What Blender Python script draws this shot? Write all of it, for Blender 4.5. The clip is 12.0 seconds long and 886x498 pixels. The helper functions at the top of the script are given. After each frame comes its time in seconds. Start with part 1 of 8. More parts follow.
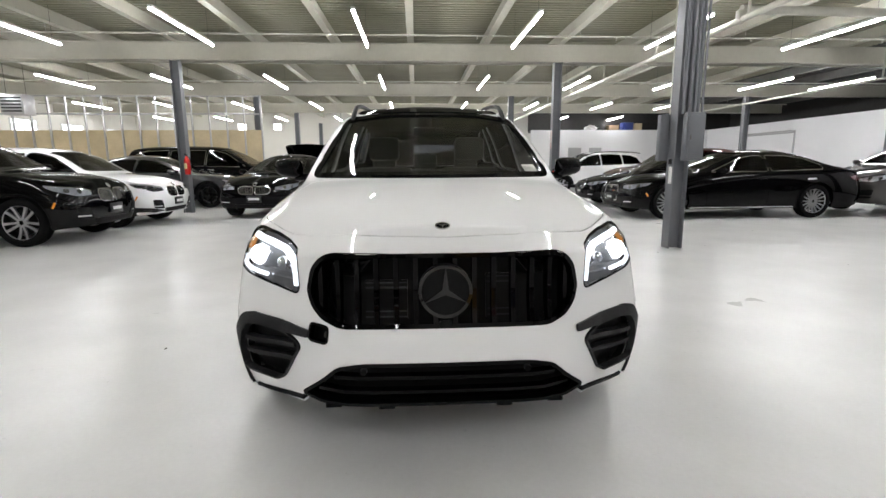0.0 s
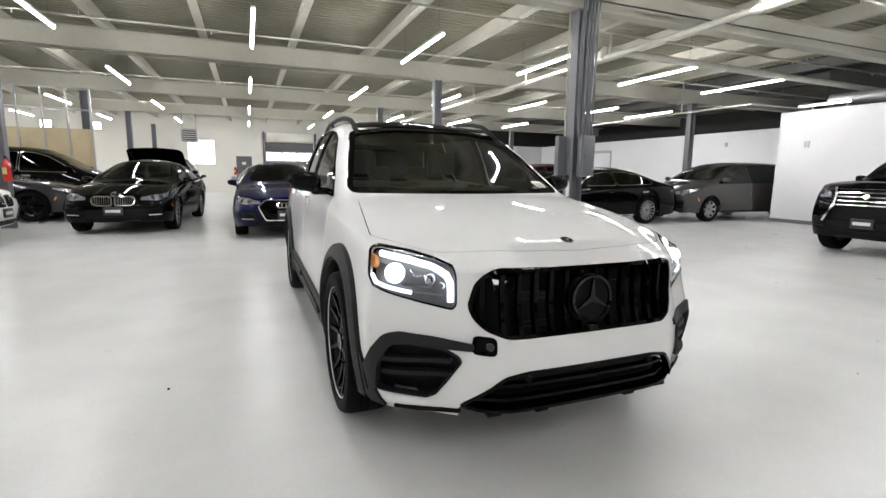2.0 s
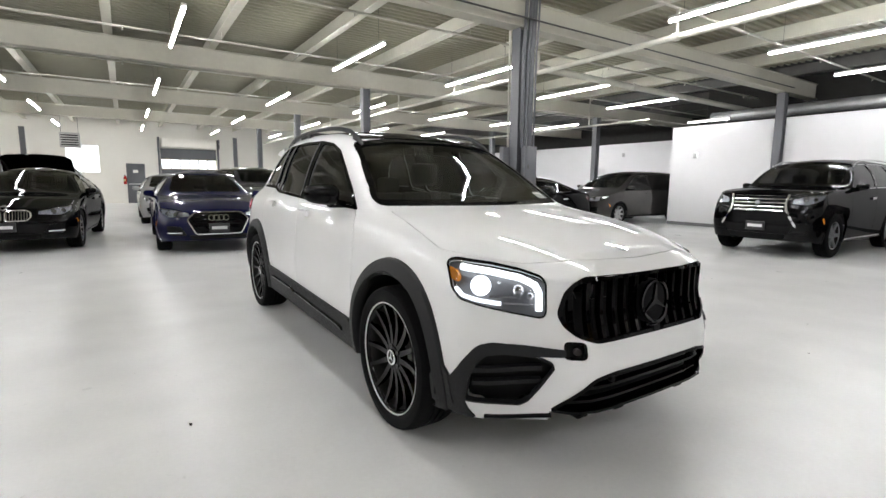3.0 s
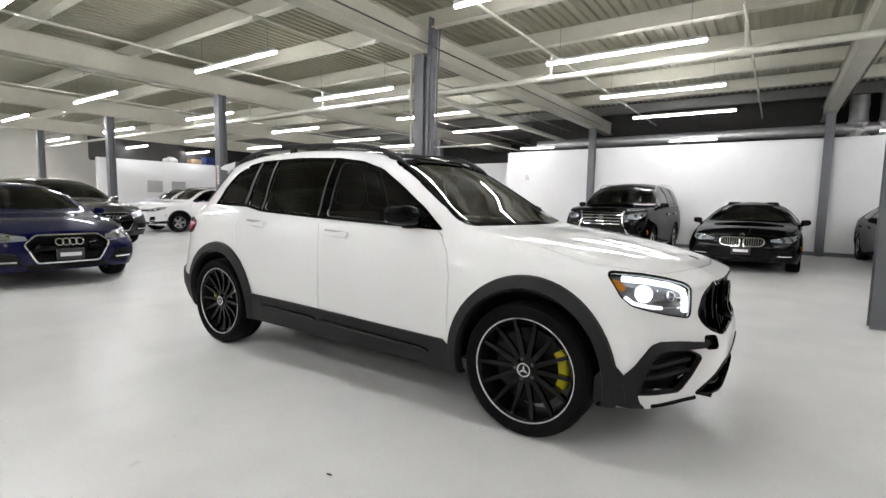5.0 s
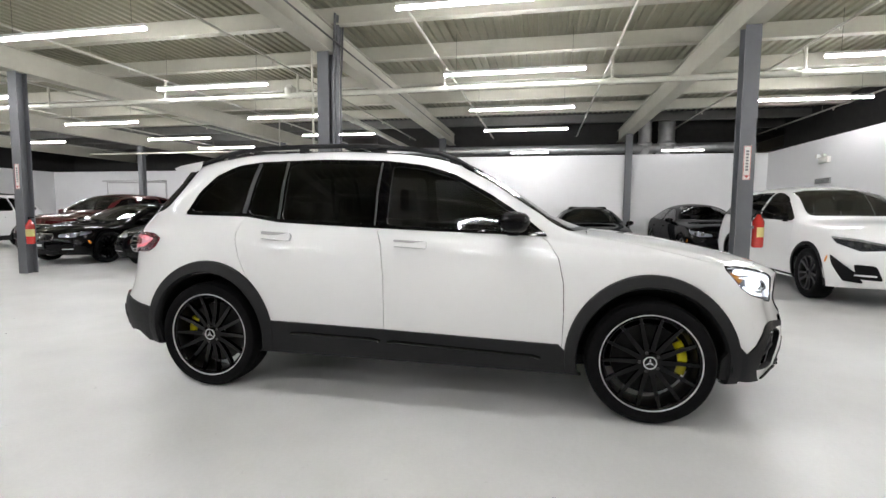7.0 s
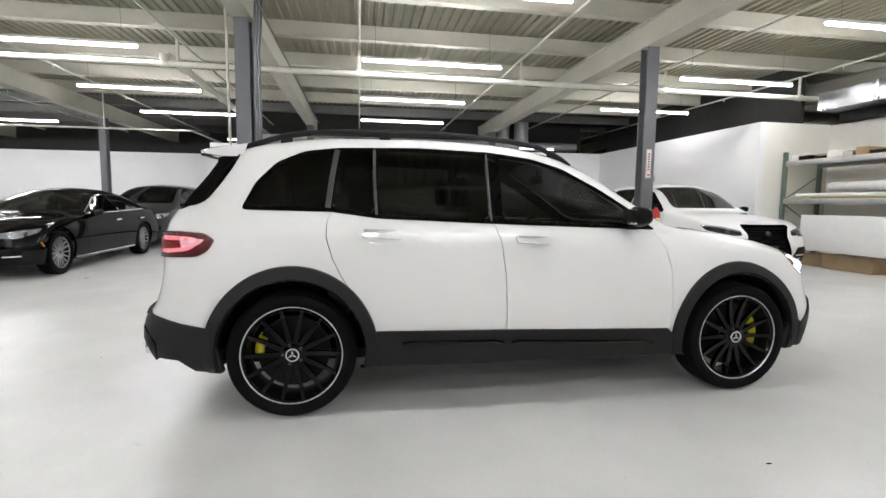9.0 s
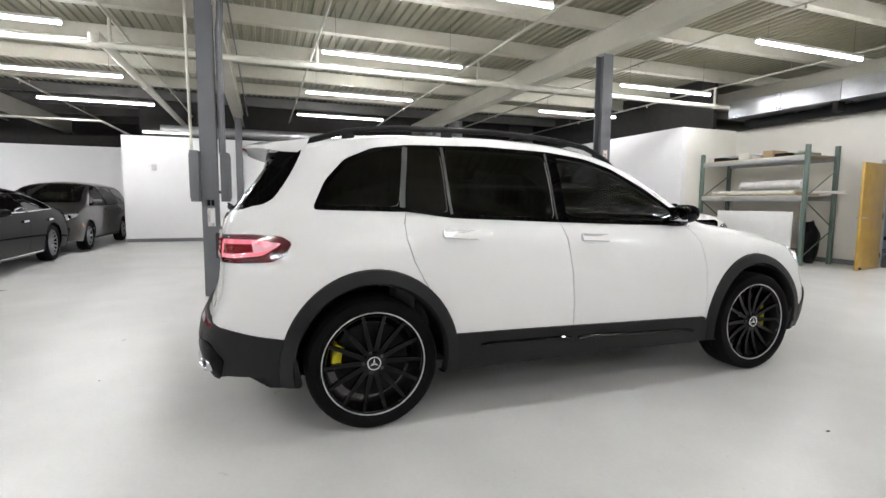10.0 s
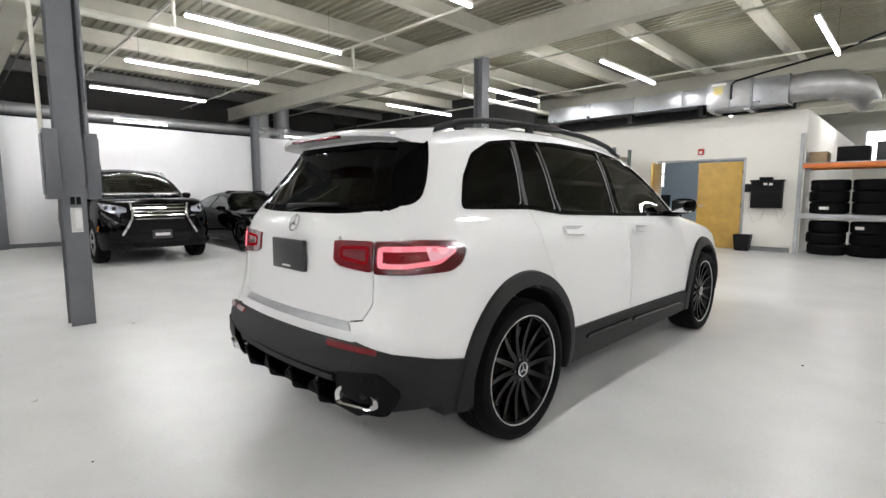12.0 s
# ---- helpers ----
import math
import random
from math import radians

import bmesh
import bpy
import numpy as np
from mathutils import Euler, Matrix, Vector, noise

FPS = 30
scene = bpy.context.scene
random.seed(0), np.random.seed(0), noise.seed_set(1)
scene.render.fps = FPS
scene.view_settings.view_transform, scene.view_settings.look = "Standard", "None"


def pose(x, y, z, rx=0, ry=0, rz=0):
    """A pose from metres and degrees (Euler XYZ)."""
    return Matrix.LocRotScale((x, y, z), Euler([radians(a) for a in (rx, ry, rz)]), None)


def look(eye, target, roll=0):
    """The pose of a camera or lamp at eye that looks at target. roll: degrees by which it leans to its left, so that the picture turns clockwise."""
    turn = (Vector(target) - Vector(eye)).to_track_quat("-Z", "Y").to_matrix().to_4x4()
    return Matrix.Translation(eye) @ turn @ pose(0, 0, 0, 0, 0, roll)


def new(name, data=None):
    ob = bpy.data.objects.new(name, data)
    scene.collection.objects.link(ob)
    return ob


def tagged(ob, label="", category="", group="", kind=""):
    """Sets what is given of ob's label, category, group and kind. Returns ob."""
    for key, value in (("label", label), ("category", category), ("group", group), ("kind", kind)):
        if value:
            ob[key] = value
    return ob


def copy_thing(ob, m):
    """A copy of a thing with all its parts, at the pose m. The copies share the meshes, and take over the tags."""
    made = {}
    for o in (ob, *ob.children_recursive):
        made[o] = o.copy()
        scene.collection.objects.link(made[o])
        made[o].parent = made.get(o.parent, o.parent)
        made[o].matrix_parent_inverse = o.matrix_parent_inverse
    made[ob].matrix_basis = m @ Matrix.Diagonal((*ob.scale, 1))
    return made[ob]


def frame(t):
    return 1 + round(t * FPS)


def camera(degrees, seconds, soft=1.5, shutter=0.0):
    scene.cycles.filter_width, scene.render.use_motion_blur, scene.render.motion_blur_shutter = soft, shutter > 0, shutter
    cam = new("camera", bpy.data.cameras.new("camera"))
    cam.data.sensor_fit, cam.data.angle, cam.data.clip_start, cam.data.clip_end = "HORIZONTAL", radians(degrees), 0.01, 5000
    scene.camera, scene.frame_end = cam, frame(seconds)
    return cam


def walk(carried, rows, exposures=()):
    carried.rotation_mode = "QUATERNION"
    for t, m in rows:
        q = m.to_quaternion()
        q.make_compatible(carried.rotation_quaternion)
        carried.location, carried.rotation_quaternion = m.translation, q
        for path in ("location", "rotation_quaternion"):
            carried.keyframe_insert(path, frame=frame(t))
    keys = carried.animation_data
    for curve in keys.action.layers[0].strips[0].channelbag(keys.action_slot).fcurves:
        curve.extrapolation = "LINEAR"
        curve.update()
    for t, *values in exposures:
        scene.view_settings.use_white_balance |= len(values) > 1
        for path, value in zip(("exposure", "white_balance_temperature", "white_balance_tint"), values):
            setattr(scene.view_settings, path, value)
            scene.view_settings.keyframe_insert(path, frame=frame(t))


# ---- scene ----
cam = camera(85.0, 12.0)
PATH = [
    (0, (-0.101, 0.176, 1.17), (0.007, 2.143, 0.824), -0.3),
    (0.5, (-0.34, 0.157, 1.182), (-0.118, 2.116, 0.845), 0.2),
    (1, (-0.637, 0.196, 1.197), (-0.255, 2.131, 0.863), 0.7),
    (1.5, (-0.969, 0.213, 1.216), (-0.414, 2.107, 0.892), 0.8),
    (2, (-1.276, 0.319, 1.207), (-0.537, 2.153, 0.901), 0.8),
    (2.5, (-1.591, 0.469, 1.215), (-0.676, 2.224, 0.925), 0.6),
    (3, (-1.936, 0.623, 1.225), (-0.851, 2.281, 0.955), 0.6),
    (4.8, (-3.058, 1.514, 1.224), (-1.466, 2.707, 1.024), 0.9),
    (5, (-3.161, 1.67, 1.233), (-1.519, 2.795, 1.038), 1.0),
    (5.5, (-3.409, 2.048, 1.236), (-1.661, 3.005, 1.056), 0.9),
    (6, (-3.547, 2.465, 1.23), (-1.711, 3.242, 1.067), 0.6),
    (6.5, (-3.683, 2.893, 1.232), (-1.778, 3.483, 1.074), 0.4),
    (7, (-3.745, 3.327, 1.214), (-1.792, 3.726, 1.055), 0.4),
    (7.2, (-3.767, 3.498, 1.217), (-1.8, 3.83, 1.064), 0.3),
    (8.8, (-3.663, 4.964, 1.204), (-1.689, 4.7, 1.022), 0.5),
    (9, (-3.635, 5.16, 1.22), (-1.673, 4.821, 1.031), 0.6),
    (9.5, (-3.507, 5.61, 1.212), (-1.585, 5.093, 1.016), 0.6),
    (10, (-3.354, 6.073, 1.22), (-1.489, 5.379, 1.025), 0.4),
    (10.5, (-3.136, 6.487, 1.211), (-1.347, 5.615, 1.009), 0.1),
    (11, (-2.854, 6.876, 1.221), (-1.166, 5.824, 1.015), -0.1),
    (11.5, (-2.572, 7.23, 1.231), (-1.016, 5.99, 1.018), -0.1),
    (12, (-2.246, 7.521, 1.24), (-0.856, 6.1, 1.017), -0.0),
]
walk(cam, [(t, look(eye, target, roll)) for t, eye, target, roll in PATH])

# ---- world ----
world = bpy.data.worlds.new("world")
scene.world = world
world.use_nodes = True
_sky = world.node_tree.nodes.new("ShaderNodeTexSky")
_sky.sky_type, _sky.sun_disc, _sky.sun_elevation, _sky.sun_rotation = "NISHITA", False, radians(35), radians(20)
world.node_tree.links.new(_sky.outputs[0], world.node_tree.nodes["Background"].inputs[0])
world.node_tree.nodes["Background"].inputs[1].default_value = 0.12
scene.view_settings.exposure = 0.0
TUBE = 113.0  # brightness of the ceiling tubes

# dipped beams of the two lit headlights
for _x in (-0.76, 0.76):
    _d = bpy.data.lights.new("headlight_beam", "SPOT")
    _d.energy, _d.color, _d.spot_size, _d.spot_blend, _d.shadow_soft_size = 60.0, (0.92, 0.97, 1.0), radians(46), 0.8, 0.03
    _o = new("headlight_beam", _d)
    _o.matrix_world = look((_x, 1.98, 0.82), (_x, -4.0, -1.5))
    _d = bpy.data.lights.new("headlight_bulb", "POINT")
    _d.energy, _d.color, _d.shadow_soft_size = 0.06, (0.92, 0.97, 1.0), 0.008
    _o = new("headlight_bulb", _d)
    _o.location = (0.92 * _x, 2.095, 0.838)


# ---- materials ----
def mat(name, color, rough=0.5, metal=0.0, coat=0.0, var=0.12, scale=6.0, bump=0.0, bump_scale=60.0, rvar=0.0, spec=0.5, emit=0.0, tint=None, coat_rough=0.03):
    m = bpy.data.materials.new(name)
    m.use_nodes = True
    nt = m.node_tree
    b = nt.nodes["Principled BSDF"]
    b.inputs["Roughness"].default_value, b.inputs["Metallic"].default_value = rough, metal
    b.inputs["Coat Weight"].default_value, b.inputs["Coat Roughness"].default_value = coat, coat_rough
    b.inputs["Specular IOR Level"].default_value = spec
    co = nt.nodes.new("ShaderNodeTexCoord")
    n1 = nt.nodes.new("ShaderNodeTexNoise")
    n1.inputs["Scale"].default_value, n1.inputs["Detail"].default_value = scale, 6
    n2 = nt.nodes.new("ShaderNodeTexNoise")
    n2.inputs["Scale"].default_value, n2.inputs["Detail"].default_value = scale * 9, 4
    for n in (n1, n2):
        nt.links.new(co.outputs["Object"], n.inputs["Vector"])
    add = nt.nodes.new("ShaderNodeMath")
    add.operation = "MULTIPLY_ADD"
    nt.links.new(n2.outputs["Fac"], add.inputs[0])
    add.inputs[1].default_value = 0.35
    nt.links.new(n1.outputs["Fac"], add.inputs[2])
    ramp = nt.nodes.new("ShaderNodeMapRange")
    ramp.inputs["From Min"].default_value, ramp.inputs["From Max"].default_value = 0.45, 0.95
    nt.links.new(add.outputs[0], ramp.inputs["Value"])
    mix = nt.nodes.new("ShaderNodeMix")
    mix.data_type = "RGBA"
    nt.links.new(ramp.outputs[0], mix.inputs["Factor"])
    dark = tint or [c * (1 - var) for c in color]
    mix.inputs["A"].default_value, mix.inputs["B"].default_value = (*dark, 1), (*[min(1, c * (1 + var * 0.4)) for c in color], 1)
    nt.links.new(mix.outputs["Result"], b.inputs["Base Color"])
    if rvar:
        rr = nt.nodes.new("ShaderNodeMapRange")
        rr.inputs["From Min"].default_value, rr.inputs["From Max"].default_value = 0.4, 0.95
        rr.inputs["To Min"].default_value, rr.inputs["To Max"].default_value = max(0.02, rough - rvar), min(1, rough + rvar)
        nt.links.new(add.outputs[0], rr.inputs["Value"])
        nt.links.new(rr.outputs[0], b.inputs["Roughness"])
    if bump:
        nb = nt.nodes.new("ShaderNodeTexNoise")
        nb.inputs["Scale"].default_value, nb.inputs["Detail"].default_value = bump_scale, 5
        nt.links.new(co.outputs["Object"], nb.inputs["Vector"])
        bp = nt.nodes.new("ShaderNodeBump")
        bp.inputs["Strength"].default_value, bp.inputs["Distance"].default_value = bump, 0.01
        nt.links.new(nb.outputs["Fac"], bp.inputs["Height"])
        nt.links.new(bp.outputs[0], b.inputs["Normal"])
    if emit:
        b.inputs["Emission Color"].default_value, b.inputs["Emission Strength"].default_value = (*color, 1), emit
    return m


def glow(name, color, strength):
    m = bpy.data.materials.new(name)
    m.use_nodes = True
    nt = m.node_tree
    nt.nodes.remove(nt.nodes["Principled BSDF"])
    e = nt.nodes.new("ShaderNodeEmission")
    e.inputs[0].default_value, e.inputs[1].default_value = (*color, 1), strength
    nt.links.new(e.outputs[0], nt.nodes["Material Output"].inputs[0])
    return m


def pane_glass(name, tint, ior=1.5, rough=0.0):
    """Thin glazing: tinted see-through with the gloss of glass."""
    m = bpy.data.materials.new(name)
    m.use_nodes = True
    nt = m.node_tree
    nt.nodes.remove(nt.nodes["Principled BSDF"])
    tr, gl, mx, lw, pw, fr = (nt.nodes.new("ShaderNode" + k) for k in ("BsdfTransparent", "BsdfGlossy", "MixShader", "LayerWeight", "Math", "Math"))
    tr.inputs[0].default_value = (*tint, 1)
    gl.inputs["Roughness"].default_value = rough
    base = ((ior - 1) / (ior + 1)) ** 2
    lw.inputs["Blend"].default_value = 0.5
    pw.operation, fr.operation = "POWER", "MULTIPLY_ADD"
    pw.inputs[1].default_value, fr.inputs[1].default_value, fr.inputs[2].default_value = 5.0, 1.0 - base, base
    nt.links.new(lw.outputs["Facing"], pw.inputs[0])
    nt.links.new(pw.outputs[0], fr.inputs[0])
    nt.links.new(fr.outputs[0], mx.inputs[0])
    nt.links.new(tr.outputs[0], mx.inputs[1])
    nt.links.new(gl.outputs[0], mx.inputs[2])
    nt.links.new(mx.outputs[0], nt.nodes["Material Output"].inputs[0])
    return m


def epoxy():
    """Grey epoxy coating: soft wide clouding, faint scuffs and drips, uneven gloss."""
    m = bpy.data.materials.new("epoxy_floor")
    m.use_nodes = True
    nt = m.node_tree
    b = nt.nodes["Principled BSDF"]
    b.inputs["Specular IOR Level"].default_value = 0.58
    co = nt.nodes.new("ShaderNodeTexCoord")

    def noise_at(scale, detail, lo, hi, a, z):
        n, r = nt.nodes.new("ShaderNodeTexNoise"), nt.nodes.new("ShaderNodeMapRange")
        n.inputs["Scale"].default_value, n.inputs["Detail"].default_value = scale, detail
        nt.links.new(co.outputs["Object"], n.inputs["Vector"])
        r.clamp = False
        for k, q in zip(("From Min", "From Max", "To Min", "To Max"), (lo, hi, a, z)):
            r.inputs[k].default_value = q
        nt.links.new(n.outputs["Fac"], r.inputs["Value"])
        return r.outputs[0]

    def times(a, c):
        q = nt.nodes.new("ShaderNodeMath")
        q.operation = "MULTIPLY"
        nt.links.new(a, q.inputs[0])
        nt.links.new(c, q.inputs[1])
        return q.outputs[0]

    tone = times(noise_at(0.3, 2, 0.25, 0.75, 0.84, 0.96), times(noise_at(1.6, 8, 0.25, 0.75, 0.86, 1.02), noise_at(45, 4, 0.3, 0.7, 0.95, 0.99)))
    # sparse scuffs and dried drops
    spots = nt.nodes.new("ShaderNodeMapRange")
    for k, q in zip(("From Min", "From Max", "To Min", "To Max"), (0.71, 0.77, 1.0, 0.86)):
        spots.inputs[k].default_value = q
    grain = nt.nodes.new("ShaderNodeTexNoise")
    grain.inputs["Scale"].default_value, grain.inputs["Detail"].default_value, grain.inputs["Distortion"].default_value = 13.0, 3.0, 0.8
    nt.links.new(co.outputs["Object"], grain.inputs["Vector"])
    nt.links.new(grain.outputs["Fac"], spots.inputs["Value"])
    tone = times(tone, spots.outputs[0])
    mix = nt.nodes.new("ShaderNodeMix")
    mix.data_type = "RGBA"
    mix.inputs["A"].default_value, mix.inputs["B"].default_value = (0.0, 0.0, 0.0, 1), (0.83, 0.828, 0.815, 1)
    nt.links.new(tone, mix.inputs["Factor"])
    nt.links.new(mix.outputs["Result"], b.inputs["Base Color"])
    nt.links.new(noise_at(0.9, 5, 0.2, 0.8, 0.26, 0.36), b.inputs["Roughness"])
    # shallow trowel ripples in the coating
    wave, bp = nt.nodes.new("ShaderNodeTexNoise"), nt.nodes.new("ShaderNodeBump")
    wave.inputs["Scale"].default_value, wave.inputs["Detail"].default_value, wave.inputs["Distortion"].default_value = 3.2, 2.0, 0.4
    nt.links.new(co.outputs["Object"], wave.inputs["Vector"])
    bp.inputs["Strength"].default_value, bp.inputs["Distance"].default_value = 0.25, 0.004
    nt.links.new(wave.outputs["Fac"], bp.inputs["Height"])
    nt.links.new(bp.outputs[0], b.inputs["Normal"])
    return m


WHITE_PAINT = mat("white_car_paint", (0.82, 0.82, 0.82), 0.35, coat=1.0, var=0.015, scale=2, spec=0.0)
BLACK_PAINT = mat("black_car_paint", (0.002, 0.002, 0.0022), 0.3, coat=0.42, var=0.2, spec=0.0)
BLUE_PAINT = mat("blue_car_paint", (0.002, 0.003, 0.03), 0.3, metal=0.3, coat=0.6, var=0.2, spec=0.0)
GREY_PAINT = mat("grey_car_paint", (0.055, 0.052, 0.049), 0.35, metal=0.6, coat=1.0, var=0.1, spec=0.0)
DARKGREY_PAINT = mat("dark_grey_car_paint", (0.04, 0.04, 0.043), 0.35, metal=0.5, coat=1.0, var=0.1, spec=0.0)
SILVER_PAINT = mat("silver_car_paint", (0.35, 0.35, 0.35), 0.35, metal=0.7, coat=1.0, var=0.05, spec=0.0)
RED_PAINT = mat("dark_red_car_paint", (0.06, 0.007, 0.008), 0.3, metal=0.3, coat=1.0, var=0.2, spec=0.0)
CLADDING = mat("black_grained_plastic", (0.0085, 0.0087, 0.0095), 0.55, var=0.15, bump=0.2, bump_scale=500, spec=0.3)
PIANO_BLACK = mat("piano_black", (0.0015, 0.0015, 0.0017), 0.3, coat=1.0, var=0.2, spec=0.0)
GLOSS_BLACK = mat("gloss_black", (0.0014, 0.0014, 0.0016), 0.3, coat=0.3, var=0.2, spec=0.0)
RUBBER = mat("tyre_rubber", (0.003, 0.003, 0.0033), 0.75, var=0.25, bump=0.15, bump_scale=120, spec=0.12)
RIM_BLACK = mat("rim_gloss_black", (0.0011, 0.0011, 0.0012), 0.3, coat=0.5, var=0.2, spec=0.0)
RIM_SILVER = mat("rim_silver", (0.42, 0.42, 0.43), 0.32, metal=0.75, var=0.1)
RIM_EDGE = mat("machined_rim_edge", (0.8, 0.8, 0.8), 0.34, metal=0.9, var=0.08)
CHROME = mat("chrome", (0.75, 0.75, 0.76), 0.08, metal=1.0, var=0.03)
STEEL = mat("steel_disc", (0.11, 0.107, 0.104), 0.35, metal=1.0, var=0.2)
# shade behind the spokes, put into the colour of brake disc and rim barrel
WHEEL_SHADE = mat("wheel_metal_in_shade", (0.016, 0.0155, 0.015), 0.4, metal=0.8, var=0.25)
YELLOW = mat("yellow_caliper", (0.62, 0.55, 0.01), 0.4, coat=0.5, var=0.1)
INTERIOR = mat("interior_trim", (0.009, 0.009, 0.0095), 0.8, var=0.2, spec=0.15)
SEAT_GREY = mat("grey_leather", (0.12, 0.118, 0.115), 0.5, var=0.15, bump=0.2, bump_scale=200)
GLASS_DARK = pane_glass("tinted_glass", (0.22, 0.22, 0.225), 1.42)
GLASS_SIDE = pane_glass("side_glass", (0.42, 0.425, 0.43), 1.5)
WINDOW_TRIM = mat("satin_grey_trim", (0.07, 0.07, 0.072), 0.35, metal=0.3, var=0.1)
GLASS_CLEAR = pane_glass("windshield_glass", (0.72, 0.73, 0.73), 1.55)
GLASS_LENS = pane_glass("lamp_lens", (0.85, 0.86, 0.88), 1.45)
HEADLAMP_INNER = mat("lamp_inner_bowl", (0.2, 0.2, 0.205), 0.35, var=0.35, scale=14)
LAMP_BOWL = mat("lamp_silver_bowl", (0.72, 0.72, 0.74), 0.28, metal=0.3, var=0.3, scale=20)
LAMP_HOUSING = mat("lamp_housing", (0.03, 0.03, 0.033), 0.25, var=0.2)
REFLECTOR = mat("lamp_reflector", (0.7, 0.7, 0.72), 0.12, metal=1.0, var=0.05)
LED = glow("led_white", (0.93, 0.97, 1.0), 3.2)
LED_HOT = glow("led_projector", (0.9, 0.95, 1.0), 5.0)
AMBER = mat("amber_lens", (0.62, 0.22, 0.02), 0.2, coat=0.6, var=0.25, scale=30, emit=0.25)
RED_LENS = mat("red_lens", (0.17, 0.005, 0.011), 0.15, coat=1.0, var=0.2)
RED_GLOW = glow("tail_light_glow", (1.0, 0.022, 0.04), 0.2)
RED_FLARE = glow("tail_light_flare", (1.0, 0.5, 0.54), 1.2)
RED_GLOW_HOT = glow("tail_light_bar", (1.0, 0.24, 0.28), 1.5)
PLATE = mat("plate_dark", (0.02, 0.02, 0.022), 0.4, var=0.1)
PLATE_WHITE = mat("plate_bars", (0.7, 0.7, 0.7), 0.5, var=0.1)

FLOOR = epoxy()
WALL_WHITE = mat("white_painted_drywall", (0.765, 0.765, 0.77), 0.6, var=0.04, scale=0.6, bump=0.04, bump_scale=30)
WALL_CREAM = mat("cream_painted_wall", (0.77, 0.755, 0.70), 0.6, var=0.05, scale=0.6, bump=0.04, bump_scale=30)
WALL_BLUE = mat("blue_grey_office_wall", (0.36, 0.42, 0.48), 0.6, var=0.05, scale=1)
BASE_GREY = mat("grey_vinyl_baseboard", (0.16, 0.165, 0.17), 0.5, var=0.1)
COLUMN_GREY = mat("grey_painted_steel", (0.12, 0.125, 0.135), 0.4, var=0.12, scale=3, rvar=0.1, bump=0.03, bump_scale=40)
CEIL_PAINT = mat("cream_painted_steel", (0.53, 0.515, 0.435), 0.55, var=0.12, scale=1.2, bump=0.05, bump_scale=30)
DECK_PAINT = mat("painted_metal_deck", (0.31, 0.298, 0.222), 0.5, var=0.15, scale=0.8)
PIPE_PAINT = mat("cream_painted_pipe", (0.55, 0.54, 0.47), 0.4, var=0.1)
DUCT = mat("galvanised_sheet", (0.36, 0.37, 0.38), 0.34, metal=0.9, var=0.2, scale=3, rvar=0.1)
FOIL = mat("foil_insulation", (0.44, 0.44, 0.44), 0.42, metal=0.7, var=0.15, bump=0.8, bump_scale=14)
# dark copies of deck and joist paint: the missing light is in the colour
DECK_SHADE = mat("deck_in_shade", (0.055, 0.054, 0.05), 0.6, var=0.3, scale=2)
JOIST_SHADE = mat("joist_in_shade", (0.11, 0.108, 0.10), 0.6, var=0.2)
# near-black that stands for the unlit space above the partitions
VOID_SHADE = mat("unlit_void_shade", (0.035, 0.034, 0.032), 0.9, var=0.2)
PLY = mat("plywood", (0.56, 0.46, 0.285), 0.6, var=0.18, scale=2.5)
HATCH_GREY = mat("grey_hatch_pane", (0.42, 0.42, 0.42), 0.5, var=0.06)
STUD = mat("metal_stud", (0.45, 0.45, 0.45), 0.35, metal=0.7, var=0.1)
OAK = mat("varnished_oak_veneer", (0.56, 0.35, 0.075), 0.3, coat=0.3, var=0.22, scale=4)
RACK_GREEN = mat("green_painted_rack", (0.11, 0.155, 0.135), 0.45, var=0.2)
RACK_ORANGE = mat("orange_painted_beam", (0.62, 0.17, 0.035), 0.45, var=0.15)
RACK_GALV = mat("galvanised_rack", (0.42, 0.43, 0.44), 0.4, metal=0.8, var=0.2)
CARDBOARD = mat("cardboard", (0.36, 0.26, 0.15), 0.7, var=0.2)
PLASTIC_BLACK = mat("black_plastic", (0.0035, 0.0035, 0.0038), 0.5, var=0.2, spec=0.15)
RED_ENAMEL = mat("red_enamel", (0.5, 0.025, 0.02), 0.25, coat=0.6, var=0.1)
PAPER = mat("paper_sheet", (0.75, 0.74, 0.70), 0.7, var=0.06)
LABEL_RED = mat("red_print", (0.5, 0.06, 0.05), 0.6, var=0.1)
YELLOW_LABEL = mat("yellow_label", (0.62, 0.52, 0.2), 0.6, var=0.1)
TUBE_GLOW = glow("led_tube_glow", (1.0, 0.995, 1.015), TUBE)
STRIP_GLOW = glow("strip_light_glow", (1.0, 0.995, 1.015), 7.0)
FIXTURE_WHITE = mat("fixture_white_enamel", (0.75, 0.75, 0.74), 0.4, var=0.05)
SKY_GLOW = glow("daylight_behind_glass", (0.95, 0.98, 1.0), 3.0)
ROLLER_GREY = mat("grey_roller_door", (0.10, 0.105, 0.115), 0.5, var=0.1)
CARPET = mat("grey_carpet", (0.10, 0.105, 0.115), 0.95, var=0.2, scale=20)
CANVAS = mat("white_wrap", (0.62, 0.61, 0.60), 0.6, var=0.2, scale=8, bump=0.6, bump_scale=25)


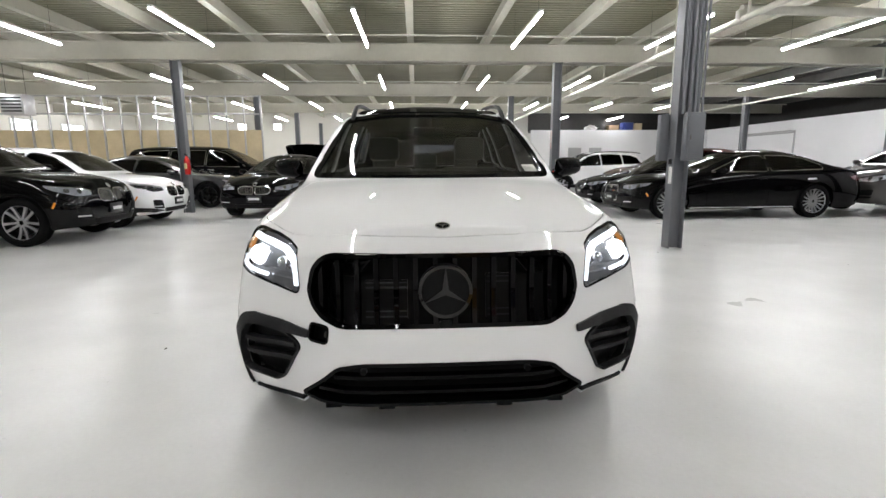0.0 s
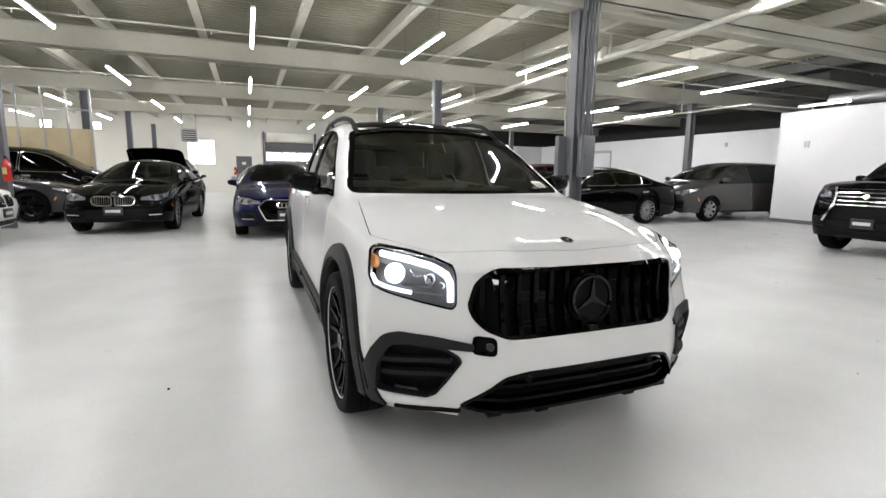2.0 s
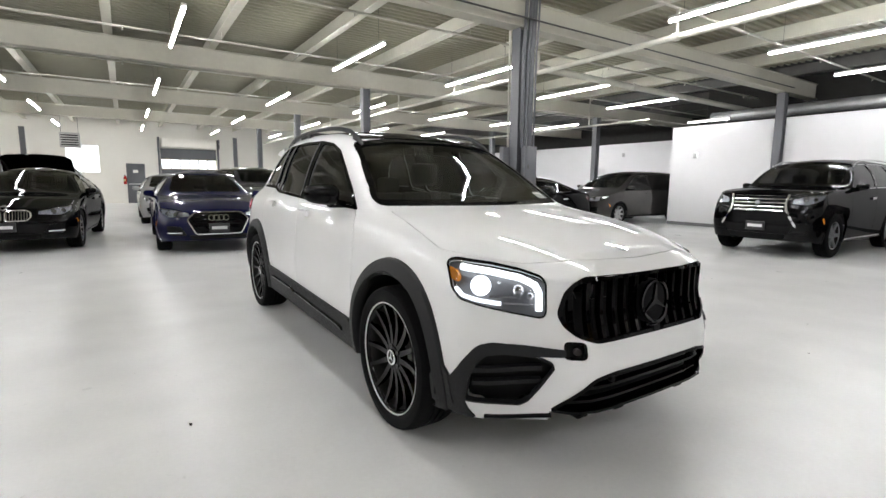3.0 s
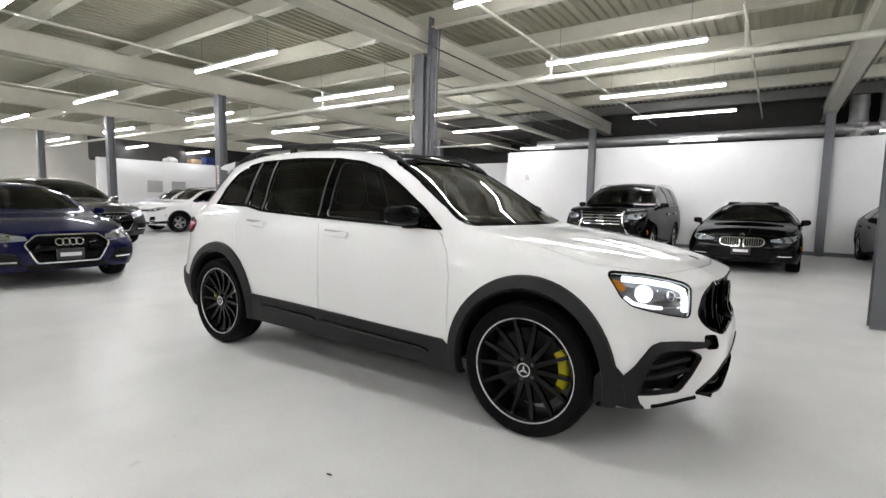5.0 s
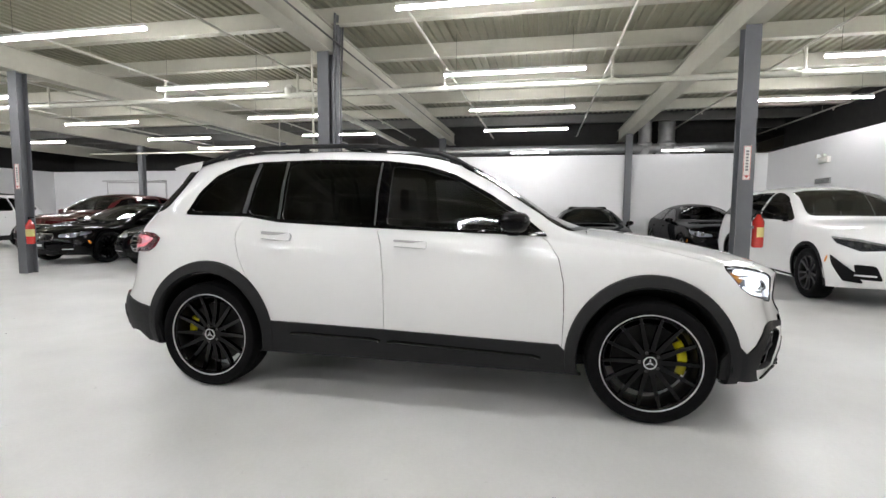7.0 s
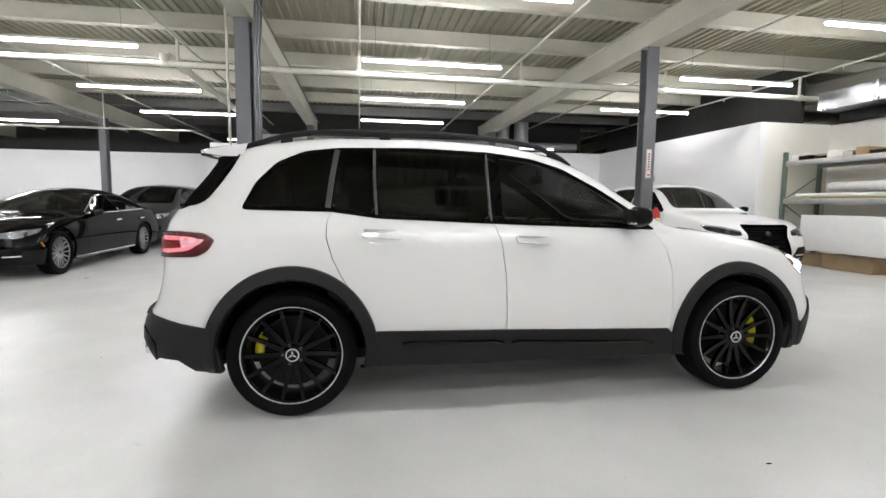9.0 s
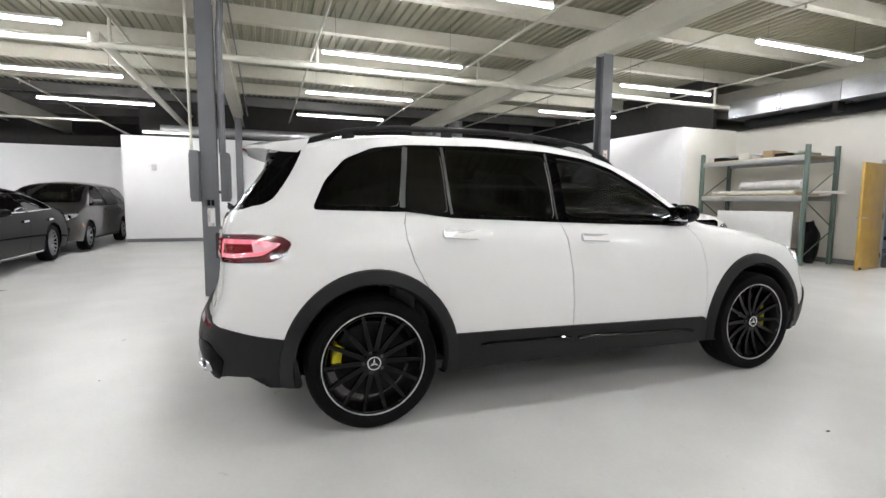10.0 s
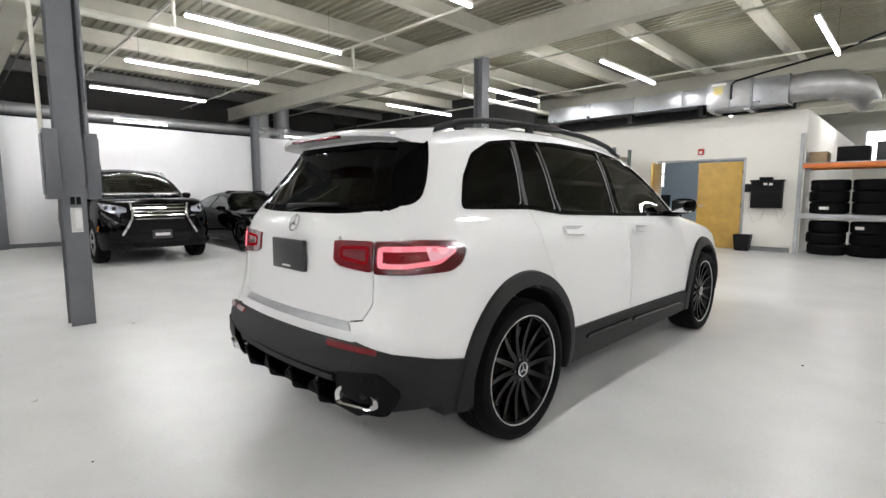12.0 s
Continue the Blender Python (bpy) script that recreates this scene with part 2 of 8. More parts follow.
# ---- mesh helpers ----
def mesh_ob(name, bm, material, sharp=38.0, smooth=True):
    me = bpy.data.meshes.new(name)
    bm.normal_update()
    bm.to_mesh(me)
    bm.free()
    for m in material if isinstance(material, (list, tuple)) else [material]:
        me.materials.append(m)
    if smooth:
        me.polygons.foreach_set("use_smooth", [True] * len(me.polygons))
        me.set_sharp_from_angle(angle=radians(sharp))
    return new(name, me)


def part(name, bm, material, parent, label="", sharp=38.0, at=None):
    ob = mesh_ob(name, bm, material, sharp)
    ob.parent = parent
    if at is not None:
        ob.matrix_local = at
    if label:
        ob["label"] = label
    return ob


def thing(name, label, category, group="", kind=""):
    ob = new(name)
    ob.empty_display_size = 0.2
    return tagged(ob, label, category, group, kind)


def box(bm, x0, y0, z0, x1, y1, z1, bevel=0.0):
    r = bmesh.ops.create_cube(bm, size=1, matrix=Matrix.Translation(((x0 + x1) / 2, (y0 + y1) / 2, (z0 + z1) / 2)) @ Matrix.Diagonal((abs(x1 - x0), abs(y1 - y0), abs(z1 - z0), 1)))
    if bevel:
        es = {e for v in r["verts"] for e in v.link_edges}
        bmesh.ops.bevel(bm, geom=list(es), offset=bevel, segments=2, affect="EDGES", profile=0.5)
    return r["verts"]


def boxes(*rows, bevel=0.0):
    bm = bmesh.new()
    for r in rows:
        box(bm, *r, bevel=bevel)
    return bm


def tube(bm, pts, r, n=10, cap=True):
    """A pipe along a line of points."""
    pts = [Vector(p) for p in pts]
    rings = []
    for i, p in enumerate(pts):
        d = (pts[min(i + 1, len(pts) - 1)] - pts[max(i - 1, 0)]).normalized()
        up = Vector((0, 0, 1)) if abs(d.z) < 0.9 else Vector((1, 0, 0))
        a = d.cross(up).normalized()
        b = a.cross(d).normalized()
        rr = r[i] if isinstance(r, (list, tuple)) else r
        rings.append([bm.verts.new(p + (a * math.cos(k * math.tau / n) + b * math.sin(k * math.tau / n)) * rr) for k in range(n)])
    for q, s in zip(rings, rings[1:]):
        for k in range(n):
            bm.faces.new((q[k], q[(k + 1) % n], s[(k + 1) % n], s[k]))
    if cap:
        bm.faces.new(rings[0][::-1])
        bm.faces.new(rings[-1])
    return bm


def lathe(bm, profile, n=32, axis="x", centre=(0, 0, 0), closed=False, span=math.tau):
    """Turns (along, radius) pairs round an axis."""
    full = abs(span - math.tau) < 1e-6
    m = n if full else n + 1
    rings = []
    for a, r in profile:
        ring = []
        for k in range(m):
            t = span * k / n
            c, s = r * math.cos(t), r * math.sin(t)
            p = (a, c, s) if axis == "x" else ((c, a, s) if axis == "y" else (c, s, a))
            ring.append(bm.verts.new(Vector(p) + Vector(centre)))
        rings.append(ring)
    pairs = list(zip(rings, rings[1:])) + ([(rings[-1], rings[0])] if closed else [])
    for q, s in pairs:
        for k in range(n):
            bm.faces.new((q[k], q[(k + 1) % m], s[(k + 1) % m], s[k]))
    bmesh.ops.remove_doubles(bm, verts=bm.verts, dist=1e-5)
    return bm


def curve(*pairs):
    """A smooth curve through (x, y) pairs that never overshoots."""
    xs, ys = np.array([p[0] for p in pairs], float), np.array([p[1] for p in pairs], float)
    h, d = np.diff(xs), np.diff(ys) / np.diff(xs)
    m = np.zeros(len(xs))
    m[0], m[-1] = d[0], d[-1]
    for i in range(1, len(xs) - 1):
        if d[i - 1] * d[i] > 0:
            w1, w2 = 2 * h[i] + h[i - 1], h[i] + 2 * h[i - 1]
            m[i] = (w1 + w2) / (w1 / d[i - 1] + w2 / d[i])

    def at(x):
        x = np.clip(np.asarray(x, float), xs[0], xs[-1])
        i = np.clip(np.searchsorted(xs, x) - 1, 0, len(xs) - 2)
        t = (x - xs[i]) / h[i]
        return (2 * t**3 - 3 * t**2 + 1) * ys[i] + (t**3 - 2 * t**2 + t) * h[i] * m[i] + (3 * t**2 - 2 * t**3) * ys[i + 1] + (t**3 - t**2) * h[i] * m[i + 1]

    return at


def rounded(poly, r=0.03, n=4):
    """A 2D outline with its corners rounded."""
    out = []
    for i, p in enumerate(poly):
        ra = p[2] if len(p) > 2 else r
        p, a, b = Vector(p[:2]), Vector(poly[i - 1][:2]), Vector(poly[(i + 1) % len(poly)][:2])
        da, db = a - p, b - p
        q = min(ra, da.length * 0.45, db.length * 0.45)
        s, e = p + da.normalized() * q, p + db.normalized() * q
        for k in range(n + 1):
            t = k / n
            out.append(tuple((1 - t) ** 2 * s + 2 * t * (1 - t) * p + t * t * e))
    return out


def grown(poly, d):
    """The outline moved outwards by d (inwards for d < 0)."""
    n, out = len(poly), []
    area = sum(poly[i - 1][0] * poly[i][1] - poly[i][0] * poly[i - 1][1] for i in range(n))
    for i in range(n):
        a, p, b = Vector(poly[i - 1]), Vector(poly[i]), Vector(poly[(i + 1) % n])
        t = (b - a)
        t = t.normalized() if t.length > 1e-9 else Vector((1, 0))
        nrm = Vector((t.y, -t.x)) * (1 if area > 0 else -1)
        out.append(tuple(p + nrm * d))
    return out


def inside(poly, x, y):
    c, j = False, len(poly) - 1
    for i in range(len(poly)):
        (xi, yi), (xj, yj) = poly[i], poly[j]
        if (yi > y) != (yj > y) and x < (xj - xi) * (y - yi) / (yj - yi) + xi:
            c = not c
        j = i
    return c


class View:
    """A direction from which outlines are laid on a body: outline coordinates (u, v) and the way towards the body."""

    def __init__(self, way):
        self.way = Vector(way).normalized()
        up = Vector((0, 0, 1)) if abs(self.way.z) < 0.9 else Vector((0, -1, 0))
        self.u = up.cross(self.way).normalized() * -1
        self.v = self.way.cross(self.u).normalized() * -1
        if self.v.dot(up) < 0:
            self.v = -self.v

    def flat(self, p):
        p = Vector(p)
        return (p.dot(self.u), p.dot(self.v))

    def solid(self, u, v):
        return self.u * u + self.v * v


LEFT, RIGHT = View((1, 0, 0)), View((-1, 0, 0))
FRONT, REAR, TOP = View((0, 1, 0)), View((0, -1, 0)), View((0, 0, -1))


def side_of(view, poly):
    """(length, height) outlines seen from a side."""
    return type(poly)(view.flat((0, p[0], p[1])) for p in poly)


def cut(bm, poly, view, keep=False, depth=None):
    """Cuts an outline through the faces of bm that face the view; drops the inside (or all but the inside)."""
    us, vs = [p[0] for p in poly], [p[1] for p in poly]
    u0, u1, v0, v1 = min(us) - 0.001, max(us) + 0.001, min(vs) - 0.001, max(vs) + 0.001
    bm.normal_update()

    def meets(f, a0, a1, b0, b1):
        fu = [v.co.dot(view.u) for v in f.verts]
        if max(fu) < a0 or min(fu) > a1:
            return False
        fv = [v.co.dot(view.v) for v in f.verts]
        return not (max(fv) < b0 or min(fv) > b1)

    def faces_it(f):
        return f.normal.dot(view.way) < -0.02 and (depth is None or f.calc_center_median().dot(view.way) < depth)

    cand = [f for f in bm.faces if faces_it(f) and meets(f, u0, u1, v0, v1)]
    for i in range(len(poly)):
        a, b = poly[i - 1], poly[i]
        if (Vector(a) - Vector(b)).length < 1e-6:
            continue
        e0, e1, g0, g1 = min(a[0], b[0]), max(a[0], b[0]), min(a[1], b[1]), max(a[1], b[1])
        hit = [f for f in cand if f.is_valid and meets(f, e0, e1, g0, g1)]
        if not hit:
            continue
        rest = [f for f in cand if f.is_valid and f not in set(hit)]
        geom = list({v for f in hit for v in f.verts}) + list({e for f in hit for e in f.edges}) + hit
        no = view.solid(b[1] - a[1], a[0] - b[0])
        res = bmesh.ops.bisect_plane(bm, geom=geom, dist=1e-6, plane_co=view.solid(*a), plane_no=no)
        cand = rest + [g for g in res["geom"] if isinstance(g, bmesh.types.BMFace)]
    inner = set()
    for f in cand:
        if f.is_valid:
            c = f.calc_center_median()
            if inside(poly, c.dot(view.u), c.dot(view.v)):
                inner.add(f)
    gone = [f for f in bm.faces if f not in inner] if keep else list(inner)
    bmesh.ops.delete(bm, geom=gone, context="FACES")
    return bm


def patch(tree, poly, view, off=0.003, depth=0.012, grid=0.06, hole=None):
    """A panel of that outline that lies on the body, off above it and depth thick."""
    if isinstance(poly, Band) or (hole and len(hole) == len(poly)):
        return banded(tree, poly, view, off, depth, grid, hole)
    bm = bmesh.new()
    bm.faces.new([bm.verts.new(view.solid(*p)) for p in poly])
    us, vs = [p[0] for p in poly], [p[1] for p in poly]
    for lo, hi, ax in ((min(us), max(us), view.u), (min(vs), max(vs), view.v)):
        k = max(1, int((hi - lo) / grid))
        for i in range(1, k):
            bmesh.ops.bisect_plane(bm, geom=bm.verts[:] + bm.edges[:] + bm.faces[:], dist=1e-6, plane_co=ax * (lo + (hi - lo) * i / k), plane_no=ax)
    if hole:
        bm.normal_update()
        if bm.faces[:][0].normal.dot(view.way) > 0:
            bmesh.ops.reverse_faces(bm, faces=bm.faces[:])
        cut(bm, hole, view)
    lay(bm, tree, view, off)
    bm.normal_update()
    if sum(f.normal.dot(view.way) * f.calc_area() for f in bm.faces) > 0:
        bmesh.ops.reverse_faces(bm, faces=bm.faces[:])
    if depth:
        thicken(bm, depth)
    return bm


class Band(list):
    """An outline made of two equal edges, there and back."""


def banded(tree, poly, view, off, depth, grid, hole):
    """The same for a ring or a narrow band, in strips between its two edges."""
    if hole:
        a, b = list(poly) + [poly[0]], list(hole) + [hole[0]]
    else:
        n = len(poly) // 2
        a, b = poly[:n], poly[n:][::-1]
    rows = []
    for i in range(len(a)):
        k = 1
        if i:
            k = max(1, min(12, int((Vector(a[i]) - Vector(a[i - 1])).length / grid)))
        for j in range(1, k + 1):
            f = j / k
            rows.append((Vector(a[i - 1]).lerp(Vector(a[i]), f), Vector(b[i - 1]).lerp(Vector(b[i]), f)) if i else (Vector(a[0]), Vector(b[0])))
    bm = bmesh.new()
    vs = [[bm.verts.new(view.solid(*p)) for p in r] for r in rows]
    if hole:
        for q in vs.pop():
            bm.verts.remove(q)
        vs.append(vs[0])
    for p, q in zip(vs, vs[1:]):
        bm.faces.new((p[0], p[1], q[1], q[0]))
    lay(bm, tree, view, off)
    bm.normal_update()
    bmesh.ops.recalc_face_normals(bm, faces=bm.faces[:])
    if sum(f.normal.dot(view.way) * f.calc_area() for f in bm.faces) > 0:
        bmesh.ops.reverse_faces(bm, faces=bm.faces[:])
    if depth:
        thicken(bm, depth)
    return bm


def point_on(tree, view, uv, off):
    """The point of a body under (u, v), off above it, and the body's normal there."""
    p, n, _, _ = tree.ray_cast(view.solid(*uv) - view.way * 12, view.way)
    if p is None:
        p, n, _, _ = tree.find_nearest(view.solid(*uv) - view.way * 0.6)
    n = -n if n.dot(view.way) > 0 else n
    return p + n * off, n


def light_bar(tree, view, line, r, off, n=6):
    """A round light guide that follows a body below its skin."""
    pts = []
    for a, b in zip(line, line[1:]):
        pts += [Vector(a).lerp(Vector(b), k / n) for k in range(n)]
    bm = bmesh.new()
    tube(bm, [point_on(tree, view, p, off)[0] for p in pts + [Vector(line[-1])]], r, 8)
    return bm


def dome(tree, view, uv, r, off):
    """A ball-shaped lamp eye set below the skin of a body."""
    p, n = point_on(tree, view, uv, off)
    bm = bmesh.new()
    bmesh.ops.create_uvsphere(bm, u_segments=16, v_segments=10, radius=r, matrix=Matrix.Translation(p))
    return bm


def thicken(bm, d, normals=None):
    """Gives a sheet the thickness d, away from its normals."""
    bm.normal_update()
    verts, faces = bm.verts[:], bm.faces[:]
    rim = [e for e in bm.edges if len(e.link_faces) == 1]
    under = {v: bm.verts.new(v.co - (normals[v] if normals else v.normal) * d) for v in verts}
    for e in rim:
        f = e.link_faces[0]
        lp = next(l for l in f.loops if l.edge is e)
        a, c = lp.vert, lp.link_loop_next.vert
        bm.faces.new((c, a, under[a], under[c]))
    for f in faces:
        bm.faces.new([under[v] for v in reversed(f.verts)])


def lay(bm, tree, view, off):
    for v in bm.verts:
        o = v.co - view.way * (v.co.dot(view.way)) - view.way * 12
        p, n, _, _ = tree.ray_cast(o, view.way)
        if p is None:
            p, n, _, _ = tree.find_nearest(v.co - view.way * (v.co.dot(view.way)) - view.way * 0.6)
        if n.dot(view.way) > 0:
            n = -n
        v.co = p + n * off


def strip(line, w):
    """The outline of a narrow band of width w along a line."""
    pts = [Vector(p) for p in line]
    a, b = [], []
    for i, p in enumerate(pts):
        t = (pts[min(i + 1, len(pts) - 1)] - pts[max(i - 1, 0)]).normalized()
        nrm = Vector((-t.y, t.x)) * w / 2
        a.append(tuple(p + nrm))
        b.append(tuple(p - nrm))
    return Band(a + b[::-1])


# ---- cars: the body's shape ----
from mathutils.bvhtree import BVHTree
from mathutils import interpolate


def body_shell(s, nl=60, fine=1):
    """The outer skin of a car, front at y = 0, from curves along its length: bm."""
    L, W = s["L"], s["W"]
    k = np.arange(nl + 1) / nl
    ls = L * (0.35 * k + 0.65 * (0.5 - 0.5 * np.cos(np.pi * k)))
    z0, zm, zb, ze, zt = (s[n](ls) for n in ("bottom", "waist", "belt", "edge", "top"))
    w0, wm, wb, wr = (s[n](ls) for n in ("w_bottom", "w_waist", "w_belt", "w_edge"))
    na, nb, nc = 12 * fine, 7 * fine, 7 * fine
    grid = []
    for i, l in enumerate(ls):
        pts = []
        for t in np.linspace(0, 1, na, endpoint=False):
            z = z0[i] + (zb[i] - z0[i]) * t
            a, b, c = z0[i], zm[i], zb[i]
            x = w0[i] * (z - b) * (z - c) / ((a - b) * (a - c)) + wm[i] * (z - a) * (z - c) / ((b - a) * (b - c)) + wb[i] * (z - a) * (z - b) / ((c - a) * (c - b))
            pts.append((x, z))
        for t in np.linspace(0, 1, nb, endpoint=False):
            bulge = 0.03 * math.sin(math.pi * t) * min(1, (ze[i] - zb[i]) / 0.3)
            sh = float(s["shoulder"](l)) * min(1.0, 8 * t) if "shoulder" in s else 0.0
            pts.append((wb[i] - sh + (wr[i] - wb[i] + sh) * t + bulge, zb[i] + (ze[i] - zb[i]) * t))
        for t in np.linspace(0, 1, nc):
            pts.append((wr[i] * (1 - t), ze[i] + (zt[i] - ze[i]) * (1 - (1 - t) ** 2)))
        p = np.array(pts)
        for _ in range(s.get("soft", 2) * fine):
            q = p.copy()
            q[1:-1] = 0.25 * p[:-2] + 0.5 * p[1:-1] + 0.25 * p[2:]
            p = q
        rf, rr, cf, cr = s.get("round_f", 0.42), s.get("round_r", 0.4), s.get("cap_f", 0.78), s.get("cap_r", 0.8)
        e = 1.0
        if l < rf:
            e = cf + (1 - cf) * math.sqrt(max(0, 1 - (1 - l / rf) ** 2))
        elif l > L - rr:
            e = cr + (1 - cr) * math.sqrt(max(0, 1 - (1 - (L - l) / rr) ** 2))
        p[:, 0] *= e
        grid.append(p)
    g = np.array(grid)
    nv = g.shape[1]

    def warp(x, l, z):
        f = max(0.0, 1 - l / s.get("fade_f", 1.0)) ** 1.6
        r = max(0.0, 1 - (L - l) / s.get("fade_r", 1.3)) ** 1.3
        bow = float(s["bow"](abs(x))) if "bow" in s else s.get("bow_f", 0.14) * (abs(x) / W) ** 2.2
        return l + f * (bow + float(s["front"](z))) - r * (s.get("bow_r", 0.1) * (abs(x) / W) ** 2.2 + float(s["rear"](z)))

    bm = bmesh.new()
    cols = [(j, -1) for j in range(nv)] + [(j, 1) for j in range(nv - 2, -1, -1)]
    rows = []
    for i, l in enumerate(ls):
        rows.append([bm.verts.new((sg * g[i, j, 0], warp(g[i, j, 0], l, g[i, j, 1]), g[i, j, 1])) for j, sg in cols])
    for a, b in zip(rows, rows[1:]):
        for j in range(len(cols) - 1):
            bm.faces.new((a[j], a[j + 1], b[j + 1], b[j]))
    nx = 14 * fine
    for i, flip in ((0, True), (nl, False)):
        cap = []
        for j in range(nv):
            x = g[i, j, 0]
            cap.append([bm.verts.new((x * (2 * c / nx - 1), warp(x * (2 * c / nx - 1), ls[i], g[i, j, 1]), g[i, j, 1])) for c in range(nx + 1)])
        for a, b in zip(cap, cap[1:]):
            for c in range(nx):
                q = (a[c], a[c + 1], b[c + 1], b[c])
                bm.faces.new(q if flip else q[::-1])
    bmesh.ops.remove_doubles(bm, verts=bm.verts, dist=4e-4)
    bmesh.ops.dissolve_degenerate(bm, edges=bm.edges, dist=1e-5)
    bmesh.ops.recalc_face_normals(bm, faces=bm.faces)
    if sum(f.normal.z * f.calc_area() for f in bm.faces if f.calc_center_median().z > 0.8) < 0:
        bmesh.ops.reverse_faces(bm, faces=bm.faces)
    return bm


class Skin:
    """The uncut skin of a car, which lends its smooth normals to the panels cut from it."""

    def __init__(self, bm):
        self.bm = bm.copy()
        self.bm.normal_update()
        self.bm.faces.ensure_lookup_table()
        self.tree = BVHTree.FromBMesh(self.bm)

    def normal(self, p):
        q, n, i, _ = self.tree.find_nearest(p)
        vs = self.bm.faces[i].verts
        w = interpolate.poly_3d_calc([v.co for v in vs], q)
        return sum((v.normal * k for v, k in zip(vs, w)), Vector()).normalized()


def shell_part(name, bm, paint, parent, label="", thick=0.022, skin=None):
    """A sheet of the body with an inside of dark lining."""
    bm.normal_update()
    old = {v: skin.normal(v.co) if skin else v.normal.copy() for v in bm.verts}
    for v, n in old.items():
        if v.co.y < 0.25 and (n.y > 0 or (abs(v.co.x) < 0.3 and v.co.z > 0.8)):
            old[v] = Vector((0, -0.7, 0.7))
    outer = bm.faces[:]
    out = set(outer)
    thicken(bm, thick, old)
    bm.normal_update()
    bm.faces.index_update()
    given = []
    for f in bm.faces:
        if f not in out and not any(v in old for v in f.verts):
            f.material_index = 1
        for v in f.verts:
            n = old.get(v) if f in out else None
            given.append(n if n is not None and n.dot(f.normal) > 0.55 else Vector((0, 0, 0)))
    ob = part(name, bm, [paint, INTERIOR], parent, label, sharp=34)
    ob.data.normals_split_custom_set(given)
    return ob


# ---- wheels ----
def wheel(parent, x, y, z, side, R=0.355, rim=0.275, width=0.235, style="multi", rim_mat=RIM_BLACK, spokes=14, caliper=None, lip=None, cap=True):
    """side: -1 the wheel's face points to -x. Part of the car, with tyre, rim, spokes, disc and caliper under it."""
    w = new("wheel")
    w.empty_display_size = 0.1
    w.parent, w.location, w.rotation_euler = parent, (x, y, z), (0, 0, math.pi if side < 0 else 0)
    h = width / 2
    bm = bmesh.new()
    d = R - rim
    prof = [(-h * 0.82, rim - 0.01), (-h * 0.98, rim + d * 0.25), (-h, rim + d * 0.5), (-h * 0.94, rim + d * 0.8), (-h * 0.8, R - 0.006), (-h * 0.55, R)]
    for q in (-0.3, 0.0, 0.3):
        prof += [(h * (q - 0.035), R), (h * (q - 0.03), R - 0.008), (h * (q + 0.03), R - 0.008), (h * (q + 0.035), R)]
    prof += [(-a, r) for a, r in prof[5::-1]]
    lathe(bm, prof, 48)
    part("tyre", bm, RUBBER, w)
    bm = bmesh.new()
    lathe(bm, [(-h * 0.8, rim), (-h * 0.8, rim - 0.015), (0, rim - 0.035), (h * 0.55, rim - 0.03), (h * 0.70, rim - 0.02)], 48)
    part("rim_barrel", bm, WHEEL_SHADE, w)
    bm = bmesh.new()
    lathe(bm, [(h * 0.70, rim - 0.02), (h * 0.74, rim - 0.018), (h * 0.8, rim - 0.012), (h * 0.84, rim - 0.004), (h * 0.84, rim + 0.004), (h * 0.78, rim + 0.006)], 48)
    part("rim", bm, rim_mat, w)
    if lip:
        bm = bmesh.new()
        lathe(bm, [(h * 0.845, rim - 0.004), (h * 0.89, rim - 0.002), (h * 0.89, rim + 0.004), (h * 0.845, rim + 0.006)], 72, closed=True)
        part("rim_lip", bm, lip, w, "machined bright rim edge")
    bm = bmesh.new()
    r0, r1 = 0.05, rim - 0.012
    for k in range(spokes):
        t = math.tau * k / spokes
        wide = 0.010 if style == "multi" else (0.028 if style == "five" else 0.016)
        rows = []
        for q in range(5):
            f = q / 4
            r = r0 + (r1 - r0) * f
            ax = h * (0.62 - 0.10 * math.sin(math.pi * f) + 0.16 * f)
            tw = wide * (1.5 - 0.6 * f) if style != "twin" else wide * (0.9 + 0.3 * f)
            lean = (0.02 * f if k % 2 else -0.02 * f) if style == "twin" else 0.0
            ring = []
            for sx, sw in ((0.0, 1.0), (0.0, -1.0), (-0.030, -0.75), (-0.030, 0.75)):
                off = sw * tw + lean
                ring.append(bm.verts.new((ax + sx + (0.004 if sx == 0 else 0), r * math.cos(t) - off * math.sin(t), r * math.sin(t) + off * math.cos(t))))
            rows.append(ring)
        for a, b in zip(rows, rows[1:]):
            for c in range(4):
                bm.faces.new((a[c], a[(c + 1) % 4], b[(c + 1) % 4], b[c]))
    lathe(bm, [(h * 0.3, 0.075), (h * 0.62, 0.07), (h * 0.68, 0.05), (h * 0.70, 0.034)], 24)
    bmesh.ops.recalc_face_normals(bm, faces=bm.faces)
    part("spokes", bm, rim_mat, w)
    if cap:
        bm = bmesh.new()
        lathe(bm, [(h * 0.66, 0.041), (h * 0.74, 0.039), (h * 0.76, 0.033), (h * 0.75, 0.0)], 24)
        part("hub_cap", bm, RIM_BLACK if lip else RIM_SILVER, w)
        bm = bmesh.new()
        lathe(bm, [(h * 0.745, 0.029), (h * 0.775, 0.031), (h * 0.775, 0.038), (h * 0.745, 0.040)], 24, closed=True)
        for k in range(3):
            t = math.pi / 2 + math.tau * k / 3
            c, sn = math.cos(t), math.sin(t)
            a = [bm.verts.new((h * 0.77, r * c - o * sn, r * sn + o * c)) for r, o in ((0.0, 0.007), (0.0, -0.007), (0.031, 0.0))]
            bm.faces.new(a)
